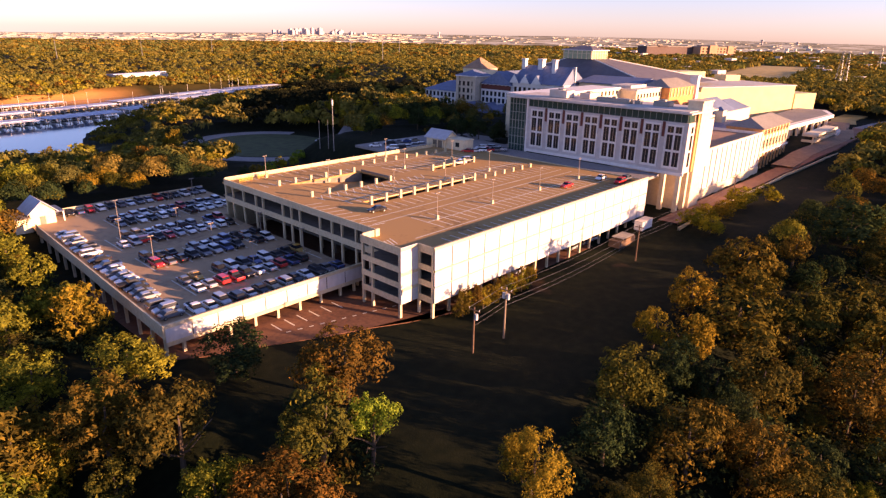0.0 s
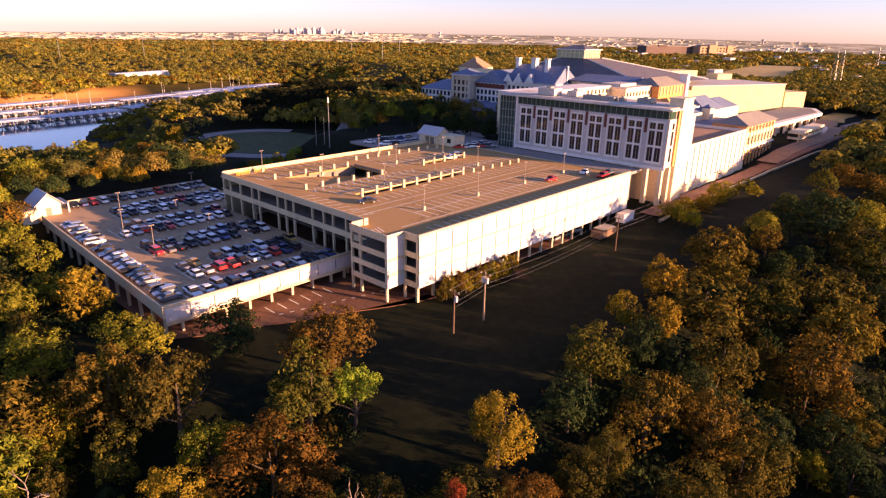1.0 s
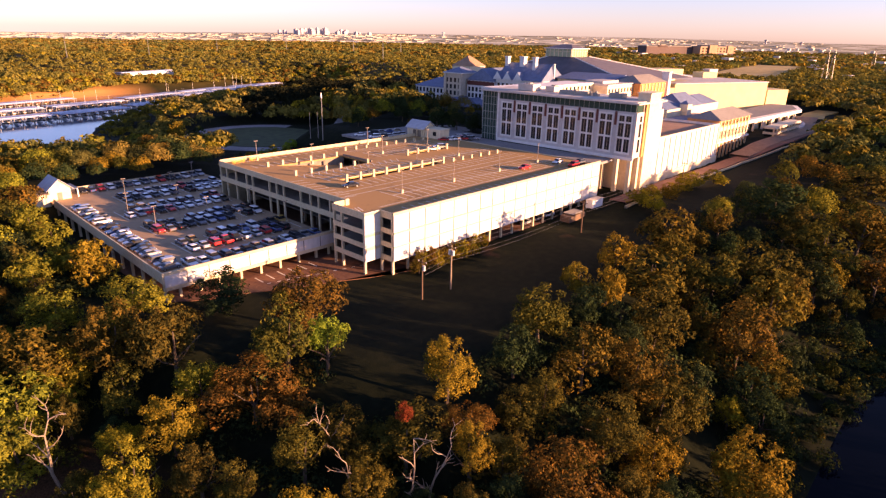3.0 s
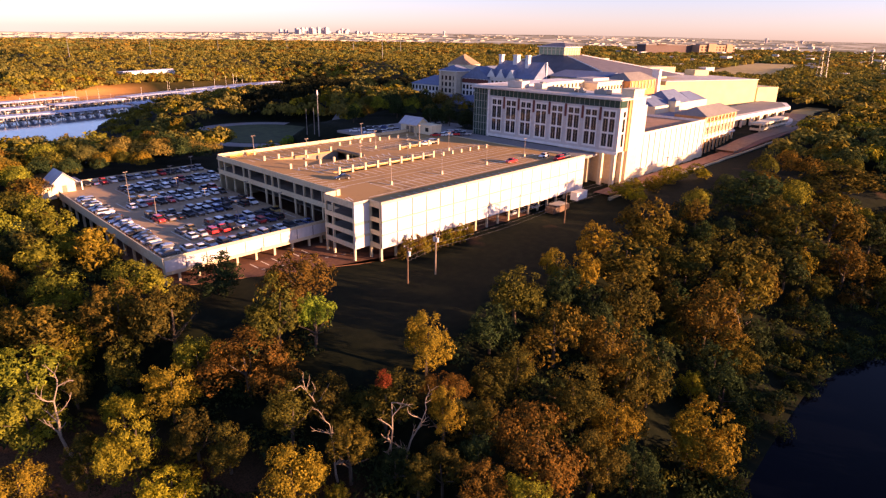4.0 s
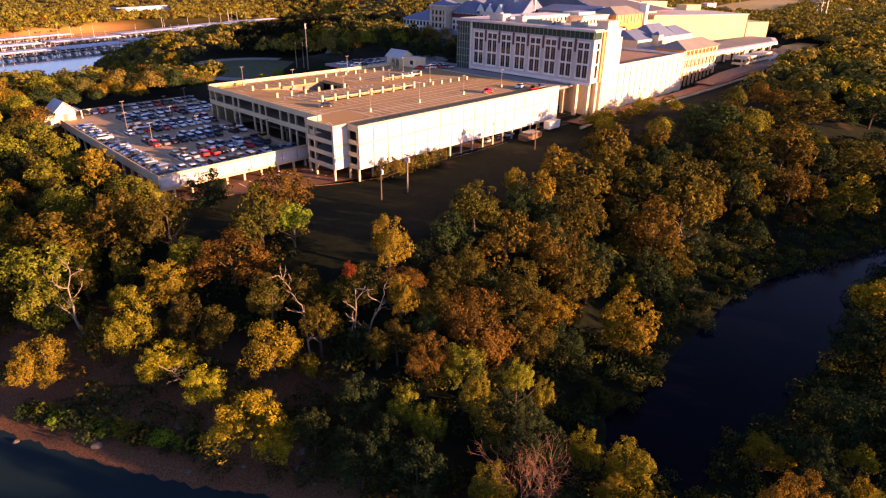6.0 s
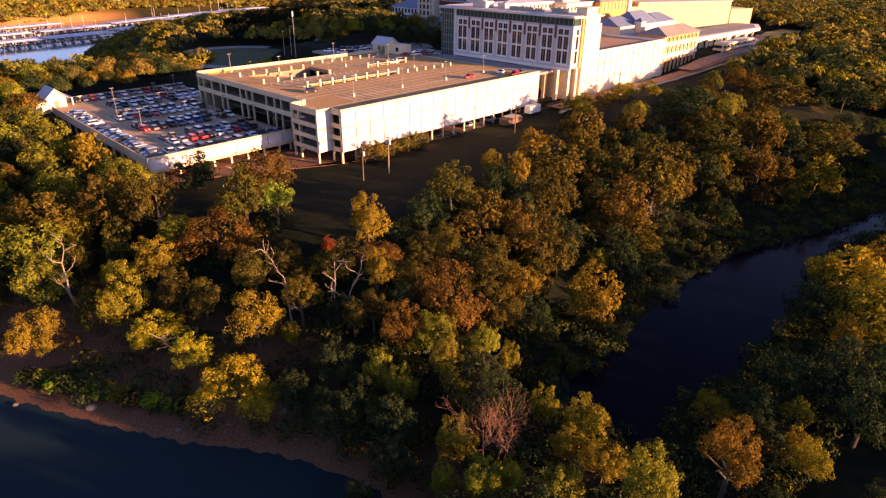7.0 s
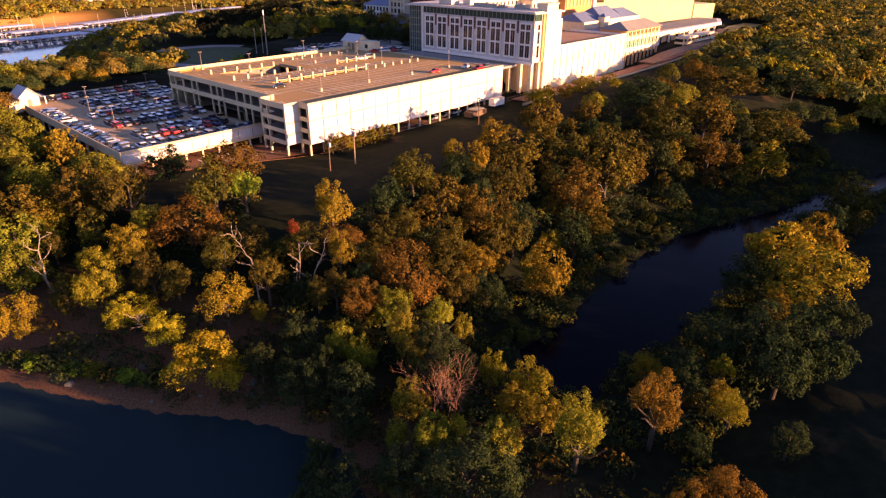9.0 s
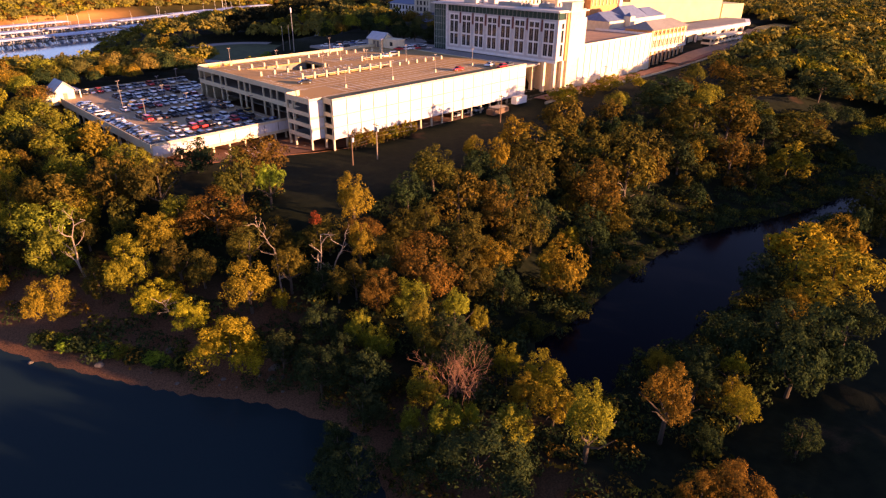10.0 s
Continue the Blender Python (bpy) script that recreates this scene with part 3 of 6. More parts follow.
part("parapet", prism([(LX, LY), (LX + 0.3, LY), (LX + 2.7, 100), (LX + 2.4, 100)], LOW - 0.7, LRAIL), M_CONC, deck)
part("parapet", boxes([(LX + 3, 9.5, LN, LN + 0.3, LOW - 0.7, LRAIL - 0.4)]), M_CONC, deck)
part("parapet_beam", boxes([(LX + 0.3, -0.02, LY + 0.04, LY + 0.3, LOW - 2.25, LRAIL), (LX, -0.02, LY - 0.12, LY + 0.34, LRAIL, LRAIL + 0.12), (LX + 0.3, -0.02, LY - 0.03, LY + 0.03, LOW - 2.3, LOW - 1.45), (LX + 0.3, -0.02, LY - 0.03, LY + 0.03, LRAIL - 0.6, LRAIL)]), M_CONC, deck)
low_panel = mesh_of("panel", box(0.05, 4.95, -0.06, 0.035, 0, 1), M_PANEL)
for i in range(9):
    x = LX + 0.35 + i * 4.82
    ob = part("panel", low_panel, None, deck)
    ob.matrix_basis = Matrix.Translation((x, LY, LOW - 1.45)) @ Matrix.Diagonal((0.945, 1, LRAIL - LOW + 0.85, 1))
low_joint = mesh_of("joint", box(-0.07, 0.07, -0.085, -0.05, LOW - 1.4, LRAIL - 0.62), M_SEAL)
for i in range(1, 9):
    ob = part("joint", low_joint, None, deck)
    ob.matrix_basis = Matrix.Translation((LX + 0.30 + i * 4.82, LY, 0))
for x in (-43.4, -40.3, -35.9, -31.5, -26.4, -21.4, -16.3, -11.1, -6.0, -2.2):
    ob = part("column", column, None, deck)
    ob.matrix_basis = Matrix.Translation((x, LY + 0.5, height(x, LY) - 0.3)) @ Matrix.Diagonal((1, 1, LOW - 0.5 - height(x, LY) + 0.3, 1))
for i in range(12):
    y = LY + 6 + i * 6.4
    x = LX + 0.35 + (y - LY) * 0.031
    ob = part("column", column, None, deck)
    ob.matrix_basis = Matrix.Translation((x, y, height(x, y) - 0.5)) @ Matrix.Diagonal((1, 1, LOW - 0.5 - height(x, y) + 0.5, 1))
for i in range(3):
    for j in range(6):
        ob = part("column", column, None, deck)
        ob.matrix_basis = Matrix.Translation((-33 + i * 13, LY + 12 + j * 14, -0.5)) @ Matrix.Diagonal((1, 1, LOW - 0.0, 1))
tagged(part("apron_paving", prism([(-44, 21), (-38, 17), (-29, 13.5), (-20, 9), (-12, 6.0), (-5, 2.5), (6, -1.2), (14, -1.0), (14, 0.2), (0.1, 0.3), (-0.1, 60), (-44, 60)], -0.5, 0.12), M_PAVE), "red-brown paved apron under the deck", "paving", kind="structure")


stripe = mesh_of("stall_line", box(-0.06, 0.06, -0.5, 0.5, 0, 0.004), M_LINE)


def line(x, y, z, length, parent, turn=0.0):
    """One painted line, along y unless turned."""
    ob = part("stall_line", stripe, None, parent)
    ob.matrix_basis = pose(x, y, z, 0, 0, turn) @ Matrix.Diagonal((2.4, length, 1, 1))


for i in range(11):
    line(-23.4 + i * 2.2, 15.4 - i * 0.55, 0.124, 0.9, deck, 90 - 14)
for i in range(6):
    line(-24 + i * 2.9, 18.6, 0.124, 3.6, deck)


# ---- cars ----
def paint(name, colour, metal=0.2):
    m = glassy(name, colour, 0.28, metal)
    m.node_tree.nodes["Principled BSDF"].inputs["Coat Weight"].default_value = 0.6
    return m


PAINTS = {"white": paint("white_paint", (0.85, 0.85, 0.84), 0.0), "silver": paint("silver_paint", (0.50, 0.51, 0.53), 0.4), "black": paint("black_paint", (0.02, 0.02, 0.024)),
          "grey": paint("grey_paint", (0.16, 0.17, 0.19)), "blue": paint("blue_paint", (0.04, 0.08, 0.22)), "red": paint("red_paint", (0.60, 0.03, 0.025), 0.0),
          "gold": paint("gold_paint", (0.55, 0.32, 0.06)), "tan": paint("tan_paint", (0.36, 0.29, 0.20))}
M_CARGLASS = glassy("car_glass", (0.015, 0.017, 0.02), 0.06)
M_CARGLASS.node_tree.nodes["Principled BSDF"].inputs["Specular IOR Level"].default_value = 0.25
M_RIM = surface("alloy_rim", (0.5, 0.5, 0.5), None, 8.0, 0.35, metal=0.8)
M_LAMP = glassy("clear_lamp", (0.75, 0.75, 0.72), 0.15)
M_TAIL = glassy("red_lamp", (0.35, 0.01, 0.01), 0.2)
# stations along the car: y, underside, top, half width; then the cabin: y at base front and back, y at roof front and back, roof height
MODELS = {"sedan": ([(-2.30, 0.45, 0.80, 0.78), (-2.20, 0.30, 0.95, 0.86), (-1.2, 0.25, 1.00, 0.90), (0.9, 0.25, 0.98, 0.90), (2.0, 0.28, 0.78, 0.86), (2.28, 0.42, 0.62, 0.74)],
                    (1.05, -1.75, 0.35, -1.05, 1.46), 0.33),
          "suv": ([(-2.30, 0.50, 1.05, 0.84), (-2.22, 0.38, 1.12, 0.92), (-1.2, 0.34, 1.14, 0.94), (0.9, 0.34, 1.10, 0.94), (2.05, 0.38, 0.98, 0.90), (2.28, 0.52, 0.78, 0.80)],
                  (1.15, -2.18, 0.55, -1.90, 1.76), 0.37),
          "pickup": ([(-2.75, 0.62, 1.05, 0.90), (-2.70, 0.50, 1.16, 0.94), (-0.7, 0.42, 1.16, 0.96), (1.2, 0.42, 1.14, 0.96), (2.45, 0.46, 1.04, 0.92), (2.70, 0.60, 0.86, 0.82)],
                     (1.35, -0.75, 0.75, -0.45, 1.85), 0.40)}


def loft(rows):
    bm = bmesh.new()
    rings = []
    for y, z0, z1, w in rows:
        c = 0.12
        rings.append([bm.verts.new(p) for p in ((-w + c, y, z0), (-w, y, z0 + c), (-w, y, z1 - c), (-w + 1.4 * c, y, z1), (w - 1.4 * c, y, z1), (w, y, z1 - c), (w, y, z0 + c), (w - c, y, z0))])
    for a, b in zip(rings, rings[1:]):
        for k in range(8):
            bm.faces.new((a[k], a[(k + 1) % 8], b[(k + 1) % 8], b[k]))
    bm.faces.new(rings[0][::-1])
    bm.faces.new(rings[-1])
    bmesh.ops.recalc_face_normals(bm, faces=bm.faces)
    return bm


def cabin(base_front, base_back, roof_front, roof_back, z0, z1, w0, w1):
    bm = bmesh.new()
    lo = [bm.verts.new(p) for p in ((-w0, base_back, z0), (w0, base_back, z0), (w0, base_front, z0), (-w0, base_front, z0))]
    hi = [bm.verts.new(p) for p in ((-w1, roof_back, z1), (w1, roof_back, z1), (w1, roof_front, z1), (-w1, roof_front, z1))]
    bm.faces.new(hi)
    bm.faces.new(lo[::-1])
    for k in range(4):
        bm.faces.new((lo[k], lo[(k + 1) % 4], hi[(k + 1) % 4], hi[k]))
    bmesh.ops.recalc_face_normals(bm, faces=bm.faces)
    return bm


shared = {}
wheel_bm = rod((-0.11, 0, 0), (0.11, 0, 0), 1.0, 1.0, 10)
shared["wheel"] = mesh_of("wheel", wheel_bm, M_BLACK)
shared["rim"] = mesh_of("rim", rod((-0.125, 0, 0), (0.125, 0, 0), 0.58, 0.58, 8), M_RIM)


def build_car(model, colour):
    rows, (bf, bb, rf, rb, top), wr = MODELS[model]
    word = {"sedan": "saloon car", "suv": "sport utility car", "pickup": "pickup truck"}[model]
    car = thing("pickup_truck" if model == "pickup" else "car", f"parked {colour} {word} with dark windows", "truck" if model == "pickup" else "car", group="parked cars")
    belt = rows[2][2] - 0.04
    part("body", loft(rows), PAINTS[colour], car)
    part("glazing", cabin(bf, bb, rf, rb, belt, top - 0.05, rows[2][3] - 0.06, rows[2][3] - 0.22), M_CARGLASS, car, "dark car windows")
    part("roof", cabin(rf + 0.06, rb - 0.06, rf - 0.1, rb + 0.1, top - 0.06, top + 0.02, rows[2][3] - 0.2, rows[2][3] - 0.28), PAINTS[colour], car)
    if model == "pickup":
        part("cargo_bed", box(-0.76, 0.76, -2.6, -0.85, 1.10, 1.17), M_BLACK, car, "black open cargo bed")
    for sx in (-1, 1):
        for y in (rows[0][0] + 0.85, rows[-1][0] - 0.85):
            w = part("wheel", shared["wheel"], None, car)
            w.matrix_basis = Matrix.Translation((sx * (rows[2][3] - 0.08), y, wr)) @ Matrix.Diagonal((1, wr, wr, 1))
            part("rim", shared["rim"], None, w)
        part("headlight", box(sx * 0.6 - 0.17, sx * 0.6 + 0.17, rows[-1][0] - 0.16, rows[-1][0] - 0.02, rows[-1][2] - 0.08, rows[-1][2] + 0.06), M_LAMP, car)
        part("taillight", box(sx * 0.66 - 0.12, sx * 0.66 + 0.12, rows[0][0] - 0.02, rows[0][0] + 0.1, rows[0][2] - 0.2, rows[0][2] - 0.02), M_TAIL, car)
    return car


garage_of_cars = {}
carng = random.Random(31)
COLOURS = ["white"] * 9 + ["silver"] * 6 + ["black"] * 8 + ["grey"] * 5 + ["blue"] * 3 + ["red"] * 2 + ["tan"] + ["gold"]


def park(x, y, z, turn, model=None, colour=None):
    model = model or carng.choice(["sedan"] * 5 + ["suv"] * 4 + ["pickup"] * 2)
    colour = colour or carng.choice(COLOURS)
    m = pose(x, y, z, 0, 0, turn + carng.uniform(-1.5, 1.5))
    if (model, colour) not in garage_of_cars:
        car = garage_of_cars[model, colour] = build_car(model, colour)
        car.matrix_basis = m
        return car
    return copy_thing(garage_of_cars[model, colour], m)


def row(x0, x1, y, full, turn):
    x = x0
    while x <= x1:
        if carng.random() < full:
            park(x, y + carng.uniform(-0.25, 0.25), LOW + 0.012, turn if carng.random() < 0.75 else turn + 180)
        x += 2.72


row(-35.5, -2.5, 27.0, 0.85, 180)
for y, full in ((36.4, 0.92), (42.0, 0.9), (54.6, 0.93), (60.2, 0.93), (72.8, 0.92), (78.4, 0.9)):
    row(-30.5, -2.2, y, full, 0 if carng.random() < 0.5 else 180)
for y, full in ((90.6, 0.92), (96.2, 0.9)):
    row(-24.5, 7.5, y, full, 180)
row(-31, 8, 109.6, 0.95, 180)
for i in range(24):
    y = 27.8 + i * 2.72
    if carng.random() < 0.93:
        park(LX + 4.1 + (y - LY) * 0.031, y, LOW + 0.012, 90 if carng.random() < 0.5 else -90, None, carng.choice(["white", "silver", "white", "black", "grey", "blue", "white", "silver"]))
park(-26.5, 72.5, LOW + 0.012, 85, "suv", "red")
for x, y, turn, model, colour in ((11.5, 29.6, 75, "sedan", "black"), (66.5, 12.2, 90, "sedan", "red"), (82.5, 10.5, 95, "sedan", "white"), (82.0, 4.0, 90, "suv", "red"),
                                  (86.5, 4.6, 90, "suv", "grey"), (68.5, 53.9, 60, "sedan", "white"), (72.5, 55.0, 60, "suv", "silver")):
    park(x, y, ROOF + 0.012, turn, model, colour)

# stall lines: lower deck and roof
for y, xa, xb in ((27.0, -36.9, -2), (39.2, -31.9, -1), (57.4, -31.9, -1), (75.6, -31.9, -1), (93.4, -25.9, 8), (109.6, -32.4, 9)):
    half = 2.6 if y in (27.0, 109.6) else 5.4
    for k in range(int((xb - xa) / 2.72) + 1):
        line(xa + k * 2.72, y, LOW + 0.004, 2 * half, deck)
    if half > 3:
        line((xa + xb) / 2, y, LOW + 0.009, xb - xa, deck, 90)
for y, half, xa, xb in ((15.5, 5.2, 14, 86), (31.0, 2.6, 15, 86), (42.5, 3.4, 12, 86), (3.2, 2.5, 8, 80), (61.5, 5.0, 46, 84), (48.6, 2.3, 9, 46), (79.0, 2.0, 6, 60), (69.6, 2.2, 6, 36)):
    for k in range(int((xb - xa) / 2.72) + 1):
        line(xa + k * 2.72, y, ROOF + 0.004, 2 * half, garage)
    if half > 3:
        line((xa + xb) / 2, y, ROOF + 0.009, xb - xa, garage, 90)
for k in range(15):
    line(10 + k * 2.6, 49.0, ROOF + 0.004, 4.6, garage, -32)
    line(44 + k * 2.7, 71.0, ROOF + 0.004, 4.6, garage, 20)
for k in range(9):
    line(4.5, 22 + k * 2.9, ROOF + 0.004, 4.8, garage, 78)
for k in range(4):
    line(-3.4 + k * 1.0, 10.5 + k * 0.2, ROOF + 0.004, 3.6, garage, -18)
for y in (9.2, 22.6, 26.4):
    line(45, y, ROOF + 0.006, 82, garage, 90)


# ---- lamp posts on the decks ----
def deck_lamp(x, y, z, h):
    lamp = thing("lamp_post", "slim grey-brown parking lamp post on a concrete base", "street lamp", (x, y, z), group="deck lamps")
    part("base", box(-0.3, 0.3, -0.3, 0.3, 0, 1.0), M_CONC, lamp, "square concrete base")
    part("pole", rod((0, 0, 0.9), (0, 0, h), 0.09, 0.06), M_POLE, lamp)
    part("lamp_head", boxes([(-0.65, -0.2, -0.14, 0.14, h - 0.08, h + 0.08), (0.2, 0.65, -0.14, 0.14, h - 0.08, h + 0.08), (-0.3, 0.3, -0.04, 0.04, h - 0.05, h + 0.05)]), M_POLE, lamp)
    return lamp


first = deck_lamp(17.2, 15.5, ROOF, 6.2)
for x, y in ((37.1, 15.4), (57.8, 15.4), (78, 15.4), (27, 40.5), (47, 40.5), (67, 40.5), (50, 60.5), (72, 60.5), (22, 62), (12, 78), (58, 78)):
    copy_thing(first, pose(x, y, ROOF))
for x, y in ((-16, 39.2), (-30, 57.4), (-16, 57.4), (-3, 57.4), (-16, 75.6), (-30, 75.6), (-10, 93.4), (-24, 93.4), (2, 104), (-3, 39.2)):
    copy_thing(first, pose(x, y, LOW))
barrier_first = None
for i in range(9):
    at = pose(3.5 + i * 0.95 + (i > 4) * 1.4, 77.5 + 0.1 * i, ROOF)
    if barrier_first is None:
        barrier_first = thing("barrier", "yellow painted steel barrier on the parking deck", "barrier", group="yellow barriers")
        part("post", boxes([(-0.3, -0.18, -0.06, 0.06, 0, 0.95)]), M_YELLOW, barrier_first)
        part("post", boxes([(0.18, 0.3, -0.06, 0.06, 0, 0.95)]), M_YELLOW, barrier_first)
        part("bar", boxes([(-0.3, 0.3, -0.05, 0.05, 0.95, 1.1), (-0.18, 0.18, -0.04, 0.04, 0.5, 0.6)]), M_YELLOW, barrier_first)
        barrier_first.matrix_basis = at
    else:
        copy_thing(barrier_first, at)


# ---- hotel wing beside the parking structure ----
HX, HY0, HY1, HZ0, HZ1 = 104.0, -5.0, 53.0, 14.8, 33.2
hotel = thing("hotel_wing", "white hotel wing with tall paired windows and a cream end tower", "hotel")
part("wall", boxes([(HX, HX + 20, HY0, HY1, HZ0, 30.0), (HX + 0.9, HX + 20, HY0 + 0.9, HY1, 30.0, HZ1 - 0.6)]), M_HOTEL, hotel)
part("roof", boxes([(HX - 1.0, HX + 20, HY0 - 0.8, HY1 + 9.4, HZ1 - 0.6, HZ1 - 0.1), (HX + 0.2, HX + 19.5, HY0 + 0.4, HY1 + 8.8, HZ1 - 0.1, HZ1 + 0.12)]), M_FLATROOF, hotel)
part("ledge", box(HX - 0.5, HX + 0.02, HY0 - 0.4, HY1 + 0.3, HZ0 - 0.7, HZ0 + 0.25), M_WHITE, hotel)
part("end_tower", boxes([(HX + 7.2, HX + 15, HY0 - 0.6, HY0 + 4, 1.0, 35.7), (HX + 6.9, HX + 15.3, HY0 - 0.9, HY0 + 4.3, 35.7, 36.1)]), M_CREAM, hotel, "sunlit cream stucco tower")
part("podium", boxes([(HX + 4, HX + 20, HY0 + 3, HY1, 1.5, HZ0), (HX + 1.2, HX + 4, HY0 + 12, HY1, 9, HZ0 - 0.75)]), M_BEIGE, hotel)
for y in (-3.9, 1.0, 6.5, 12.0):
    part("column", box(HX + 0.2, HX + 1.5, y - 0.65, y + 0.65, 1.0, HZ0 - 0.7), M_CREAM, hotel)
part("column", box(HX + 5.0, HX + 6.2, HY0 + 0.2, HY0 + 1.4, 1.0, HZ0), M_CREAM, hotel)

glass_strip = part("upper_glazing", box(HX + 0.6, HX + 0.88, HY0 + 0.6, HY1, 30.05, HZ1 - 0.65), M_GREENGLASS, hotel, "green upper glazing")
for i in range(30):
    part("mullion", box(HX + 0.5, HX + 0.6, HY0 + 0.7 + i * 1.98, HY0 + 0.82 + i * 1.98, 30.05, HZ1 - 0.65), M_MULLION, glass_strip)
corner = part("glass_corner", box(HX + 0.8, HX + 20, HY1 + 0.3, HY1 + 8.6, 13.2, HZ1 - 0.62), M_GREENGLASS, hotel, "green curtain wall corner")
for i in range(7):
    part("mullion", box(HX + 0.62, HX + 0.82, HY1 + 0.3 + i * 1.36, HY1 + 0.44 + i * 1.36, 13.2, HZ1 - 0.63), M_MULLION, corner)
for i in range(6):
    part("transom", box(HX + 0.66, HX + 0.83, HY1 + 0.3, HY1 + 8.6, 15.8 + i * 2.9, 15.95 + i * 2.9), M_MULLION, corner)
part("pier", box(HX - 0.1, HX + 0.8, HY1, HY1 + 0.7, 13.2, HZ1 - 0.61), M_WHITE, hotel)

pane = mesh_of("pane", box(-0.05, 0.05, -0.5, 0.5, 0, 1), M_GLASS)
frame_meshes = {}


def window_bay(y0, y1, columns):
    """A raised white surround with windows stacked three high."""
    bay = part("window_bay", boxes([(HX - 0.22, HX + 0.01, y0, y0 + 0.28, 15.9, 29.3), (HX - 0.22, HX + 0.01, y1 - 0.28, y1, 15.9, 29.3),
                                    (HX - 0.22, HX + 0.01, y0 + 0.28, y1 - 0.28, 29.0, 29.3), (HX - 0.22, HX + 0.01, y0 + 0.28, y1 - 0.28, 15.9, 16.2), (HX - 0.05, HX + 0.01, y0 + 0.28, y1 - 0.28, 16.2, 29.0)]), M_WHITE, hotel)
    for k in range(columns):
        yc = y0 + (k + 0.5) * (y1 - y0) / columns + (0.12 if k == 0 else -0.12)
        for z0, h in ((16.6, 4.4), (21.7, 4.5), (26.8, 1.9)):
            g = part("pane", pane, None, bay)
            g.matrix_basis = Matrix.Translation((HX - 0.03, yc, z0)) @ Matrix.Diagonal((1, 1.85, h, 1))
        part("mullion", box(HX - 0.1, HX - 0.06, yc - 0.04, yc + 0.04, 16.6, 28.7), M_BEIGE, bay)


for i in range(8):
    y0 = HY0 + 1.3 + i * 7.12
    window_bay(y0, y0 + 5.5, 2)
    if i < 7:
        part("cladding_panel", boxes([(HX - 0.06, HX + 0.03, y0 + 5.85, y0 + 6.75, 25.4, 29.95)]), M_BRICK, hotel, "dark red cladding panel")
for z0, h in ((16.6, 4.4), (21.7, 4.5), (26.8, 1.9)):
    part("end_window", box(HX + 2.4, HX + 3.9, HY0 - 0.04, HY0 + 0.05, z0, z0 + h), M_GLASS, hotel)
part("end_fin", boxes([(HX + 5.2, HX + 6.6, HY0 - 0.5, HY0 + 0.01, HZ0, 32.6)]), M_ORANGE, hotel, "orange stucco fin")
part("end_glazing", box(HX + 1.0, HX + 5.2, HY0 + 0.5, HY0 + 0.88, 30.05, HZ1 - 0.65), M_GREENGLASS, hotel)
for x, y, w, d, h in ((HX + 7, 44, 5, 7, 2.6), (HX + 8, 24, 3, 12, 1.4), (HX + 10, 8, 4, 5, 1.6), (HX + 12, 36, 6, 4, 2.0), (HX + 9, 16, 2, 2, 1.2)):
    unit = thing("rooftop_unit", "grey metal air handling unit on the hotel roof", "rooftop unit", (x, y, HZ1 + 0.12), group="rooftop units")
    part("casing", box(-w / 2, w / 2, -d / 2, d / 2, 0.2, h), M_FLATROOF if h > 1.9 else M_METAL, unit)
    part("skid", boxes([(-w / 2 + 0.2, -w / 2 + 0.5, -d / 2, d / 2, 0, 0.2), (w / 2 - 0.5, w / 2 - 0.2, -d / 2, d / 2, 0, 0.2)]), M_METAL, unit)
    part("cowl", rod((0, 0, h), (0, 0, h + 0.5), min(w, d) * 0.28, None, 12), M_METAL, unit)

# ---- low exhibition annex ----
annex = thing("exhibition_annex", "long white annex with pilasters and a tan flat roof", "annex building")
part("wall", boxes([(122, 188, -2.6, -2.2, 1.0, 19.0), (122, 122.4, -2.2, 28, 1.0, 19.0), (187.6, 188, -2.2, 28, 1.0, 19.0)]), M_WHITE, annex)
part("roof", box(122.4, 187.6, -2.2, 44.8, 17.6, 18.0), M_TANROOF, annex, "tan gravel roof")
part("coping", boxes([(121.9, 188.1, -2.75, -2.05, 19.0, 19.25)]), M_CREAM, annex)
for i in range(14):
    part("pilaster", box(124 + i * 4.85, 124.7 + i * 4.85, -3.0, -2.58, 1.0, 18.6), M_PANEL, annex)
part("plinth", box(121.9, 188.2, -3.2, -2.62, 0.5, 5.4), M_CREAM, annex)

# ---- lobby building with arcade ----
lobby = thing("lobby_building", "cream lobby building with arcade and grey hipped roof", "building")
part("wall", box(189, 228, -2.0, 12, 2.0, 17.0), M_CREAM, lobby)
part("frieze", box(188.9, 228.1, -2.1, 12.1, 17.0, 20.0), M_ORANGE, lobby, "orange frieze below the eaves")
bm = bmesh.new()
add_hip(bm, 190, 228, -2, 12, 20.0, 23.6, 6, 1.2)
part("roof", bm, M_GREYROOF, lobby)
for i in range(9):
    part("arcade_pier", box(190.2 + i * 4.4, 191.3 + i * 4.4, -2.35, -1.95, 2.0, 10.2), M_ORANGE, lobby)
    part("upper_pier", box(190.4 + i * 4.4, 191.1 + i * 4.4, -2.3, -2.1, 10.9, 20.0), M_CREAM, lobby)
    if i < 8:
        for x in (191.7, 193.5):
            part("frieze_window", box(x + i * 4.4, x + 0.8 + i * 4.4, -2.2, -2.05, 17.6, 19.2), M_GLASS, lobby)
            part("window", box(x + i * 4.4, x + 0.8 + i * 4.4, -2.1, -1.9, 12.0, 15.2), M_GLASS, lobby)
        part("doorway", box(192.1 + i * 4.4, 193.9 + i * 4.4, -2.1, -1.9, 2.2, 8.6), M_GLASS, lobby)
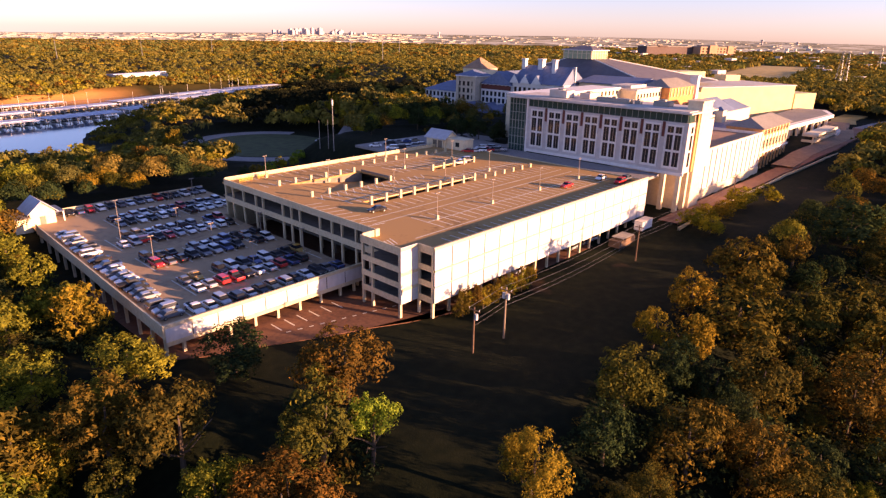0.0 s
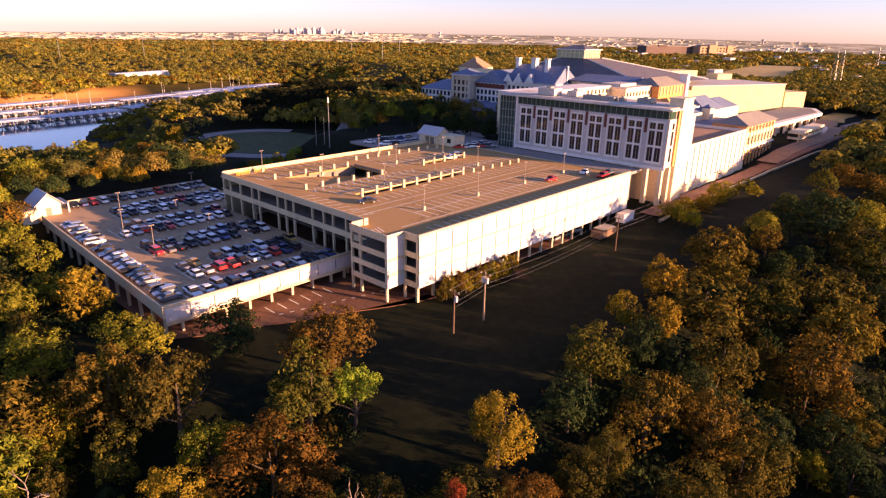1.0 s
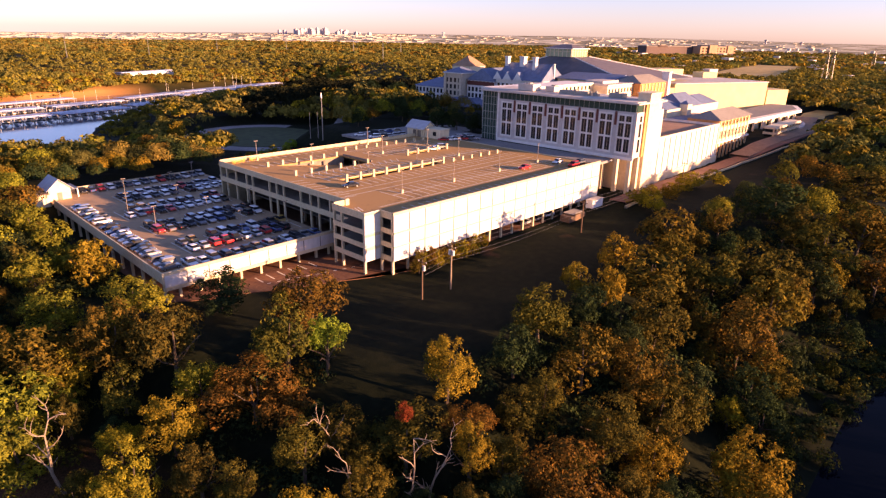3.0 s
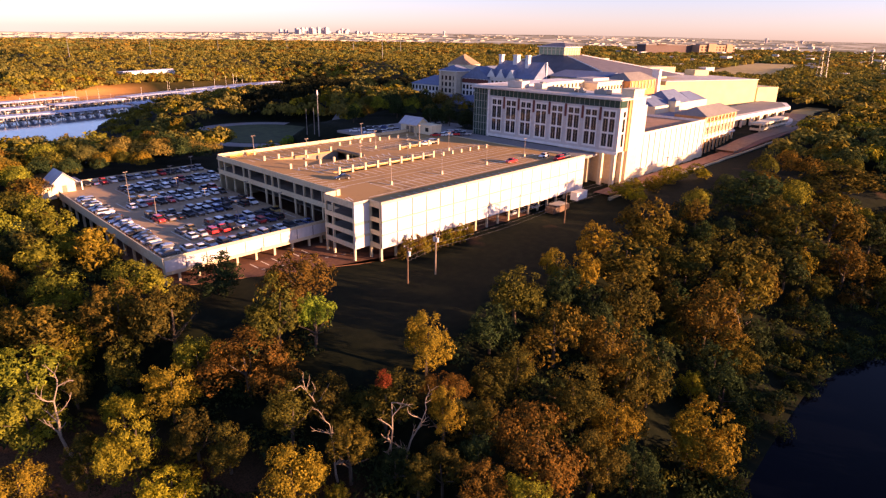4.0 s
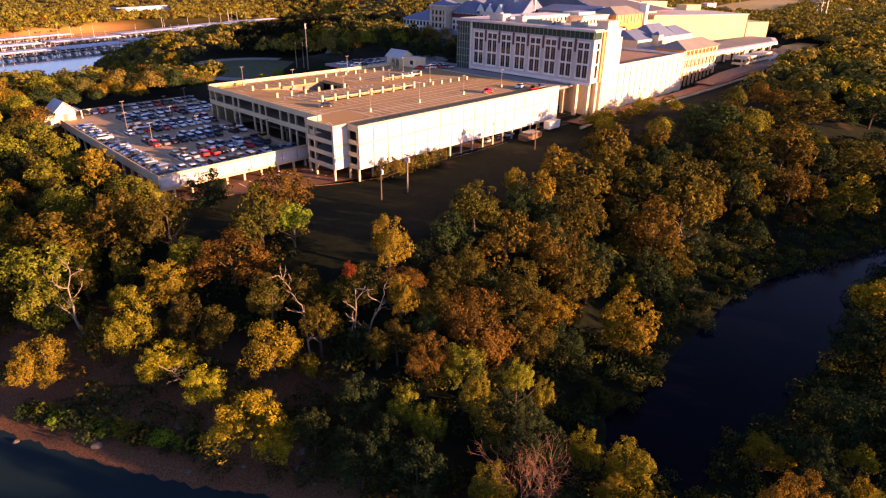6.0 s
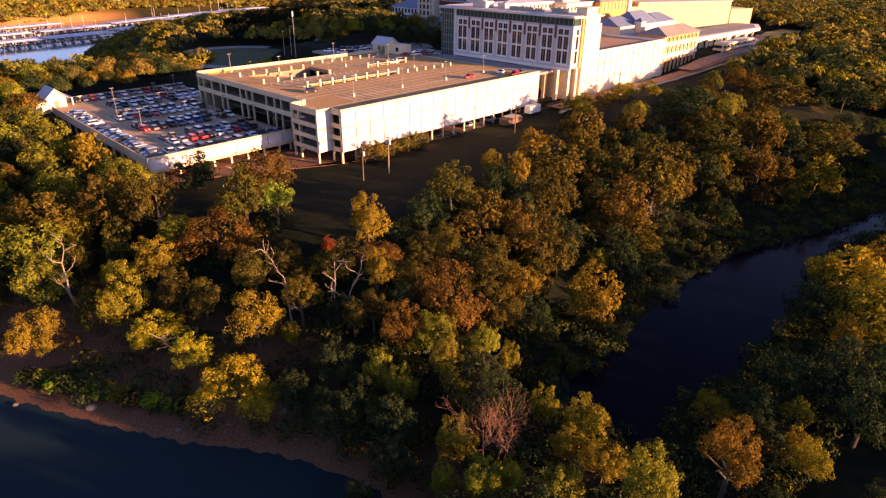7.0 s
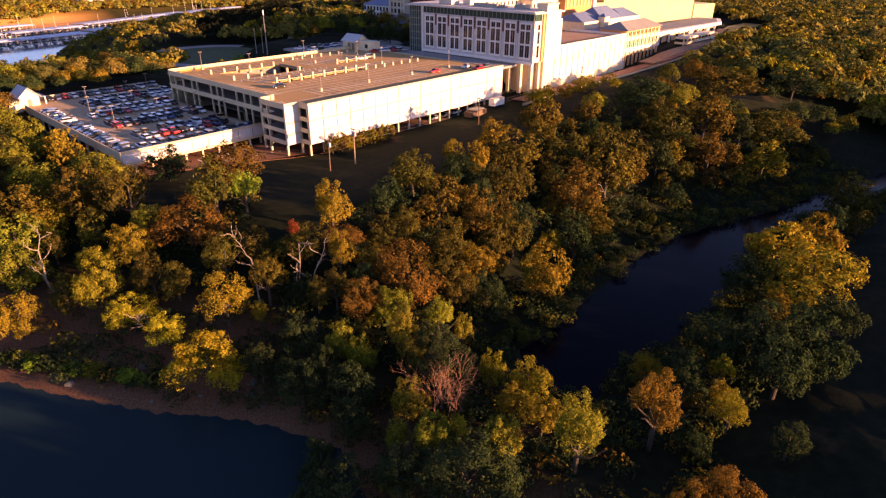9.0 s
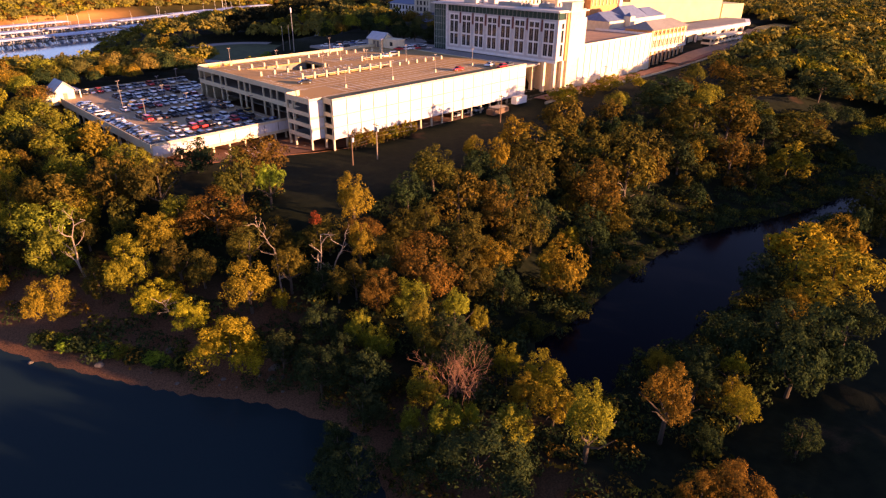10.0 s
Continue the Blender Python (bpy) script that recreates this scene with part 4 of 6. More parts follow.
part("balcony_band", box(189.0, 228.2, -2.75, -1.95, 10.2, 10.9), M_WHITE, lobby)
part("side_roof", prism([(190, 12.2), (228, 12.2), (228, 24.5), (190, 24.5)], 17.6, 18.2), M_SLATE, lobby, "blue-grey side roof")

# ---- glazed gallery roofs behind the annex ----
gallery = thing("gallery_roofs", "blue-grey pitched gallery roofs with a small clock house", "building")
part("wall", boxes([(196, 260, 25, 44, 6, 21.6), (126, 168, 45.2, 62, 8, 26)]), M_CREAM, gallery)
for x0, x1, y0, y1, z1 in ((196, 216, 26, 43, 25.5), (217, 240, 26, 43, 27.5), (241, 260, 26, 43, 25.6)):
    bm = bmesh.new()
    add_hip(bm, x0, x1, y0, y1, 21.6, z1, 4, 0.6)
    part("roof", bm, M_SLATE, gallery)
part("dormer", box(212, 217, 22, 26, 14, 23.5), M_CREAM, gallery)
bm = bmesh.new()
add_hip(bm, 212, 217, 22, 26, 23.5, 25.2, 2.4, 0.4)
part("dormer_roof", bm, M_SLATE, gallery)

# ---- canopy and terraces at the far entrance ----
canopy = thing("entrance_wing", "low white entrance wing with thick flat roof edge", "building")
part("wall", prism([(246, 8), (330, 4), (352, 12), (352, 24), (246, 24)], 4, 13.0), M_CREAM, canopy)
part("roof", prism([(243, 5), (332, 1), (356, 10), (356, 25.5), (243, 24.5)], 13.0, 14.6), M_WHITE, canopy, "thick white flat roof edge")
part("roof_deck", prism([(246, 8), (331, 3.5), (353, 12), (353, 24.8), (246, 24)], 14.6, 14.75), M_GREYROOF, canopy)
for i in range(7):
    part("column", box(247 + i * 13, 248 + i * 13, 5.4 - i * 0.5, 6.4 - i * 0.5, 4, 13.0), M_WHITE, canopy)
    part("window", box(249.5 + i * 12, 256 + i * 12, 7.55 - i * 0.57, 7.8 - i * 0.57, 6.5, 11.5), M_GLASS, canopy)
ramp = thing("terraced_ramp", "two-level concrete terrace with dark glazed slots", "ramp")
for i in range(3):
    part("terrace", box(246 - i * 0.3, 288 + i * 0.3, -9.4 - i * 0.3, -4.0, 6.6 + i * 2.7, 7.6 + i * 2.7), M_CREAM, ramp)
    if i < 2:
        part("recess", box(247, 287, -8.2, -4.4, 7.6 + i * 2.7, 9.3 + i * 2.7), M_GLASS, ramp, "dark glazed slot")
for i in range(9):
    part("pier", box(246.4 + i * 5.1, 247.0 + i * 5.1, -9.0, -8.3, 6.0, 12.4), M_CREAM, ramp)
curve = [(282 + 40 * math.sin(k * 0.19), -11 + 14 * (1 - math.cos(k * 0.19))) for k in range(9)]
tagged(part("forecourt_wall", prism(curve + [(x + 0.6, y + 2.2) for x, y in curve[::-1]], 5.0, 9.6), M_FLATROOF), "curved pale concrete wall round the forecourt", "wall", kind="structure")

# ---- cream wing with rows of windows behind the hotel ----
cream = thing("cream_wing", "cream wing with small windows and sloped grey roof", "hotel wing")
part("wall", boxes([(124.2, 191.8, 63, 78, 8, 31.4), (192, 218.8, 55, 72, 8, 30.6)]), M_CREAM, cream)
part("parapet", boxes([(124.2, 191.7, 62.8, 78.2, 31.4, 31.9)]), M_WHITE, cream)
part("flat_roof", boxes([(191.9, 218.9, 54.7, 72.2, 30.6, 31.3), (196, 212, 60, 70, 31.3, 32.6)]), M_FLATROOF, cream)
part("orange_block", box(219, 249, 51, 66, 8, 31.0), M_ORANGE, cream, "orange stucco block")
bm = bmesh.new()
add_hip(bm, 219, 249, 51, 66, 31.0, 34.8, 6, 0.6)
part("roof", bm, M_GREYROOF, cream)
part("chimney", boxes([(250, 253, 50, 54, 8, 35.6), (249.7, 253.3, 49.7, 54.3, 35.6, 36.2)]), M_WHITE, cream)
small = mesh_of("window", box(-0.6, 0.6, -0.1, 0.06, 0, 1.9), M_GLASS)
for i in range(19):
    for z in (26.0, 28.8):
        w = part("window", small, None, cream)
        w.matrix_basis = Matrix.Translation((127 + i * 3.4, 62.97, z))
for i in range(8):
    w = part("window", small, None, cream)
    w.matrix_basis = Matrix.Translation((194 + i * 3.2, 54.97, 27.2))
    w = part("pilaster", mesh_of("pilaster", box(-0.25, 0.25, -0.4, 0, 0, 4), M_CREAM), None, cream)
    w.matrix_basis = Matrix.Translation((220.6 + i * 3.9, 50.98, 26.6))

# ---- main hotel with slate roofs ----
main = thing("main_hotel", "large white hotel with blue-grey slate roofs and chimneys", "hotel")
part("wall", box(200, 226, 172, 198, 7, 21.5), M_WHITE, main)
bm = bmesh.new()
add_hip(bm, 200, 226, 172, 198, 21.5, 27.0, 9, 0.9)
part("roof", bm, M_SLATE, main)
part("tower", boxes([(197, 211, 155.5, 169.5, 7, 31.4), (196.4, 197, 155.2, 157.2, 7, 31.4), (196.4, 197, 167.8, 169.8, 7, 31.4)]), M_BEIGE, main, "beige stone tower")
part("cornice", boxes([(196.0, 211.5, 154.9, 170.1, 30.9, 31.39), (200.5, 201, 133, 154.4, 24.2, 24.6), (201.5, 202, 100, 132.9, 27.6, 28.0)]), M_WHITE, main)
part("verge", boxes([(212.4, 213.1, 100.0, 101.0, 29.5, 38.6)]), M_WHITE, main)
bm = bmesh.new()
add_hip(bm, 197, 211, 155.5, 169.5, 31.4, 34.6, 6.5, 0.8)
part("tower_roof", bm, M_SLATE, main)
part("facade", boxes([(201, 226, 133, 154.4, 7, 27.4), (202, 232, 100, 132.9, 7, 29.5)]), M_WHITE, main)
part("attic", boxes([(200.8, 201.1, 133.4, 154.2, 24.6, 27.0)]), M_BRICK, main, "dark red attic storey")
for y0, y1, z0, z1 in ((133, 154.4, 27.4, 34.6), (101, 133, 29.5, 38.4)):
    bm = bmesh.new()
    add_hip(bm, 201.5, 224, y0, y1, z0, z1, 1.2, 0.8)
    part("roof", bm, M_SLATE, main)


def gable(y, z0, z1, half):
    bm = bmesh.new()
    v = [bm.verts.new(p) for p in ((200.4, y - half, z0), (200.4, y + half, z0), (200.4, y, z1), (212, y - half, z0), (212, y + half, z0), (212, y, z1))]
    for f in ((0, 2, 1), (0, 3, 5, 2), (1, 2, 5, 4), (3, 4, 5)):
        bm.faces.new([v[i] for i in f]).material_index = 0 if len(f) == 3 else 1
    bm.faces.new((v[0], v[1], v[4], v[3]))
    return part("gable", mesh_of("gable", bm, [M_WHITE, M_SLATE]), None, main)


for y in (116.5, 124, 131):
    gable(y, 29.2, 33.8, 3.2)
for y, x, z, w in ((132.0, 210, 41.2, 2.2), (121.0, 210, 41.4, 3.0), (111.0, 208, 41.4, 2.2)):
    part("chimney", boxes([(x, x + w, y - w / 2, y + w / 2, 28, z), (x - 0.3, x + w + 0.3, y - w / 2 - 0.3, y + w / 2 + 0.3, z, z + 0.6)]), M_WHITE, main, "white chimney")
bm = bmesh.new()
add_hip(bm, 236, 252, 183, 199, 33.0, 39.6, 7.5, 0.5)
part("rear_tower_roof", bm, M_TANROOF, main)
part("rear_tower", box(236, 252, 183, 199, 7, 33.0), M_CREAM, main)
tall = mesh_of("window", box(-0.12, 0.1, -0.8, 0.8, 0, 2.5), M_GLASS)
for ys, xs, zs in (([175 + 3.1 * i for i in range(8)], 200, (10.5, 14.3, 18.1)), ([157.5, 160.8, 164.2, 167.5], 197, (10.5, 14.3, 18.1, 21.9, 25.7)),
                   ([135.2 + 2.9 * i for i in range(7)], 201, (10.2, 13.8, 17.4, 21.0, 24.7)), ([103 + 3.1 * i for i in range(10)], 202, (10.2, 13.8, 17.4, 21.0, 24.6))):
    for y in ys:
        for z in zs:
            w = part("window", tall, None, main)
            w.matrix_basis = Matrix.Translation((xs, y, z))
porch = thing("porch", "hotel porch with blue-grey gabled roofs", "porch")
part("wall", box(184, 200, 128, 158, 8, 14.0), M_WHITE, porch)
for k in range(3):
    bm = bmesh.new()
    add_hip(bm, 182, 200, 128 + 10 * k, 138 + 10 * k, 14.0, 18.0, 1.0, 0.2)
    part("roof", bm, M_SLATE, porch)

# ---- glass-topped atrium ----
atrium = thing("atrium", "broad grey pyramid roof crowned by a glazed lantern", "atrium")
part("wall", box(234, 305, 70, 155, 7, 30.6), M_CREAM, atrium)
bm = bmesh.new()
low = [bm.verts.new(p) for p in ((228, 62, 30.6), (312, 62, 30.6), (312, 160, 30.6), (228, 160, 30.6))]
high = [bm.verts.new(p) for p in ((247.5, 110, 41.6), (265.5, 110, 41.6), (265.5, 128, 41.6), (247.5, 128, 41.6))]
for k in range(4):
    bm.faces.new((low[k], low[(k + 1) % 4], high[(k + 1) % 4], high[k]))
bm.faces.new(high)
bm.faces.new(low[::-1])
part("roof", bm, M_ATRIUM, atrium)
for a, b in (((228, 62, 30.7), (247.5, 110, 41.7)), ((228, 160, 30.7), (247.5, 128, 41.7)), ((312, 62, 30.7), (265.5, 110, 41.7))):
    part("ridge_rib", rod(a, b, 0.28, 0.28, 6), M_WHITE, atrium)
lantern = part("lantern", box(246.7, 264.3, 111.2, 129.8, 41.6, 46.2), M_LANTERN, atrium, "glazed roof lantern")
for i in range(7):
    part("post", boxes([(246.4, 246.7, 111.2 + i * 3.04, 111.6 + i * 3.04, 41.6, 46.2)]), M_CREAM, lantern)
    part("post", boxes([(246.8 + i * 2.86, 247.2 + i * 2.86, 110.9, 111.2, 41.6, 46.2)]), M_CREAM, lantern)
part("transom", boxes([(246.45, 246.7, 111.2, 129.8, 44.6, 44.8), (246.7, 264.3, 110.95, 111.2, 44.6, 44.8)]), M_CREAM, lantern)
part("eaves", box(245.6, 265.4, 110.0, 130.9, 46.2, 46.6), M_WHITE, lantern)
bm = bmesh.new()
add_hip(bm, 246.7, 264.3, 111.2, 129.8, 46.6, 48.8, 7, 0.9)
part("lantern_roof", bm, M_ATRIUM, atrium)
bm = bmesh.new()
v = [bm.verts.new(p) for p in ((214, 66, 31.4), (232, 66, 34.2), (232, 100, 34.2), (214, 100, 31.4), (214, 66, 31.0), (232, 66, 31.0), (232, 100, 31.0), (214, 100, 31.0))]
for f in ((0, 1, 2, 3), (7, 6, 5, 4), (0, 4, 5, 1), (1, 5, 6, 2), (2, 6, 7, 3), (3, 7, 4, 0)):
    bm.faces.new([v[k] for k in f])
bmesh.ops.recalc_face_normals(bm, faces=bm.faces)
part("lean_to_roof", bm, M_SLATE, atrium, "blue-grey low lean-to roof")
part("lean_to_wall", box(215, 228, 67, 99, 8, 31.0), M_CREAM, atrium)

# ---- convention hall ----
hall = thing("convention_hall", "huge sunlit pale yellow windowless hall with flat roof", "hall")
part("wall", prism([(276, 57), (350, 28), (384, 113), (310, 142)], 5, 28.0), M_HALL, hall)
part("roof_edge", prism([(275.7, 56.5), (350.4, 27.4), (384.4, 113.4), (309.6, 142.6)], 28.0, 28.5), M_FLATROOF, hall)
part("low_wall", prism([(351, 27.5), (369.5, 20.2), (400, 94), (382, 102)], 3, 23.2), M_HALL, hall)
part("front_wall", prism([(246, 68.5), (275.6, 57), (290, 95), (262, 106)], 5, 26), M_HALL, hall)
for ring, z in (([(318, 88), (340, 80), (346, 95), (324, 104)], 34.0), ([(350, 70), (362, 65), (366, 74), (354, 79)], 32.0)):
    part("plant_room", prism(ring, 28.4, z), M_HALL, hall)

# ---- service drive along the buildings ----
def ribbon(name, points, width, lift, material, label, category, thick=0.0, kind="structure"):
    """A strip that follows the ground along a line."""
    bm = bmesh.new()
    prev = None
    pts = [Vector(p) for p in points]
    fine = []
    for a, b in zip(pts, pts[1:]):
        n = max(1, int((b - a).length / 3))
        fine += [a.lerp(b, k / n) for k in range(n)]
    fine.append(pts[-1])
    def rise(p):
        return max(height(p.x, p.y), height(p.x, p.y + width / 2), height(p.x, p.y - width / 2))

    levels = [rise(p) for p in fine]
    levels = [sum(levels[max(0, i - 4):i + 5]) / len(levels[max(0, i - 4):i + 5]) for i in range(len(levels))]
    for i, p in enumerate(fine):
        d = (fine[min(i + 1, len(fine) - 1)] - fine[max(i - 1, 0)]).normalized()
        s = Vector((-d.y, d.x)) * width / 2
        z = levels[i] + lift
        cur = [bm.verts.new((p.x + s.x, p.y + s.y, z)), bm.verts.new((p.x - s.x, p.y - s.y, z)), bm.verts.new((p.x - s.x, p.y - s.y, z - 1.2)), bm.verts.new((p.x + s.x, p.y + s.y, z - 1.2))]
        if prev:
            for k in range(4):
                bm.faces.new((prev[k], cur[k], cur[(k + 1) % 4], prev[(k + 1) % 4]))
        prev = cur
    bmesh.ops.recalc_face_normals(bm, faces=bm.faces)
    return tagged(part(name, bm, material), label, category, kind=kind)


ribbon("road_spur", [(112, 176), (124, 186), (140, 196), (150, 212)], 8.0, 0.2, M_GREYROAD, "pale concrete side road in the valley", "road")
ribbon("road", [(92, -7.5), (130, -7.5), (190, -9), (240, -17), (290, -17), (330, -13)], 6.0, 0.4, M_DRIVE, "red-brown service drive beside the white walls", "road")
ribbon("retaining_wall", [(88, -12.5), (130, -12.0), (190, -13.5), (236, -22.0)], 0.5, 0.7, M_CONC, "low concrete wall along the drive", "wall")
M_FORE = surface("tan_forecourt_paving", (0.32, 0.215, 0.13), (0.22, 0.145, 0.09), 0.6, 0.9)
ribbon("forecourt", [(200, -9), (225, -10), (246, -13), (286, -14), (318, -8)], 8.5, 0.5, M_FORE, "sunlit tan paved forecourt", "paving")
ribbon("forecourt_lot", [(300, -4), (330, -2), (352, 2)], 12.0, 0.55, M_FORE, "tan paved lot beside the entrance wing", "paving")
ring = [(84 + 36 * math.cos(a), 194 + 40 * math.sin(a)) for a in [k * math.tau / 28 + 0.6 for k in range(23)]]
ribbon("road_loop", ring, 9.0, 0.15, M_GREYROAD, "pale concrete loop road round a lawn", "road")
lawn = bmesh.new()
c = lawn.verts.new((84, 194, 0.35))
rim_ = [lawn.verts.new((84 + 30.5 * math.cos(a), 194 + 34.5 * math.sin(a), 0.2)) for a in [k * math.tau / 24 for k in range(24)]]
for k in range(24):
    lawn.faces.new((c, rim_[k], rim_[(k + 1) % 24]))
M_LAWN = surface("lawn", (0.075, 0.09, 0.03), (0.035, 0.042, 0.016), 0.25, 0.95, 0.3)
tagged(part("lawn", lawn, M_LAWN), "mown green lawn inside a loop road", "lawn", kind="structure")
tagged(part("entry_lot", prism([(92.0, 2.0), (103.9, 2.0), (103.9, 62.2), (121, 62.4), (121, 104), (66, 104), (66, 81.8), (92.0, 81.8)], 12.9, 13.72), M_GREYROAD), "grey entry lot level with the roof deck", "pavement", kind="structure")
for x, y in ((70, 88), (73, 87), (76, 86.5), (79, 86), (82, 86), (69, 96), (76, 96), (80, 96), (84, 95.5), (88, 95), (86.5, 66), (88.8, 64.8), (91, 63.6), (93.2, 62.4), (95.4, 61.0), (97.6, 60), (95, 66.5), (98, 65)):
    park(x, y, 13.735, 60 if y > 75 else 35)
for x, y in ((112, 178), (116, 182), (121, 180), (125, 176), (129, 172), (108, 184)):
    park(x, y, height(x, y) + 0.02, 30)
for x, y in ((48.5, 187), (49.0, 180), (53.6, 214)):
    park(x, y, height(x, y) + 0.3, 40)

M_DOCKROOF = surface("pale_blue_grey_roof", (0.48, 0.49, 0.52), (0.38, 0.39, 0.42), 0.6, 0.6)

# ---- gate house and stair house ----
def gabled(name, label, x0, x1, y0, y1, z0, eave, ridge, roof_mat, wall_mat):
    """A small house with its ridge along y."""
    h = thing(name, label, "small building")
    part("wall", box(x0, x1, y0, y1, z0, eave), wall_mat, h)
    xm = (x0 + x1) / 2
    for y in (y0, y1 - 0.25):
        bm = bmesh.new()
        v = [bm.verts.new(p) for p in ((x0, y, eave), (x1, y, eave), (xm, y, ridge - 0.15), (x0, y + 0.25, eave), (x1, y + 0.25, eave), (xm, y + 0.25, ridge - 0.15))]
        for f in ((0, 1, 2), (5, 4, 3), (0, 2, 5, 3), (1, 4, 5, 2), (0, 3, 4, 1)):
            bm.faces.new([v[i] for i in f])
        part("gable", bm, wall_mat, h)
    bm = bmesh.new()
    o, t = 0.7, 0.18
    for s in (-1, 1):
        xe = xm + s * ((x1 - x0) / 2 + o)
        ze = eave - (ridge - eave) * o / ((x1 - x0) / 2)
        v = [bm.verts.new(p) for p in ((xm, y0 - o, ridge), (xe, y0 - o, ze), (xe, y1 + o, ze), (xm, y1 + o, ridge), (xm, y0 - o, ridge + t), (xe, y0 - o, ze + t), (xe, y1 + o, ze + t), (xm, y1 + o, ridge + t))]
        for f in ((0, 1, 2, 3), (7, 6, 5, 4), (0, 4, 5, 1), (1, 5, 6, 2), (2, 6, 7, 3)):
            bm.faces.new([v[i] for i in f])
    bmesh.ops.recalc_face_normals(bm, faces=bm.faces)
    part("roof", bm, roof_mat, h)
    return h


hut = gabled("stair_house", "white stair house with blue-grey gabled roof beside the deck", -41.0, -35.2, 105, 113, -3, 8.0, 10.6, M_DOCKROOF, M_CREAM)
part("side_block", box(-44.8, -41.0, 104.4, 111.5, -4, 6.6), M_CREAM, hut)
part("side_roof", box(-45.0, -41.0, 104.2, 111.7, 6.6, 6.9), M_DARK, hut, "dark flat roof")
# Dark sheet painted as the shade of an open front; nothing is cut.
part("dark_opening", box(-38.9, -37.6, 104.92, 105.0, LOW, LOW + 2.2), M_DARK, hut)
part("canopy", box(-35.2, -33.0, 105.0, 112.5, 7.1, 7.3), M_SLATE, hut)
for y in (105.3, 112.2):
    part("canopy_post", box(-33.4, -33.1, y - 0.15, y + 0.15, LOW, 7.1), M_WHITE, hut)
kiosk = gabled("gate_house", "cream gate house with blue-grey gabled roof and portico", 86, 92.5, 76.5, 86, 13.5, 17.4, 19.8, M_DOCKROOF, M_CREAM)
part("side_block", boxes([(86.5, 92, 68.0, 76.4, 13.5, 17.4), (86.3, 92.2, 67.8, 76.4, 17.4, 17.7)]), M_CREAM, kiosk)
part("window", box(86.44, 86.6, 70.0, 71.8, 15.0, 16.6), M_GLASS, kiosk)
# No recess is cut; a dark sheet on the wall paints the porch's shade.
part("porch_shade", box(85.94, 86.1, 77.5, 82.5, 13.7, 16.4), M_DARK, kiosk, "dark sheet drawn as the porch's shade")
for y in (77.3, 80.0, 82.7):
    part("porch_post", box(85.4, 85.75, y - 0.17, y + 0.17, 13.7, 17.4), M_CREAM, kiosk)


# ---- masts, poles and wires ----
def mast(x, y, h, r, label, z=None, head=True, mat=None):
    z = height(x, y) - 0.3 if z is None else z
    m = thing("mast", label, "mast", (x, y, z), group="masts")
    part("pole", rod((0, 0, 0), (0, 0, h), r, r * 0.45), mat or M_METAL, m)
    if head:
        part("antenna", boxes([(-0.22, 0.22, -0.22, 0.22, h - 2.4, h - 0.4)]), M_WHITE, m)
    return m


mast(66, 117, 20.2, 0.24, "slim grey antenna mast with white panels")
mast(66.5, 121, 11.5, 0.16, "slim plain grey metal flagpole", head=False)
mast(66, 126, 11.5, 0.16, "slim plain grey metal flagpole", head=False)


def utility_pole(x, y, top, cans, dark):
    z = height(x, y)
    p = thing("utility_pole", "weathered timber utility pole with " + ("white transformer cans" if cans else "a crossarm"), "utility pole", (x, y, z - 0.4), group="utility poles")
    h = top - z + 0.4
    part("pole", rod((0, 0, 0), (0, 0, h), 0.2, 0.13), M_WOOD if dark else M_DEAD, p)
    part("crossarm", box(-0.08, 0.08, -1.2, 1.2, h - 0.7, h - 0.52), M_WOOD, p)
    for k in (-1.1, 0.0, 1.1):
        part("insulator", rod((0, k, h - 0.52), (0, k, h - 0.25), 0.05), M_WHITE, p)
    for k in range(cans):
        s = -0.5 + k
        part("transformer_can", rod((0, s, h - 2.3), (0, s, h - 1.2), 0.3), M_PANEL, p, "white transformer can")
    return p, (x, y, top)


POLES = [utility_pole(-4.9, -14.4, 9.0, 1, True), utility_pole(3.5, -14.9, 10.4, 2, False), utility_pole(61, -13, 9.6, 0, True), utility_pole(128, -13.5, 12, 0, True)]


def wire(a, b, sag, thick=0.018):
    bm = bmesh.new()
    pts = [Vector(a).lerp(Vector(b), k / 12) - Vector((0, 0, sag * 4 * (k / 12) * (1 - k / 12))) for k in range(13)]
    side = Vector((b[1] - a[1], a[0] - b[0], 0)).normalized() * thick
    up = Vector((0, 0, thick))
    rings_ = [[bm.verts.new(p + o) for o in (side, up, -side, -up)] for p in pts]
    for r0, r1 in zip(rings_, rings_[1:]):
        for k in range(4):
            bm.faces.new((r0[k], r0[(k + 1) % 4], r1[(k + 1) % 4], r1[k]))
    w = part("wire", bm, M_METAL)
    tagged(w, "thin overhead wire between timber poles", "wire", "overhead wires")


for (_, a), (_, b) in zip(POLES, POLES[1:]):
    for k, dz in ((-1.1, -0.3), (1.1, -0.3), (0, -2.6), (0, -3.6)):
        wire((a[0], a[1] + k, a[2] + dz), (b[0], b[1] + k, b[2] + dz), (b[0] - a[0]) * 0.018)

shed = thing("utility_box", "white equipment trailer on the grass beside the wall", "trailer", (83, -4.2, height(83, -4.2)))
part("body", box(-3.2, 3.2, -1.2, 1.2, 0.5, 3.0), M_WHITE, shed)
part("roof", box(-3.3, 3.3, -1.3, 1.3, 3.0, 3.12), M_FLATROOF, shed)
for s in (-2.2, 2.2):
    part("axle", rod((s, -1.1, 0.35), (s, 1.1, 0.35), 0.36, None, 10), M_BLACK, shed)
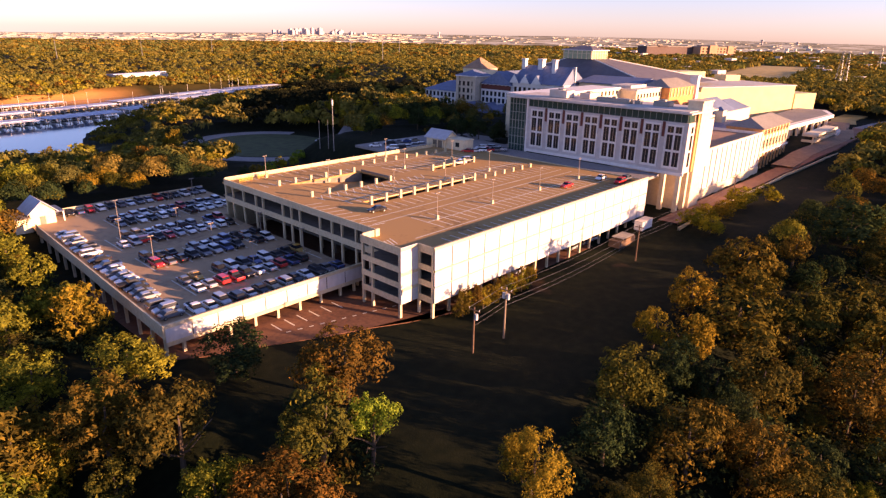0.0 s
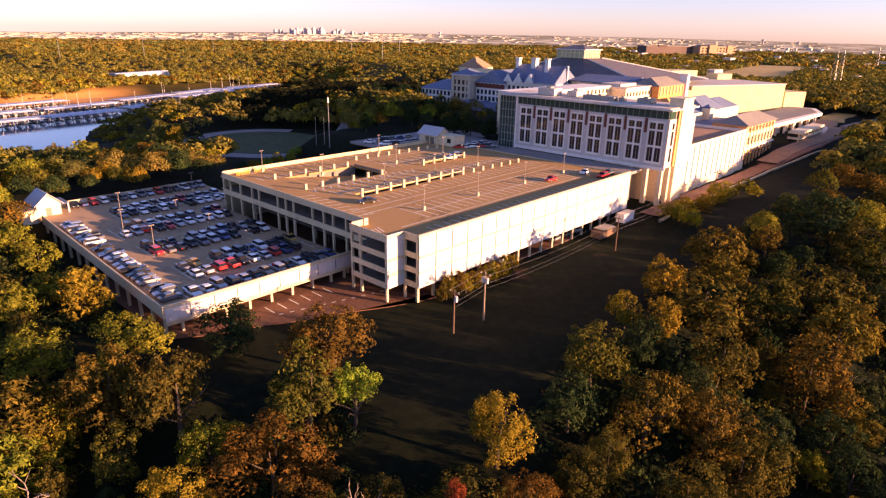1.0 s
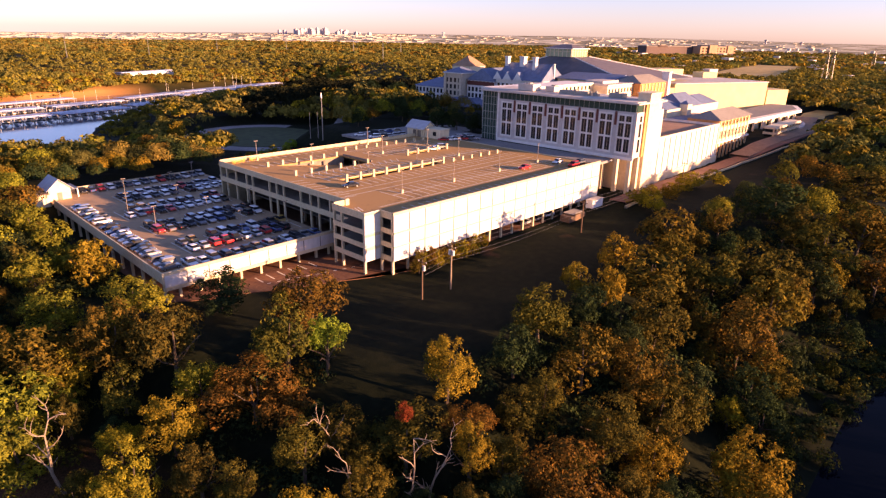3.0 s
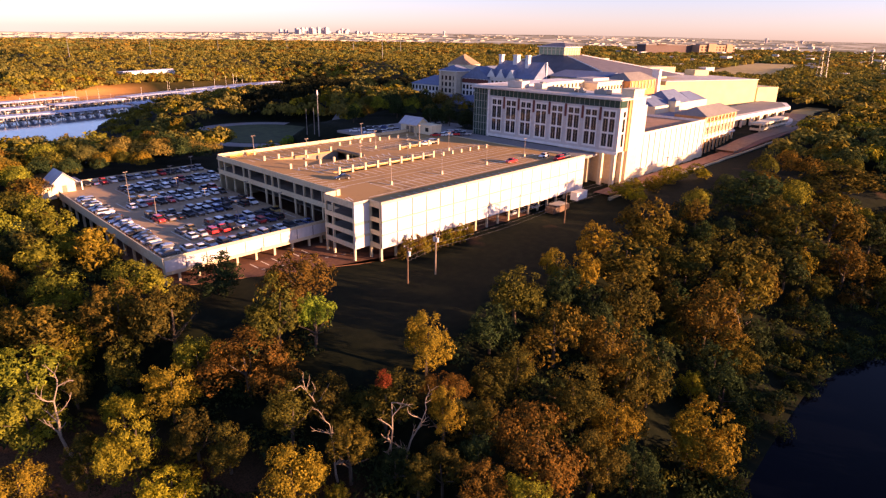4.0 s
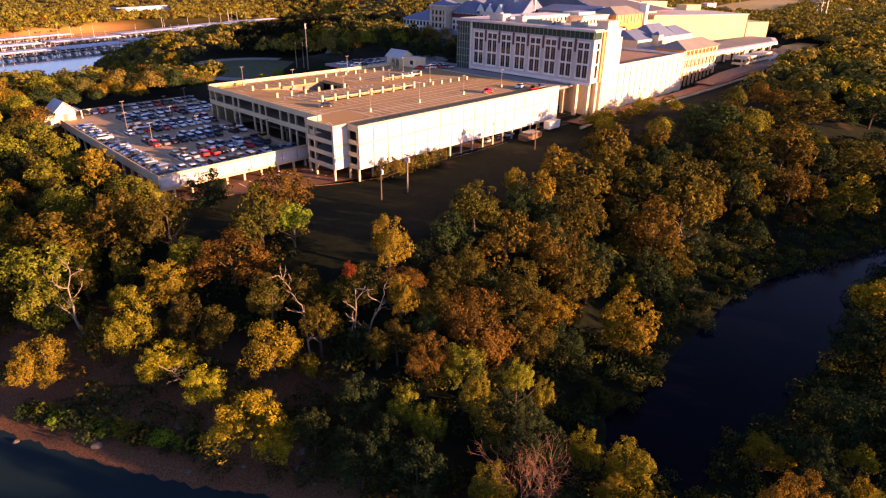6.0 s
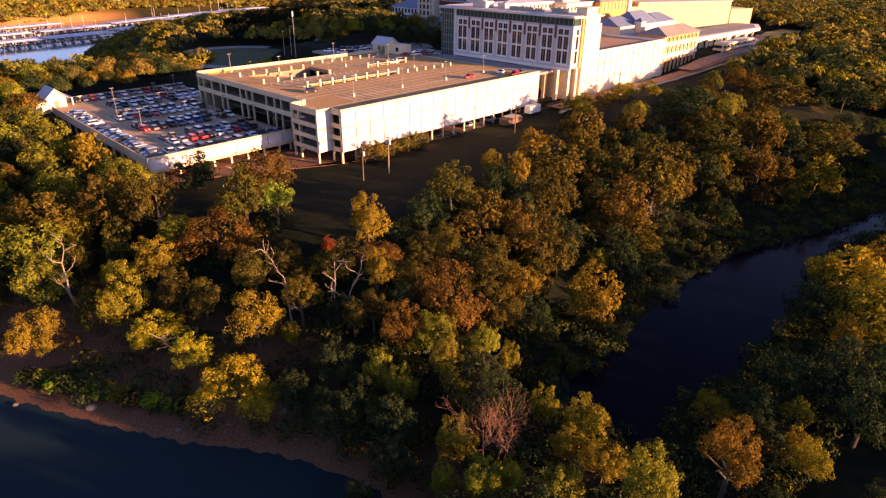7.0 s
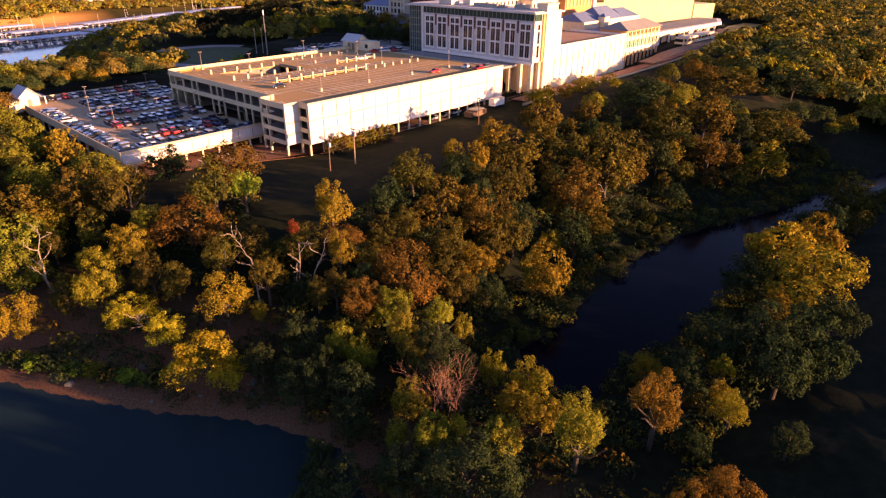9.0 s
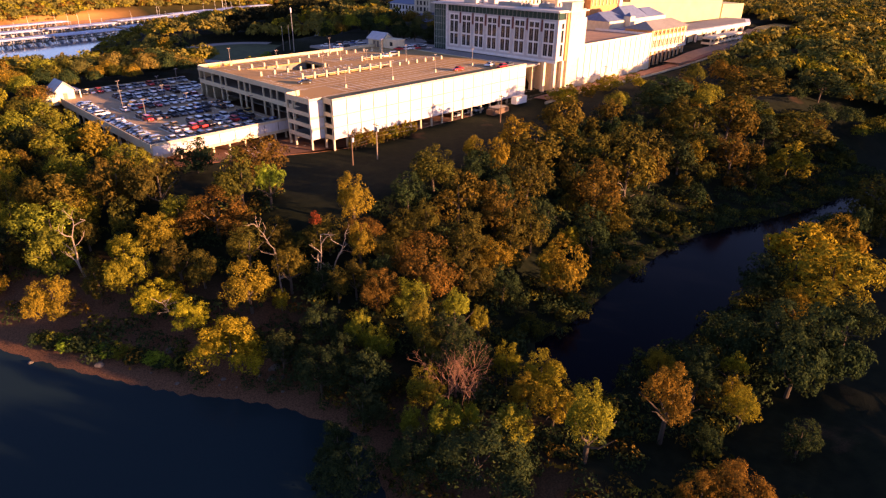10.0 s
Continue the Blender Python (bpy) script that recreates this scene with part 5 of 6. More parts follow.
for x, model, colour in ((68, "suv", "white"), (56.5, "sedan", "silver"), (62, "sedan", "grey"), (24, "suv", "black"), (33, "sedan", "white")):
    park(x, 3.2, 0.07, 90, model, colour)
pen = thing("equipment_pen", "dark fenced equipment pen with grey roof beside the wall", "shed", (70, -4.5, height(70, -4.5)))
part("body", box(-4.5, 4.5, -1.6, 1.6, 0, 1.9), M_WOOD, pen)
part("roof", box(-3.0, 3.2, -1.8, 1.7, 2.3, 2.45), M_GREYROOF, pen)
for s in (-2.8, 3.0):
    part("post", box(s - 0.08, s + 0.08, -0.1, 0.1, 1.9, 2.3), M_METAL, pen)


ribbon("verge", [(346, -2), (372, 3), (404, 2)], 13.0, 0.3, M_DRYFIELD, "dry sunlit grass verge beside the road", "verge")
ribbon("road_lane", [(330, -13), (362, -17), (410, -25), (480, -30)], 7.0, 0.25, M_GREYROAD, "grey concrete access road past the halls", "road")
ribbon("glade", [(346, 474), (370, 482), (400, 462), (434, 457)], 26, 0.3, M_DRYFIELD, "dry sunlit grass glade among the woods", "field")
ribbon("field", [(700, 175), (800, 185), (950, 215), (1200, 250)], 90, 0.3, M_DRYFIELD, "dry yellow-green field among the woods", "field")

# ---- trees ----
def crown_mesh(name, seed, lobes, leaves, size, tall, spread, droop, material):
    """A crown 1 wide and 1 high: a few uneven masses set with many small knobs of leaf sprays, with gaps between them."""
    rng = np.random.default_rng(seed)
    masses = []
    for i in range(5 + seed % 3):
        a, far = rng.uniform(0, math.tau), 0.0 if i == 0 else rng.uniform(0.17, 0.30)
        wide = rng.uniform(0.34, 0.40) if i == 0 else rng.uniform(0.20, 0.27)
        masses.append((far * math.cos(a) * spread, far * math.sin(a) * spread, (0.56 if i == 0 else rng.uniform(0.28, 0.54)) * tall, wide, wide * rng.uniform(0.85, 1.15) * (1 + 0.35 * droop)))
    masses = np.array(masses)
    own = rng.choice(len(masses), lobes, p=masses[:, 3] ** 2 / (masses[:, 3] ** 2).sum())
    d = rng.normal(size=(lobes, 3))
    d /= np.linalg.norm(d, axis=1)[:, None]
    d[:, 2] = np.where(d[:, 2] < -0.55, -d[:, 2], d[:, 2])
    centres = masses[own, :3] + d * np.column_stack((masses[own, 3], masses[own, 3], masses[own, 4])) * rng.uniform(0.62, 0.98, (lobes, 1))
    radii = rng.uniform(0.045, 0.088, lobes) * (1 - 0.2 * droop)
    which = rng.choice(lobes, leaves, p=radii ** 2 / (radii ** 2).sum())
    q = rng.normal(size=(leaves, 3)) + d[which] * 0.8
    q /= np.linalg.norm(q, axis=1)[:, None]
    r = radii[which] * (1.0 - 0.5 * rng.random(leaves) ** 2) * (1 + 0.16 * rng.normal(size=leaves))
    c = centres[which] + q * r[:, None] * np.array([1, 1, 0.9 + 0.6 * droop])
    c[:, 2] = np.maximum(c[:, 2] - droop * rng.random(leaves) * 0.07, 0.05)
    n = q * 0.7 + d[which] * 0.5 + rng.normal(size=(leaves, 3)) * 0.38 + np.array([0, 0, 0.22])
    n /= np.linalg.norm(n, axis=1)[:, None]
    u = np.cross(n, rng.normal(size=(leaves, 3)))
    u /= np.linalg.norm(u, axis=1)[:, None]
    w = np.cross(n, u)
    s = size * rng.uniform(0.6, 1.4, (leaves, 1))
    core = leaves // 5
    s[-core:] = size * rng.uniform(1.1, 1.6, (core, 1))
    pick = rng.choice(len(masses), core)
    e = rng.normal(size=(core, 3))
    e /= np.linalg.norm(e, axis=1)[:, None]
    c[-core:] = masses[pick, :3] + e * np.column_stack((masses[pick, 3], masses[pick, 3], masses[pick, 4])) * rng.uniform(0.50, 0.86, (core, 1))
    c[-core:, 2] = np.maximum(c[-core:, 2], 0.12)
    n[-core:] = e * 0.8 + rng.normal(size=(core, 3)) * 0.3
    n[-core:] /= np.linalg.norm(n[-core:], axis=1)[:, None]
    u[-core:] = np.cross(n[-core:], rng.normal(size=(core, 3)))
    u[-core:] /= np.linalg.norm(u[-core:], axis=1)[:, None]
    w[-core:] = np.cross(n[-core:], u[-core:])
    tri = np.stack((c - u * s * 1.2, c + w * s * 0.7 + n * s * 0.25, c + u * s * 1.0 - w * s * 0.45), 1).reshape(-1, 3)
    me = bpy.data.meshes.new(name)
    me.from_pydata(tri.tolist(), [], np.arange(leaves * 3).reshape(-1, 3).tolist())
    me.materials.append(material)
    return me


def trunk_mesh(name, seed, limbs, material=None, reach=0.34):
    """A tapered trunk that forks into limbs, 1 high."""
    rng = random.Random(seed)
    bm = bmesh.new()
    bend = Vector((rng.uniform(-0.03, 0.03), rng.uniform(-0.03, 0.03), 0.32))
    add_rod(bm, (0, 0, -0.06), bend, 0.034, 0.026, 7)
    add_rod(bm, bend, bend + Vector((rng.uniform(-0.05, 0.05), rng.uniform(-0.05, 0.05), 0.4)), 0.025, 0.008, 6)
    for i in range(limbs):
        a = i * math.tau / limbs + rng.uniform(-0.4, 0.4)
        s = bend * rng.uniform(0.75, 1.25)
        k = s + Vector((math.cos(a) * reach * 0.5, math.sin(a) * reach * 0.5, rng.uniform(0.10, 0.2)))
        e = k + Vector((math.cos(a + 0.4) * reach * 0.5, math.sin(a + 0.4) * reach * 0.5, rng.uniform(0.05, 0.22)))
        add_rod(bm, s, k, 0.015, 0.010, 5)
        add_rod(bm, k, e, 0.010, 0.004, 5)
    return mesh_of(name, bm, material or M_BARK)


SHAPES = [(i, 84 + i % 4 * 8, 1.0, 1.0 + 0.08 * (i % 3), 0.0) for i in range(10)]
WILLOWS = [(20 + i, 90, 1.0, 1.0, 0.5) for i in range(4)]
GRAIN = {"fine": (8600, 0.0135), "mid": (4400, 0.0190), "plain": (2000, 0.0285)}
crowns, TRUNKS = {}, [trunk_mesh("trunk", 50 + i, 5) for i in range(4)]
WORDS = {"olive": "olive-leaved oak in early autumn", "brown": "oak with browning autumn leaves", "gold": "tree with golden autumn leaves",
         "goldbright": "bright yellow autumn tree on the bank", "green": "dark green broadleaf tree", "lime": "bright lime-green leafy tree",
         "willow": "yellow-green willow with feathery crown", "rust": "tree with rust-orange autumn leaves", "red": "slender red-leaved autumn tree", "far": "olive-brown oak in early autumn, leaves paled like haze", "fargreen": "grey-green broadleaf tree in early autumn, leaves paled like haze", "yellowgreen": "yellow-green elm in early autumn leaf"}


def crown_for(kind, i, grain):
    pool_ = WILLOWS if kind == "willow" else SHAPES
    i %= len(pool_)
    if (kind, i, grain) not in crowns:
        seed, lobes, tall, spread, droop = pool_[i]
        leaves, size = GRAIN[grain]
        crowns[kind, i, grain] = crown_mesh("crown", seed, lobes, leaves, size, tall, spread, droop, LEAF[kind])
    return crowns[kind, i, grain]


PLANTED = []


def plant(x, y, h, r, kind, rng, low=0.0):
    """One tree of height h and crown radius r, standing on the ground."""
    z = height(x, y)
    tree = thing("shrub" if h < 3.2 else "tree", WORDS[kind], "shrub" if h < 3.2 else "tree", (x, y, z), rng.uniform(0, 360), "woods")
    t = part("trunk", rng.choice(TRUNKS), None, tree)
    t.matrix_basis = Matrix.Diagonal((h * 0.9, h * 0.9, h * 0.92, 1))
    away = math.hypot(x + 85, y + 85)
    c = part("crown", crown_for(kind, rng.randrange(10), "plain" if h < 3.2 or away > 125 else "fine" if away < 78 else "mid"), None, tree)
    base = low or (max(h * 0.02, h - (1.3 if kind == "goldbright" else 2.0) * r - 1.2) if h > 6.5 else h * -0.08)
    c.matrix_basis = Matrix.Translation((0, 0, base)) @ Matrix.Diagonal((2.05 * r, 2.05 * r, (h - base) * 1.06, 1))
    PLANTED.append((x, y, r))
    return tree


rng = random.Random(7)
NEAR_WOODS = {
    "brown": [(-68.9, 11.2, 13.8, 8.6), (-49.7, -23.4, 11.7, 8.7), (63.0, -68.5, 12.1, 4.8), (92.2, -80.9, 14, 6.6), (-59.7, 4.1, 14.8, 7.2), (-29.9, -10.5, 13.3, 7.4), (-47.8, -47.7, 10.4, 3.6), (-4.8, -53.5, 13.5, 6.5), (0.9, -60.2, 13.8, 5.5), (-29.9, -66.7, 15.1, 7.4), (-31.3, -49.8, 6.7, 4.7), (59.7, -39, 14.1, 8.1), (35.4, -45.9, 12.5, 8.5), (50.5, -67.2, 16.5, 8.2), (34.5, -66.8, 15.9, 8.2), (31.3, -73.5, 10.5, 5.4), (7.3, -62.4, 10.5, 5.2), (107, -73, 16, 10), (-52.5, 1, 8.5, 4.6)],
    "gold": [(-67.2, 6.2, 9.6, 4.9), (-60.2, -17.8, 10.8, 5.7), (-68.1, -22.0, 12.2, 5.5), (-55.7, -45.5, 12.2, 5.3), (-27.4, -42.6, 12.0, 4.9), (-1.6, -81.4, 14.4, 5.8), (-82.1, -14.9, 9.8, 4.8), (-35.1, -92.4, 8.9, 2.9), (-32.8, -98.1, 8.9, 4.3), (-40, -105.2, 8.2, 3.9), (-15.8, -110.8, 7.2, 3.6), (-10.9, -121.2, 8.4, 2.1), (-19.3, -125.6, 7.9, 2.9), (22, -121.3, 8.7, 3.3), (32.5, -125.1, 15.2, 10.3), (-3.5, -79.1, 12.2, 4.2), (-15.4, -122.8, 6.6, 2.2), (108.9, -93.4, 13, 7.1), (-51.5, -49.5, 5.3, 2.3), (58.1, -120.8, 13, 5.9), (22.2, -42.8, 10.3, 4.5), (39.7, -35.4, 10.5, 4.6), (20.6, -36.4, 8.7, 3.8), (93.6, -14.5, 5.6, 4.4), (101, -14.5, 6, 4.8), (131.3, -15, 6, 4.8), (122, -16.5, 5.4, 4.4), (142, -20, 6, 5), (110, -17, 5.4, 4.2), (-40.2, -100.5, 7.6, 3.2)],
    "yellowgreen": [(-77.0, -4.0, 11.7, 6.2), (-75.2, 4, 14.2, 7.6), (-51.8, 16.5, 10.0, 6.2), (-57.8, 11, 9.5, 5.6), (-61.4, 42, 10, 6), (-50.3, 47.2, 8.5, 5.2), (-63, 24.4, 10.5, 6.0), (-51, 86, 9.5, 5.4), (-50.5, 68, 9.0, 5.2)],
    "lime": [(-36.5, -23.7, 10.9, 3.7)],
    "rust": [(-29.6, -118, 14.3, 4.2), (-36.7, -131.4, 7, 4.5), (-41.4, -128.4, 7.4, 3.2)],
    "olive": [(-54, -5.8, 14, 6.8), (-41, -19, 14.5, 5.9), (-61.3, -28.3, 10.1, 4.4), (-50.4, -36.9, 10.9, 5.2), (-36.9, -46.3, 8.8, 7), (-1.2, -41.8, 13, 6.9), (-15.2, -52.5, 8.4, 3.9), (-15, -64.4, 13.5, 5.4), (-22.4, -72.2, 12.8, 4.6), (-43.4, -57.2, 8.2, 3), (-31.9, -57.9, 8.5, 3.6), (-21.8, -52.7, 8.1, 4.4), (19.8, -54.9, 14.1, 6.9), (63.6, -60.4, 15.5, 7.8), (4.7, -68.1, 11.5, 5.1), (70.3, -63.3, 13, 7.6), (99.2, -119.5, 13, 8), (133.5, -87.3, 13, 11.7), (92.8, -67.3, 13, 9), (146.4, -66, 13, 12.7), (53.3, -79.9, 6.4, 2.8), (-73.6, -16.7, 8.7, 3.8), (-0.7, -65.9, 11.5, 5), (-61.9, -3.9, 9.9, 4.3), (-58.7, -32.9, 8.9, 3.9), (-40.7, -59.4, 8.6, 3.7), (51.8, -54.7, 13, 6.5)],
    "goldbright": [(-67.2, -31.2, 8.4, 4.6), (-65.5, -40.6, 7.2, 3.6), (-65.7, -54.6, 10.2, 6.2), (43.4, -115.7, 14.6, 6.6), (-61.5, -50.5, 6, 2.8), (90.9, -20.4, 5.5, 3.2)],
    "willow": [(-40.8, -77.3, 10.1, 3.2), (-33.7, -79.4, 11.5, 2.8), (-29.4, -81.2, 8.4, 2.1), (-36.4, -70.9, 8.4, 4.1), (-47.4, -68.8, 8.2, 3), (-47.2, -73.6, 8, 2.9), (-43.6, -113, 13.8, 3.9), (-49.8, -104.6, 9.5, 3.6), (-53.8, -95.5, 9.8, 2.9), (-55.7, -90.7, 8.1, 2.1), (-50.8, -97.7, 7.1, 2.5), (-49.6, -87.7, 8.2, 3.6)],
    "green": [(-0.5, -124.3, 16.1, 6.6), (0.8, -114.6, 9.1, 4), (-13.8, -116.7, 9.4, 4.1), (27.7, -113, 12, 6.1), (-55.9, -104.2, 11, 7.8), (-55, -78.9, 10.6, 5.5), (-66.5, -90.8, 8.8, 5.7), (-60.6, -95.5, 9.6, 4), (1.6, -129.8, 15, 6.6), (-37.8, 9.2, 9.0, 7.2), (-2.7, -118.8, 12.1, 5.3), (-6.7, -128.8, 12.9, 5.6), (107.2, -50.4, 13, 9.8), (177.2, -82.1, 13, 13.3), (-52.7, -70.3, 8.5, 3.7), (-43.9, -53.4, 7.3, 3.2), (-15.4, -75.7, 9.3, 4), (10.9, -67.1, 10.9, 4.7), (-17.9, -117.9, 8, 3.5), (-28.6, -124.4, 6.3, 2.7), (-20.8, -134.2, 6.9, 3), (16.1, -131.9, 11.4, 5), (15.9, -78.1, 10.8, 4.7), (-58.6, -71.9, 10.1, 4.4), (-58.7, -82.6, 9.5, 4.1), (-65, -83.8, 8.1, 3.5)],
    "red": [(-39.9, -46.4, 12.0, 1.4)],
}
for kind, spots in NEAR_WOODS.items():
    for x, y, h, r in spots:
        plant(x, y, h, r * (1.12 if kind in ("willow", "goldbright") else 1.0), kind, rng, 8.6 if kind == "red" else 0.0)


for x, y, h, r, kind in ((42, 180, 11, 5, "green"), (39, 195, 12, 5.5, "gold"), (44, 210, 11, 5, "green"), (34, 206, 12, 5.4, "green"), (36, 184, 10, 5, "olive"), (112, 117, 11, 5, "green"), (120, 128, 12, 5.5, "green"), (108, 134, 10, 4.6, "olive"), (128, 112, 11, 5, "green"), (131, 140, 11, 5, "green"), (104, 148, 9, 4.2, "green"),
                         (119, 152, 10, 4.8, "olive"), (138, 157, 11, 5.2, "green"), (96, 128, 9, 4.4, "green"), (142, 128, 12, 5.4, "green"), (150, 146, 11, 5, "green"), (86, 118, 8, 4, "green"),
                         (149, 168, 12, 5.6, "gold"), (160, 176, 11, 5, "green"), (140, 186, 11, 5, "green"), (139, 212, 11, 6, "gold"), (134, 222, 10, 5, "olive"), (152, 198, 12, 5.6, "green"),
                         (112, 82, 8, 4.4, "green"), (117, 88, 9, 4.8, "green"), (110, 92, 8, 4.0, "green"), (112.5, 74, 7, 3.8, "green"), (118, 76, 8, 4.2, "green"), (118, 98, 9, 4.8, "green"),
                         (34, 121, 4.4, 2.8, "gold"), (41, 123, 4.2, 3.0, "lime"), (47, 126, 4.6, 3.0, "gold"), (54, 127, 4.0, 2.6, "lime"), (28, 119, 4.6, 3.0, "green"), (60, 132, 4.4, 2.8, "lime")):
    plant(x, y, h, r, kind, rng)


def open_ground(x, y, wet=4.0):
    """Where no tree stands: buildings, decks, roads, the mown strip, water."""
    if -48 < x < 108 and -8 < y < 118:
        return True
    if (95 <= x < 245 and -14 < y < 104) or (180 < x < 425 and -14 < y < 205):
        return True
    if math.hypot(x - 84, y - 194) < 47 or (60 < x < 108 and 78 < y < 108):
        return True
    if 44 < x < 78 and 124 < y < 215:
        return True
    if 22 < x < 78 and 112 < y < 165:
        return True
    if 160 < x < 200 and 105 < y < 206:
        return True
    if x > -30 and y < -126 and x < 120:
        return True
    if -46 < x < -10 and -12 < y < 24:
        return True
    if -64 < x < -42 and -14 < y < 34:
        return True
    if wet > 3 and ((-62 < x < 46 and y < -109) or math.hypot(x + 46.5, y + 94.5) < 8):
        return True
    if shore(np.array([float(x)]), np.array([float(y)]), RIVER)[0] < (25 if wet > 3 else 3) and -60 < y < 0:
        return True
    if shore(np.array([float(x)]), np.array([float(y)]), MEADOW)[0] < (7 if wet > 3 else 2):
        return True
    a, b = np.array([float(x)]), np.array([float(y)])
    return min(shore(a, b, RIVER)[0], shore(a, b, CREEK)[0] - (8 if wet > 3 else 0), shore(a, b, LAKE)[0]) < wet


# Filler kinds lean dark: shade among these trees is put into the leaves.
SHADED = ["green"] * 9 + ["olive"] * 5 + ["brown"] * 3 + ["gold"]
MIX = ["olive"] * 6 + ["brown"] * 5 + ["green"] * 7 + ["gold"] * 3
tries = 0
rest = []
while len(PLANTED) < 490 and tries < 18000:
    tries += 1
    x, y = (rng.uniform(-120, 120), rng.uniform(-135, 60)) if tries % 3 else (rng.uniform(-120, 190), rng.uniform(-150, 150))
    if open_ground(x, y) or (x < -60 and y < -45):
        continue
    r = rng.uniform(2.6, 5.4)
    if x > -32 and y < -34 and math.sin(x * 0.21 + 1.0) * math.sin(y * 0.24 + 0.5) > -0.05:
        continue
    if any((x - a) ** 2 + (y - b) ** 2 < (0.66 * (r + c)) ** 2 for a, b, c in PLANTED):
        continue
    if x + y > 45 and (x > 60 or y > 30):
        rest.append((x, y, height(x, y), r * 2.0, r))
        PLANTED.append((x, y, r))
    else:
        tall = r * rng.uniform(1.9, 2.4)
        if -42 < x < 60 and -56 < y < -34:
            r, tall = max(r, 3.4), max(tall, rng.uniform(9.0, 11.5))
        plant(x, y, tall, r, rng.choice(SHADED if x > -32 and y < -34 else MIX + ["gold"] * 5 + ["yellowgreen"] * 5 if x < -48 else MIX), rng)


for k in range(900):
    x, y = rng.uniform(-115, 46), rng.uniform(20, 178)
    if open_ground(x, y) or (44 < x < 78 and y > 124):
        continue
    r = rng.uniform(3.4, 6.2)
    if any((x - a) ** 2 + (y - b) ** 2 < (0.72 * (r + c)) ** 2 for a, b, c in PLANTED):
        continue
    if y > 62:
        rest.append((x, y, height(x, y), r * 2.0, r))
        PLANTED.append((x, y, r))
    else:
        plant(x, y, r * 2.0, r, rng.choice(["gold", "far", "brown", "yellowgreen", "fargreen", "green"]), rng)


def woods(name, label, spots, leaves, size, seed, kind, flat=0.75, ruffle=0.4):
    """Many crowns far off as one mesh of leaf sprays. spots: x, y, ground, height, radius."""
    g = np.random.default_rng(seed)
    n = len(spots)
    d = g.normal(size=(n, leaves, 3))
    d /= np.linalg.norm(d, axis=2)[..., None]
    d[..., 2] = np.abs(d[..., 2]) * 1.0 - 0.25
    lump = 1 + 0.28 * np.sin(d[..., 0] * 4 + spots[:, None, 0]) * np.sin(d[..., 1] * 4 + spots[:, None, 1])
    c = spots[:, None, :3] + d * lump[..., None] * (spots[:, None, 4:5] * np.array([1, 1, flat])) * (0.75 + 0.25 * g.random((n, leaves, 1)))
    c[..., 2] += spots[:, None, 3] * 0.6
    nn = d + g.normal(size=d.shape) * ruffle + np.array([0, 0, 0.3])
    nn /= np.linalg.norm(nn, axis=2)[..., None]
    u = np.cross(nn, g.normal(size=d.shape))
    u /= np.linalg.norm(u, axis=2)[..., None]
    w = np.cross(nn, u)
    s = spots[:, None, 4:5] * size * g.uniform(0.7, 1.3, (n, leaves, 1))
    tri = np.stack((c - u * s, c + w * s, c + u * s - w * s * 0.5), 2).reshape(-1, 3)
    me = bpy.data.meshes.new(name)
    me.from_pydata(tri.tolist(), [], np.arange(len(tri)).reshape(-1, 3).tolist())
    me.materials.append(LEAF[kind])
    return tagged(new(name, me), label, "woods", kind="stuff")


def band(count, inner, outer, seed, keep, broad=1.0, size=1.0):
    g = np.random.default_rng(seed)
    a = g.uniform(-0.35, math.pi / 2 + 0.45, count * 3)
    d = np.sqrt(g.uniform(inner ** 2, outer ** 2, count * 3))
    x, y = -80 + d * np.cos(a), -90 + d * np.sin(a)
    ok = keep(x, y)
    x, y = x[ok][:count], y[ok][:count]
    r = size * g.uniform(3.6, 6.2, len(x)) * np.where((shore(x, y, LAKE) < 90) & (y < 620), 0.62, 1.0)
    return np.column_stack((x, y, land(x, y), r * 1.9 / broad, r * broad))


# Outlines of the woods that get the shadow-dark leaves.
GROVE = [(262, 508), (395, 735), (480, 690), (318, 462)]
VALLEY = [(104, 246), (112, 285), (205, 392), (262, 425), (330, 470), (415, 432), (360, 330), (290, 235), (205, 212), (140, 222)]


def grove(x, y):
    return np.minimum(shore(x, y, GROVE), shore(x, y, VALLEY)) < 0


def before_shed(x, y):
    """The open slope between the marina and the storage shed."""
    a, d = np.degrees(np.arctan2(y + 105, x + 92)), np.hypot(x + 92, y + 105)
    return (a > 66.2) & (a < 70.9) & (d > 600) & (d < 880) & (land(x, y) + 8.5 > 53 - 52.0 * d / 866)


GLADE = [(340, 470), (357, 505), (372, 500), (400, 478), (440, 474), (428, 440), (410, 440), (372, 462)]
YARD = [(120, 615), (150, 636), (200, 650), (262, 662), (330, 672), (335, 652), (255, 632), (160, 612)]


def glade(x, y):
    return (shore(x, y, GLADE) < 0) | (shore(x, y, YARD) < 0)


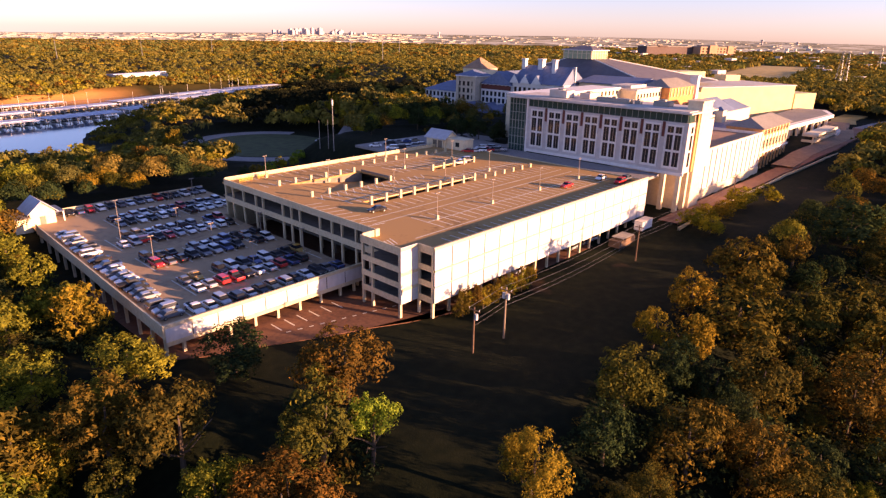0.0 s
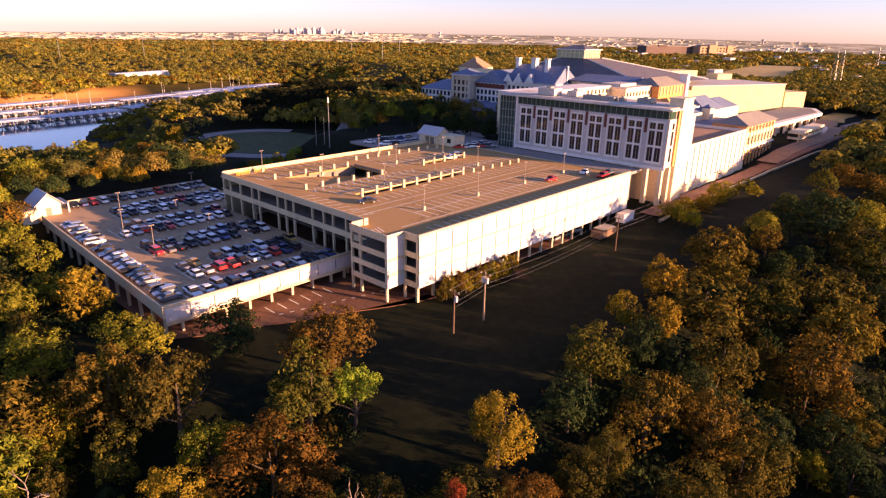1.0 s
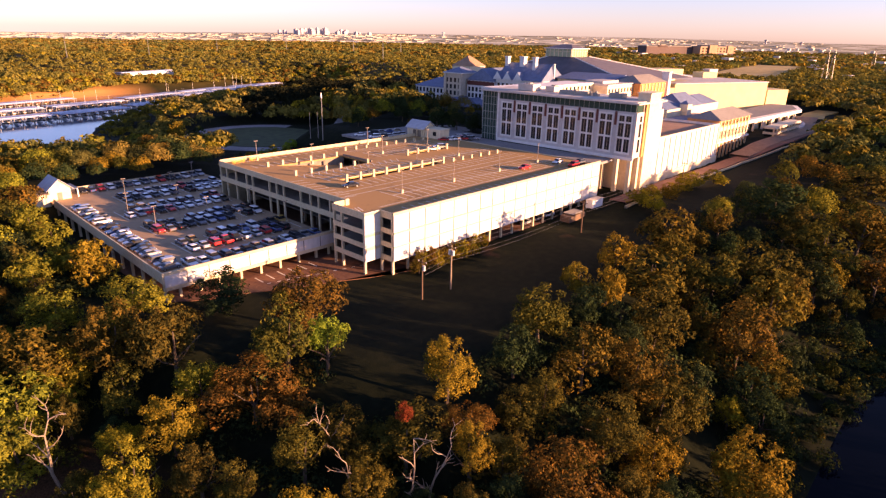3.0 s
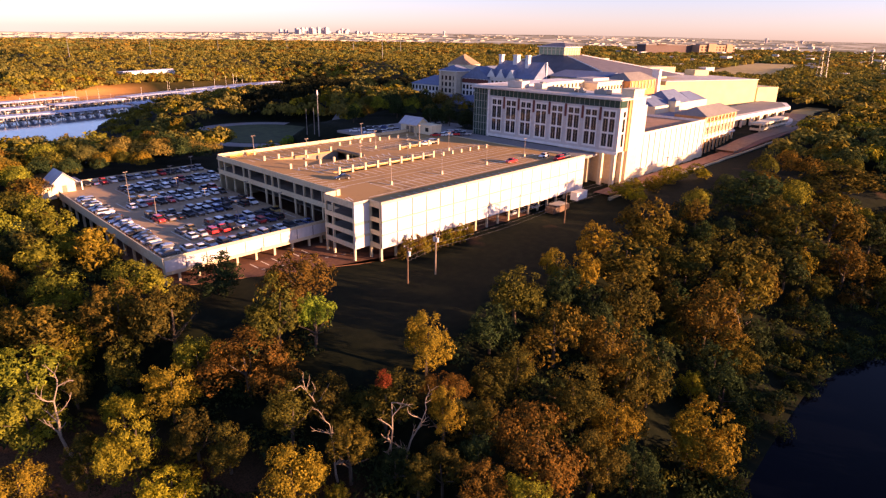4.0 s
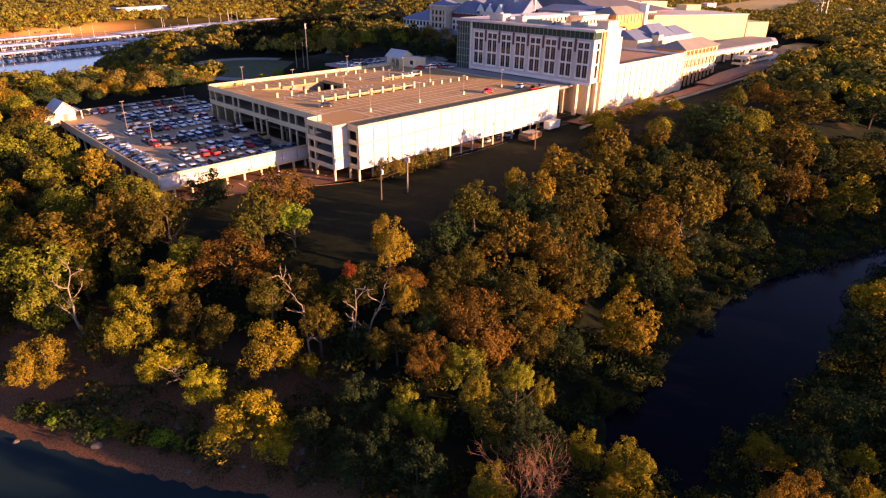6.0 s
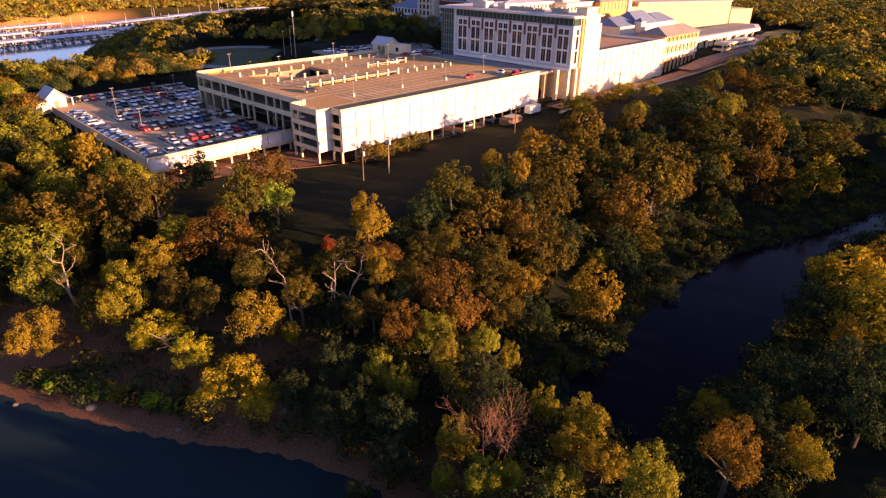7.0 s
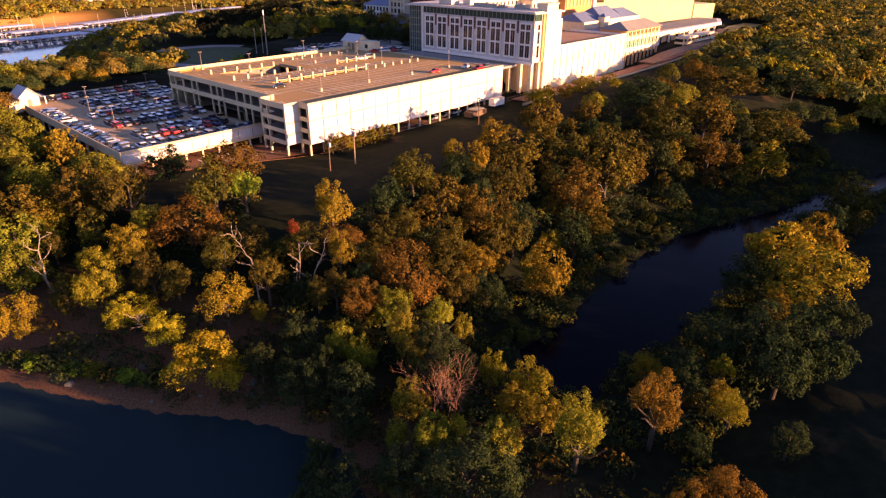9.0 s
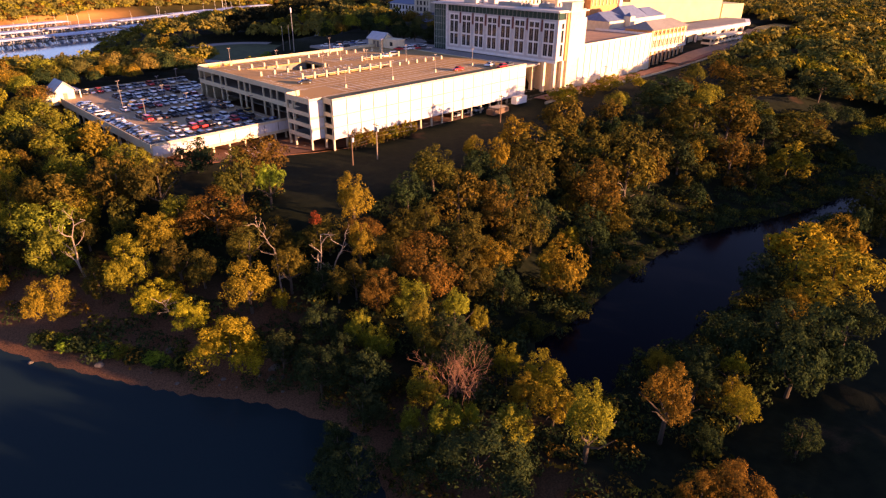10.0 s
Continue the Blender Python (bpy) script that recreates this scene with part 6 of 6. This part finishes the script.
def wild(x, y):
    wet = np.minimum(np.minimum(shore(x, y, RIVER), shore(x, y, CREEK)), shore(x, y, LAKE)) < 6
    built = ((x > 44) & (x < 78) & (y > 124) & (y < 215)) | ((x > 160) & (x < 200) & (y > 105) & (y < 206)) | ((x > 180) & (x < 395) & (y > -30) & (y < 0)) | ((x > -50) & (x < 108) & (y > -36) & (y < 122)) | ((x > 95) & (x < 245) & (y > -16) & (y < 108)) | ((x > 178) & (x < 412) & (y > -16) & (y < 206) & ~((x > 385) & (y < 12)))
    lawn = (np.hypot(x - 84, y - 194) < 47) | ((shore(x, y, LAKE) < 95) & (x < 48) & (y < 345))
    near = (x > -120) & (x < 190) & (y > -150) & (y < 150)
    road = (np.abs(y + 14 - 0.02 * x) < 12) & (x > 60) & (x < 390)
    far_field = (x > 690) & (x < 1210) & (np.abs(y - 180 - (x - 750) * 0.16) < 48)
    shed_yard = (np.abs((x - 227) * 0.934 + (y - 701) * 0.358) < 44) & (np.abs((y - 701) * 0.934 - (x - 227) * 0.358) < 20)
    return ~(grove(x, y) | shed_yard | before_shed(x, y) | glade(x, y) | wet | built | lawn | near | road | far_field)


def understory(n, seed, kind):
    g = np.random.default_rng(seed)
    x, y = g.uniform(-118, 150, n * 4), g.uniform(-150, 110, n * 4)
    ok = np.array([not open_ground(a, b, 1.5) for a, b in zip(x, y)])
    ok &= ~((x > -30) & (y < -127) & (x + y > -165)) & ~((x < -62) & (y > -60) & (y < 2) & (g.random(len(x)) < 0.35))
    x, y = x[ok][:n], y[ok][:n]
    r = g.uniform(1.3, 3.1, len(x))
    return woods("undergrowth", "tangled undergrowth below the trees", np.column_stack((x, y, land(x, y), r * 0.7, r)), 95, 0.118, seed + 1, kind)


def shade_wood(n, seed):
    """Unseen woods added to the south to shade the river and the low bank."""
    g = np.random.default_rng(seed)
    x = g.uniform(-150, 70, n)
    y = g.uniform(-214, -182, n) - 0.1 * np.maximum(x, 0)
    r = g.uniform(4.0, 6.0, n)
    # Heights are set per stretch by where the shade should fall.
    tall = np.where(x < -60, 24.0, np.where(x < -26, 20.0, np.where(x < 0, 6.0, 0.6)))
    return np.column_stack((x, y, land(x, y), tall * g.uniform(0.8, 1.1, n), r))


woods("south_woods", "unseen woods south of the river mouth, added to shade it", shade_wood(190, 910), 420, 0.13, 911, "olive", 1.0)
rest = np.array(rest)
for i, kind in enumerate(("far", "brown", "gold", "fargreen", "green", "yellowgreen", "olive")):
    woods("wood_edge", "autumn woodland edge round the buildings", rest[rest[:, 1] > 20][i::7], 1300, 0.062, 800 + i, kind, 1.0)
for i, kind in enumerate(("green", "olive", "yellowgreen", "brown")):
    woods("wood_edge", "dark woodland edge above the creek", rest[rest[:, 1] <= 20][i::4], 1300, 0.062, 820 + i, kind, 1.0)
for i, (kind, n) in enumerate((("green", 1500), ("olive", 500), ("brown", 200))):
    understory(n, 500 + i, kind)
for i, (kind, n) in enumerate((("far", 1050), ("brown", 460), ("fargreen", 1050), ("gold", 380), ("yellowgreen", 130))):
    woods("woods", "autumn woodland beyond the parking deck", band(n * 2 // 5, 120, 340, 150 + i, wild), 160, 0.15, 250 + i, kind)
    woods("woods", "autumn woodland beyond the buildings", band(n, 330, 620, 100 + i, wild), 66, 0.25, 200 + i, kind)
def far_shore(n, seed):
    """Trees on the marina's far bank."""
    g = np.random.default_rng(seed)
    x, y = g.uniform(-60, 520, n * 6), g.uniform(585, 760, n * 6)
    d = shore(x, y, LAKE)
    ok = (d > np.where(x < 150, 13, 3)) & (d < 55) & ~before_shed(x, y) & ~glade(x, y)
    x, y = x[ok][:n], y[ok][:n]
    r = g.uniform(3.4, 5.6, len(x))
    return np.column_stack((x, y, land(x, y), r * 1.8, r))


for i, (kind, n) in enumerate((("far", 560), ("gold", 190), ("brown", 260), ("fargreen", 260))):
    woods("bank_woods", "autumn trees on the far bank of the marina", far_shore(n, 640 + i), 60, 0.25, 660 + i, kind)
# Mid and far woods are mostly of the two haze-paled leaf tones.
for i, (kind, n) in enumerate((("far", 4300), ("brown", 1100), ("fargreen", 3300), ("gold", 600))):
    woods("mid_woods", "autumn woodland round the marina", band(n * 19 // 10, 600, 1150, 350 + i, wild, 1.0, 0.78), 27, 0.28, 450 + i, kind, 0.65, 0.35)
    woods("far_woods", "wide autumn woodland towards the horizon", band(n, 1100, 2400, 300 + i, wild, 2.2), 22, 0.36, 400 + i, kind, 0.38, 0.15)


def grove_spots(n, seed):
    g = np.random.default_rng(seed)
    x, y = g.uniform(100, 480, n * 6), g.uniform(210, 740, n * 6)
    ok = grove(x, y) & (shore(x, y, LAKE) > 4)
    x, y = x[ok][:n], y[ok][:n]
    r = g.uniform(3.4, 5.2, len(x))
    return np.column_stack((x, y, land(x, y), r * 1.7, r))


woods("grove", "grove beside the marina with shadow put into its leaf colour", grove_spots(1250, 930), 80, 0.2, 931, "shadowed")


def creek_scrub(n, seed):
    g = np.random.default_rng(seed)
    x, y = g.uniform(-36, 130, n * 12), g.uniform(-130, -74, n * 12)
    d = shore(x, y, CREEK)
    ok = (d > -0.8) & (d < 12)
    x, y = x[ok][:n], y[ok][:n]
    r = g.uniform(1.0, 2.2, len(x))
    return np.column_stack((x, y, land(x, y), r * 0.9, r))


for i, kind in enumerate(("green", "olive")):
    woods("bank_scrub", "dark low scrub along the creek bank", creek_scrub(190, 720 + i), 120, 0.115, 740 + i, kind)


# ---- dead trees, bare shrub, rocks ----
def branch(bm, p, d, length, r, depth, g):
    q = p + d * length
    add_rod(bm, p, q, r, r * 0.62, 6 if depth > 2 else 4)
    if depth == 0:
        return
    for k in range(2 + (g.random() < 0.5)):
        side = Vector((g.gauss(0, 1), g.gauss(0, 1), g.gauss(0.15, 0.5))).normalized()
        branch(bm, q, (d + side * 0.75).normalized(), length * g.uniform(0.58, 0.82), r * 0.6, depth - 1, g)


def crooked(bm, p, d, length, r, bits, g, sway):
    """A limb of a few bent pieces; gives back the bends."""
    bends = []
    for k in range(bits):
        d = (d + Vector((g.gauss(0, sway), g.gauss(0, sway), g.gauss(0.05, sway * 0.6)))).normalized()
        q = p + d * length / bits
        add_rod(bm, p, q, r * (1 - 0.75 * k / bits), r * (1 - 0.75 * (k + 1) / bits), 6)
        p = q
        bends.append((q, d, r * (1 - 0.75 * (k + 1) / bits)))
    return bends


def dead_tree(x, y, h, seed, lean):
    g = random.Random(seed)
    t = thing("dead_tree", "bare bleached dead tree with forked branches", "dead tree", (x, y, height(x, y) - 0.3), 0, "dead trees")
    bm = bmesh.new()
    spine = crooked(bm, Vector((0, 0, 0)), Vector((*lean, 1)).normalized(), h, h * 0.02, 6, g, 0.16)
    part("trunk", bm, M_DEAD, t)
    for p, d, r in spine[1:]:
        for k in range(g.choice((1, 1, 2))):
            a = g.uniform(0, math.tau)
            limb = bmesh.new()
            out = crooked(limb, p, (d * 0.5 + Vector((math.cos(a), math.sin(a), 0.25))).normalized(), h * g.uniform(0.22, 0.42), max(r * 0.8, h * 0.007), 4, g, 0.32)
            for q, e, rr in out[:3]:
                side = Vector((g.gauss(0, 1), g.gauss(0, 1), g.gauss(0.2, 0.6))).normalized()
                crooked(limb, q, (e + side).normalized(), h * g.uniform(0.07, 0.16), max(rr * 0.7, h * 0.0035), 3, g, 0.3)
            part("limb", limb, M_DEAD, t)
    return t


dead_tree(-73.5, -9.8, 14, 4, (-0.28, -0.18))
dead_tree(-43.4, -51.6, 11.5, 8, (0.02, -0.22))
dead_tree(-41.6, -52.0, 11, 14, (0.35, -0.1))
dead_tree(-48.9, -46.0, 10, 9, (-0.1, -0.1))
dead_tree(-44.5, -37.0, 9.5, 5, (0.0, 0.1))
dead_tree(-66.0, -33.8, 8, 6, (-0.55, -0.5))
dead_tree(44, -72, 9, 11, (0.5, 0.3))
bare_at = (-46.4, -91.2)
bare = thing("bare_shrub", "large leafless red-brown shrub", "shrub", (*bare_at, height(*bare_at)))
g = random.Random(2)
bm = bmesh.new()
for k in range(22):
    a = g.uniform(0, math.tau)
    foot = Vector((math.cos(a) * g.uniform(0, 2.6), math.sin(a) * g.uniform(0, 2.6), -0.2))
    branch(bm, foot, Vector((math.cos(a) * g.uniform(0, 0.5), math.sin(a) * g.uniform(0, 0.5), 1)).normalized(), g.uniform(2.2, 3.5), 0.085, 4, g)
part("twig_crown", bm, M_TWIG, bare)


def rock_mesh(seed):
    g = random.Random(seed)
    bm = bmesh.new()
    bmesh.ops.create_icosphere(bm, subdivisions=2, radius=1)
    for v in bm.verts:
        v.co *= 1 + 0.28 * noise.noise(v.co * 1.3 + Vector((seed * 3.1, 0, 0)))
        v.co.z *= 0.6
    return mesh_of("rock", bm, M_ROCK)


ROCKS = [rock_mesh(i) for i in range(4)]
g = random.Random(17)
for i in range(30):
    k = g.random()
    x, y = (-92 + 30 * k + g.uniform(-1.5, 7), -20 - 52 * k + g.uniform(0, 6)) if i < 24 else (g.uniform(-62, -52), g.uniform(-75, -55))
    s = g.uniform(0.15, 0.55) if i % 9 else 0.95
    r = part("rock", g.choice(ROCKS), None)
    r.matrix_basis = pose(x, y, max(height(x, y), WATER) + 0.1 * s, 0, 0, g.uniform(0, 360)) @ Matrix.Diagonal((s, s * 0.8, s, 1))
    tagged(r, "pale weathered rock on the earth bank", "rock", "bank rocks")

# low green shrubs along the water's edge
g = random.Random(29)
for i in range(34):
    k = g.random()
    x, y = -88 + 15.5 * k + g.uniform(0.3, 2.2), -21 - 27 * k + g.uniform(0, 1.6)
    plant(x, y, g.uniform(1.8, 3.1), g.uniform(1.3, 2.5), "lime" if i % 5 == 0 else "yellowgreen" if i % 5 == 2 else "green", g)
for i in range(26):
    x = g.uniform(-24, 80)
    plant(x, -86.5 - 0.12 * max(0, x - 45) + g.uniform(0, 6), g.uniform(1.4, 3.0), g.uniform(1.0, 2.0), "olive" if i % 3 else "green", g)
for i in range(12):
    plant(5 + i * 2.1 + g.uniform(-0.5, 0.5), -3.2 + g.uniform(-0.8, 0.6), g.uniform(3.6, 6.4), g.uniform(1.6, 2.6), "gold" if i % 2 else "brown", g)

# ---- marina ----
def dock(x, y, length, width, turn, group="marina docks"):
    """A floating boat shed: long low roof on posts over boats."""
    width *= 1.5
    d = thing("boat_dock", "long covered boat dock with pale metal roof on posts", "boat dock", (x, y, WATER), turn, group)
    part("roof", boxes([(-length / 2, length / 2, -width / 2, width / 2, 4.2, 4.38), (-length / 2, length / 2, -width * 0.25, width * 0.25, 4.38, 4.7)]), M_DOCK, d)
    part("walkway", box(-length / 2, length / 2, -1.0, 1.0, 0.25, 0.6), M_WOOD, d)
    n = int(length / 8)
    for i in range(n + 1):
        for s in (-1, 1):
            part("post", box(-length / 2 + i * (length - 0.4) / n, -length / 2 + 0.4 + i * (length - 0.4) / n, s * (width / 2 - 0.6) - 0.2, s * (width / 2 - 0.6) + 0.2, -0.5, 4.2), M_METAL, d)
    for i in range(n):
        for s in (-1, 1):
            copy_thing(boat_first, Matrix.Translation((x, y, WATER)) @ pose(0, 0, 0, 0, 0, turn) @ Matrix.Translation((-length / 2 + 4 + i * 8, s * (width / 2 - 2.5), 0)))
    return d


M_DOCK = surface("dock_roof", (0.46, 0.50, 0.60), (0.32, 0.35, 0.44), 0.6, 0.5, metal=0.1, spread=0.12)
boat_first = thing("boat", "white moored motor boat with dark cabin", "boat", (52, 455, WATER), 20, "moored boats")
bm = bmesh.new()
rings = []
for y, w, z in ((-3.5, 1.1, 0.9), (0, 1.3, 1.0), (2.2, 0.9, 1.15), (3.6, 0.08, 1.3)):
    rings.append([bm.verts.new(p) for p in ((-w, y, z), (-w * 0.5, y, -0.3), (w * 0.5, y, -0.3), (w, y, z))])
for a, b in zip(rings, rings[1:]):
    for k in range(4):
        bm.faces.new((a[k], a[(k + 1) % 4], b[(k + 1) % 4], b[k]))
bm.faces.new(rings[0])
bm.faces.new(rings[-1][::-1])
bmesh.ops.recalc_face_normals(bm, faces=bm.faces)
part("hull", bm, M_WHITE, boat_first)
part("cabin", box(-0.8, 0.8, -1.2, 1.2, 0.95, 2.0), M_GLASS, boat_first)
for x, y, length, width, turn in ((22, 450, 64, 13, 12), (85, 464, 60, 13, 14), (26, 500, 70, 14, 14), (100, 520, 70, 14, 18), (150, 492, 60, 13, 22), (175, 560, 80, 14, 24),
                                  (60, 560, 90, 13, 18), (235, 560, 90, 14, 26), (290, 600, 90, 14, 20), (330, 622, 80, 12, 16), (240, 590, 80, 13, 24)):
    dock(x, y, length, width, turn)
mrng = random.Random(5)
for i in range(26):
    x, y = mrng.uniform(-10, 330), 0
    y = 430 + x * 0.52 + mrng.uniform(0, 70)
    mast(x, y, mrng.uniform(11, 17), 0.14, "thin bare sailboat mast in the marina", WATER, False, M_WHITE)

# ---- power line across the woods, pylons ----
for x, y, h in ((180, 826, 30), (300, 863, 31), (472, 989, 33), (735, 1172, 36), (733, 927, 46), (836, 897, 44), (560, 640, 38)):
    mast(x, y, h, 0.45, "tall grey power line mast above the woods", None, False)
LINE = [(180, 826, 30), (300, 863, 31), (472, 989, 33), (735, 1172, 36)]
for (ax, ay, ah), (bx, by, bh) in zip(LINE, LINE[1:]):
    for drop in (1, 4):
        wire((ax, ay, height(ax, ay) + ah - drop), (bx, by, height(bx, by) + bh - drop), 2.5, 0.07)
for x, y in ((690, 66), (702, 74), (980, 60), (1240, 120), (1350, 40)):
    p = thing("pylon", "pale grey steel lattice power pylon", "pylon", (x, y, height(x, y)), 20, "pylons")
    for sx in (-1, 1):
        for sy in (-1, 1):
            part("leg", rod((sx * 2.6, sy * 2.6, -0.5), (sx * 0.6, sy * 0.6, 36), 0.14, 0.09, 5), M_METAL, p)
    bm = bmesh.new()
    for k in range(8):
        z0, z1 = 4.4 * k, 4.4 * (k + 1)
        a, b = 2.6 - 2.0 * z0 / 36, 2.6 - 2.0 * z1 / 36
        for q in ((-a, -a, b, -b), (a, -a, -b, -b), (-a, -a, -b, b), (-a, a, -b, -b), (a, a, -b, b), (a, -a, b, b)):
            add_rod(bm, (q[0], q[1], z0), (q[2], q[3], z1), 0.055, 0.055, 4)
    part("bracing", bm, M_METAL, p)
    for z in (27, 31.5, 35.5):
        part("crossarm", box(-0.15, 0.15, -5, 5, z, z + 0.2), M_METAL, p)

# ---- distant buildings ----
brick = thing("brick_hotel", "long distant orange brick building with many windows", "building", (1670, 618, height(1670, 618)), -19)
# Brick for the wing turned from the sun: its shade is in the colour.
M_SHADEBRICK = surface("shaded_brown_brick", (0.12, 0.085, 0.075), (0.085, 0.06, 0.055), 0.3, 0.9)
part("wall", boxes([(-20, 120, -45, 0, 0, 24), (10, 40, -50, -5, 0, 28), (84, 104, -48, -5, 0, 27)]), M_TANROOF, brick)
part("long_wing", boxes([(-190, -20, -20, 12, 0, 23), (-150, -120, -24, 12, 23, 26)]), M_SHADEBRICK, brick, "brick wing with shade put into its brown")
part("roof", boxes([(-191, -20, -21, 13, 23, 24.4), (-20, 121, -46, 1, 24, 25.2)]), M_GREYROOF, brick)
wide = mesh_of("window", box(-3.0, 3.0, -0.5, 0.1, 0, 4), M_GLASS)
for i in range(10):
    for z in (3, 10, 17):
        w = part("window", wide, None, brick)
        w.matrix_basis = Matrix.Translation((-10 + i * 14, -45, z))


def scatter_boxes(name, label, category, count, seed, angle, dist, size, tall, material):
    g = random.Random(seed)
    bm = bmesh.new()
    for _ in range(count):
        a, d = radians(g.uniform(*angle)), g.uniform(*dist)
        x, y = -80 + d * math.cos(a), -75 + d * math.sin(a)
        z, w, q, h = height(x, y), g.uniform(*size), g.uniform(*size) * 0.6, g.uniform(*tall)
        add_box(bm, x - w, x + w, y - q, y + q, z - 3, z + h)
    return tagged(part(name, bm, material), label, category, kind="stuff")


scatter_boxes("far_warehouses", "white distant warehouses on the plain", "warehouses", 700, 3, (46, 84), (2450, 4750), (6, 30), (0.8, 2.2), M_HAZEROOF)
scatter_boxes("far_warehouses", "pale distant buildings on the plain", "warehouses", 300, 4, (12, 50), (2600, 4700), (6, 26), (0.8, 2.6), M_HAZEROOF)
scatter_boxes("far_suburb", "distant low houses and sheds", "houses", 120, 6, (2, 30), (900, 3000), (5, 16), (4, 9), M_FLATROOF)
skyline = thing("city_skyline", "hazy distant city skyline on the horizon", "skyline", kind="structure")
g = random.Random(12)
for i in range(34):
    a = radians(g.choice([53.2, 55.2, 55.6, 54.4]) + g.gauss(0, 1.0)) if i < 22 else radians(g.uniform(49.5, 56.5))
    d = g.uniform(4350, 4750)
    x, y = -80 + d * math.cos(a), -75 + d * math.sin(a)
    w, h = g.uniform(7, 14), g.uniform(10, 34) if i < 22 else g.uniform(8, 20)
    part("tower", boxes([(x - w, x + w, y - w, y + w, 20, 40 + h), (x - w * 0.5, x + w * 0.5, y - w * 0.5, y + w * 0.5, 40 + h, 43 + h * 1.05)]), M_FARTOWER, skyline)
for a, d, h in ((43.2, 4300, 34), (16.5, 4000, 28), (14, 4100, 20)):
    x, y = -80 + d * math.cos(radians(a)), -75 + d * math.sin(radians(a))
    part("tower", boxes([(x - 4, x + 4, y - 4, y + 4, 20, 30 + h), (x - 8, x + 8, y - 8, y + 8, 24 + h, 28 + h)]), M_FARTOWER, skyline)
shed_ = thing("boat_shed", "long low blue-grey storage shed in the woods", "shed", (227, 701, height(227, 701) + 0.2), 21.4)
part("wall", box(-38, 38, -9, 9, -1.5, 4.2), M_WHITE, shed_)
part("roof", boxes([(-39, 39, -10, 10, 4.2, 4.6), (-39, 39, -4, 4, 4.6, 5.2)]), M_DOCK, shed_)
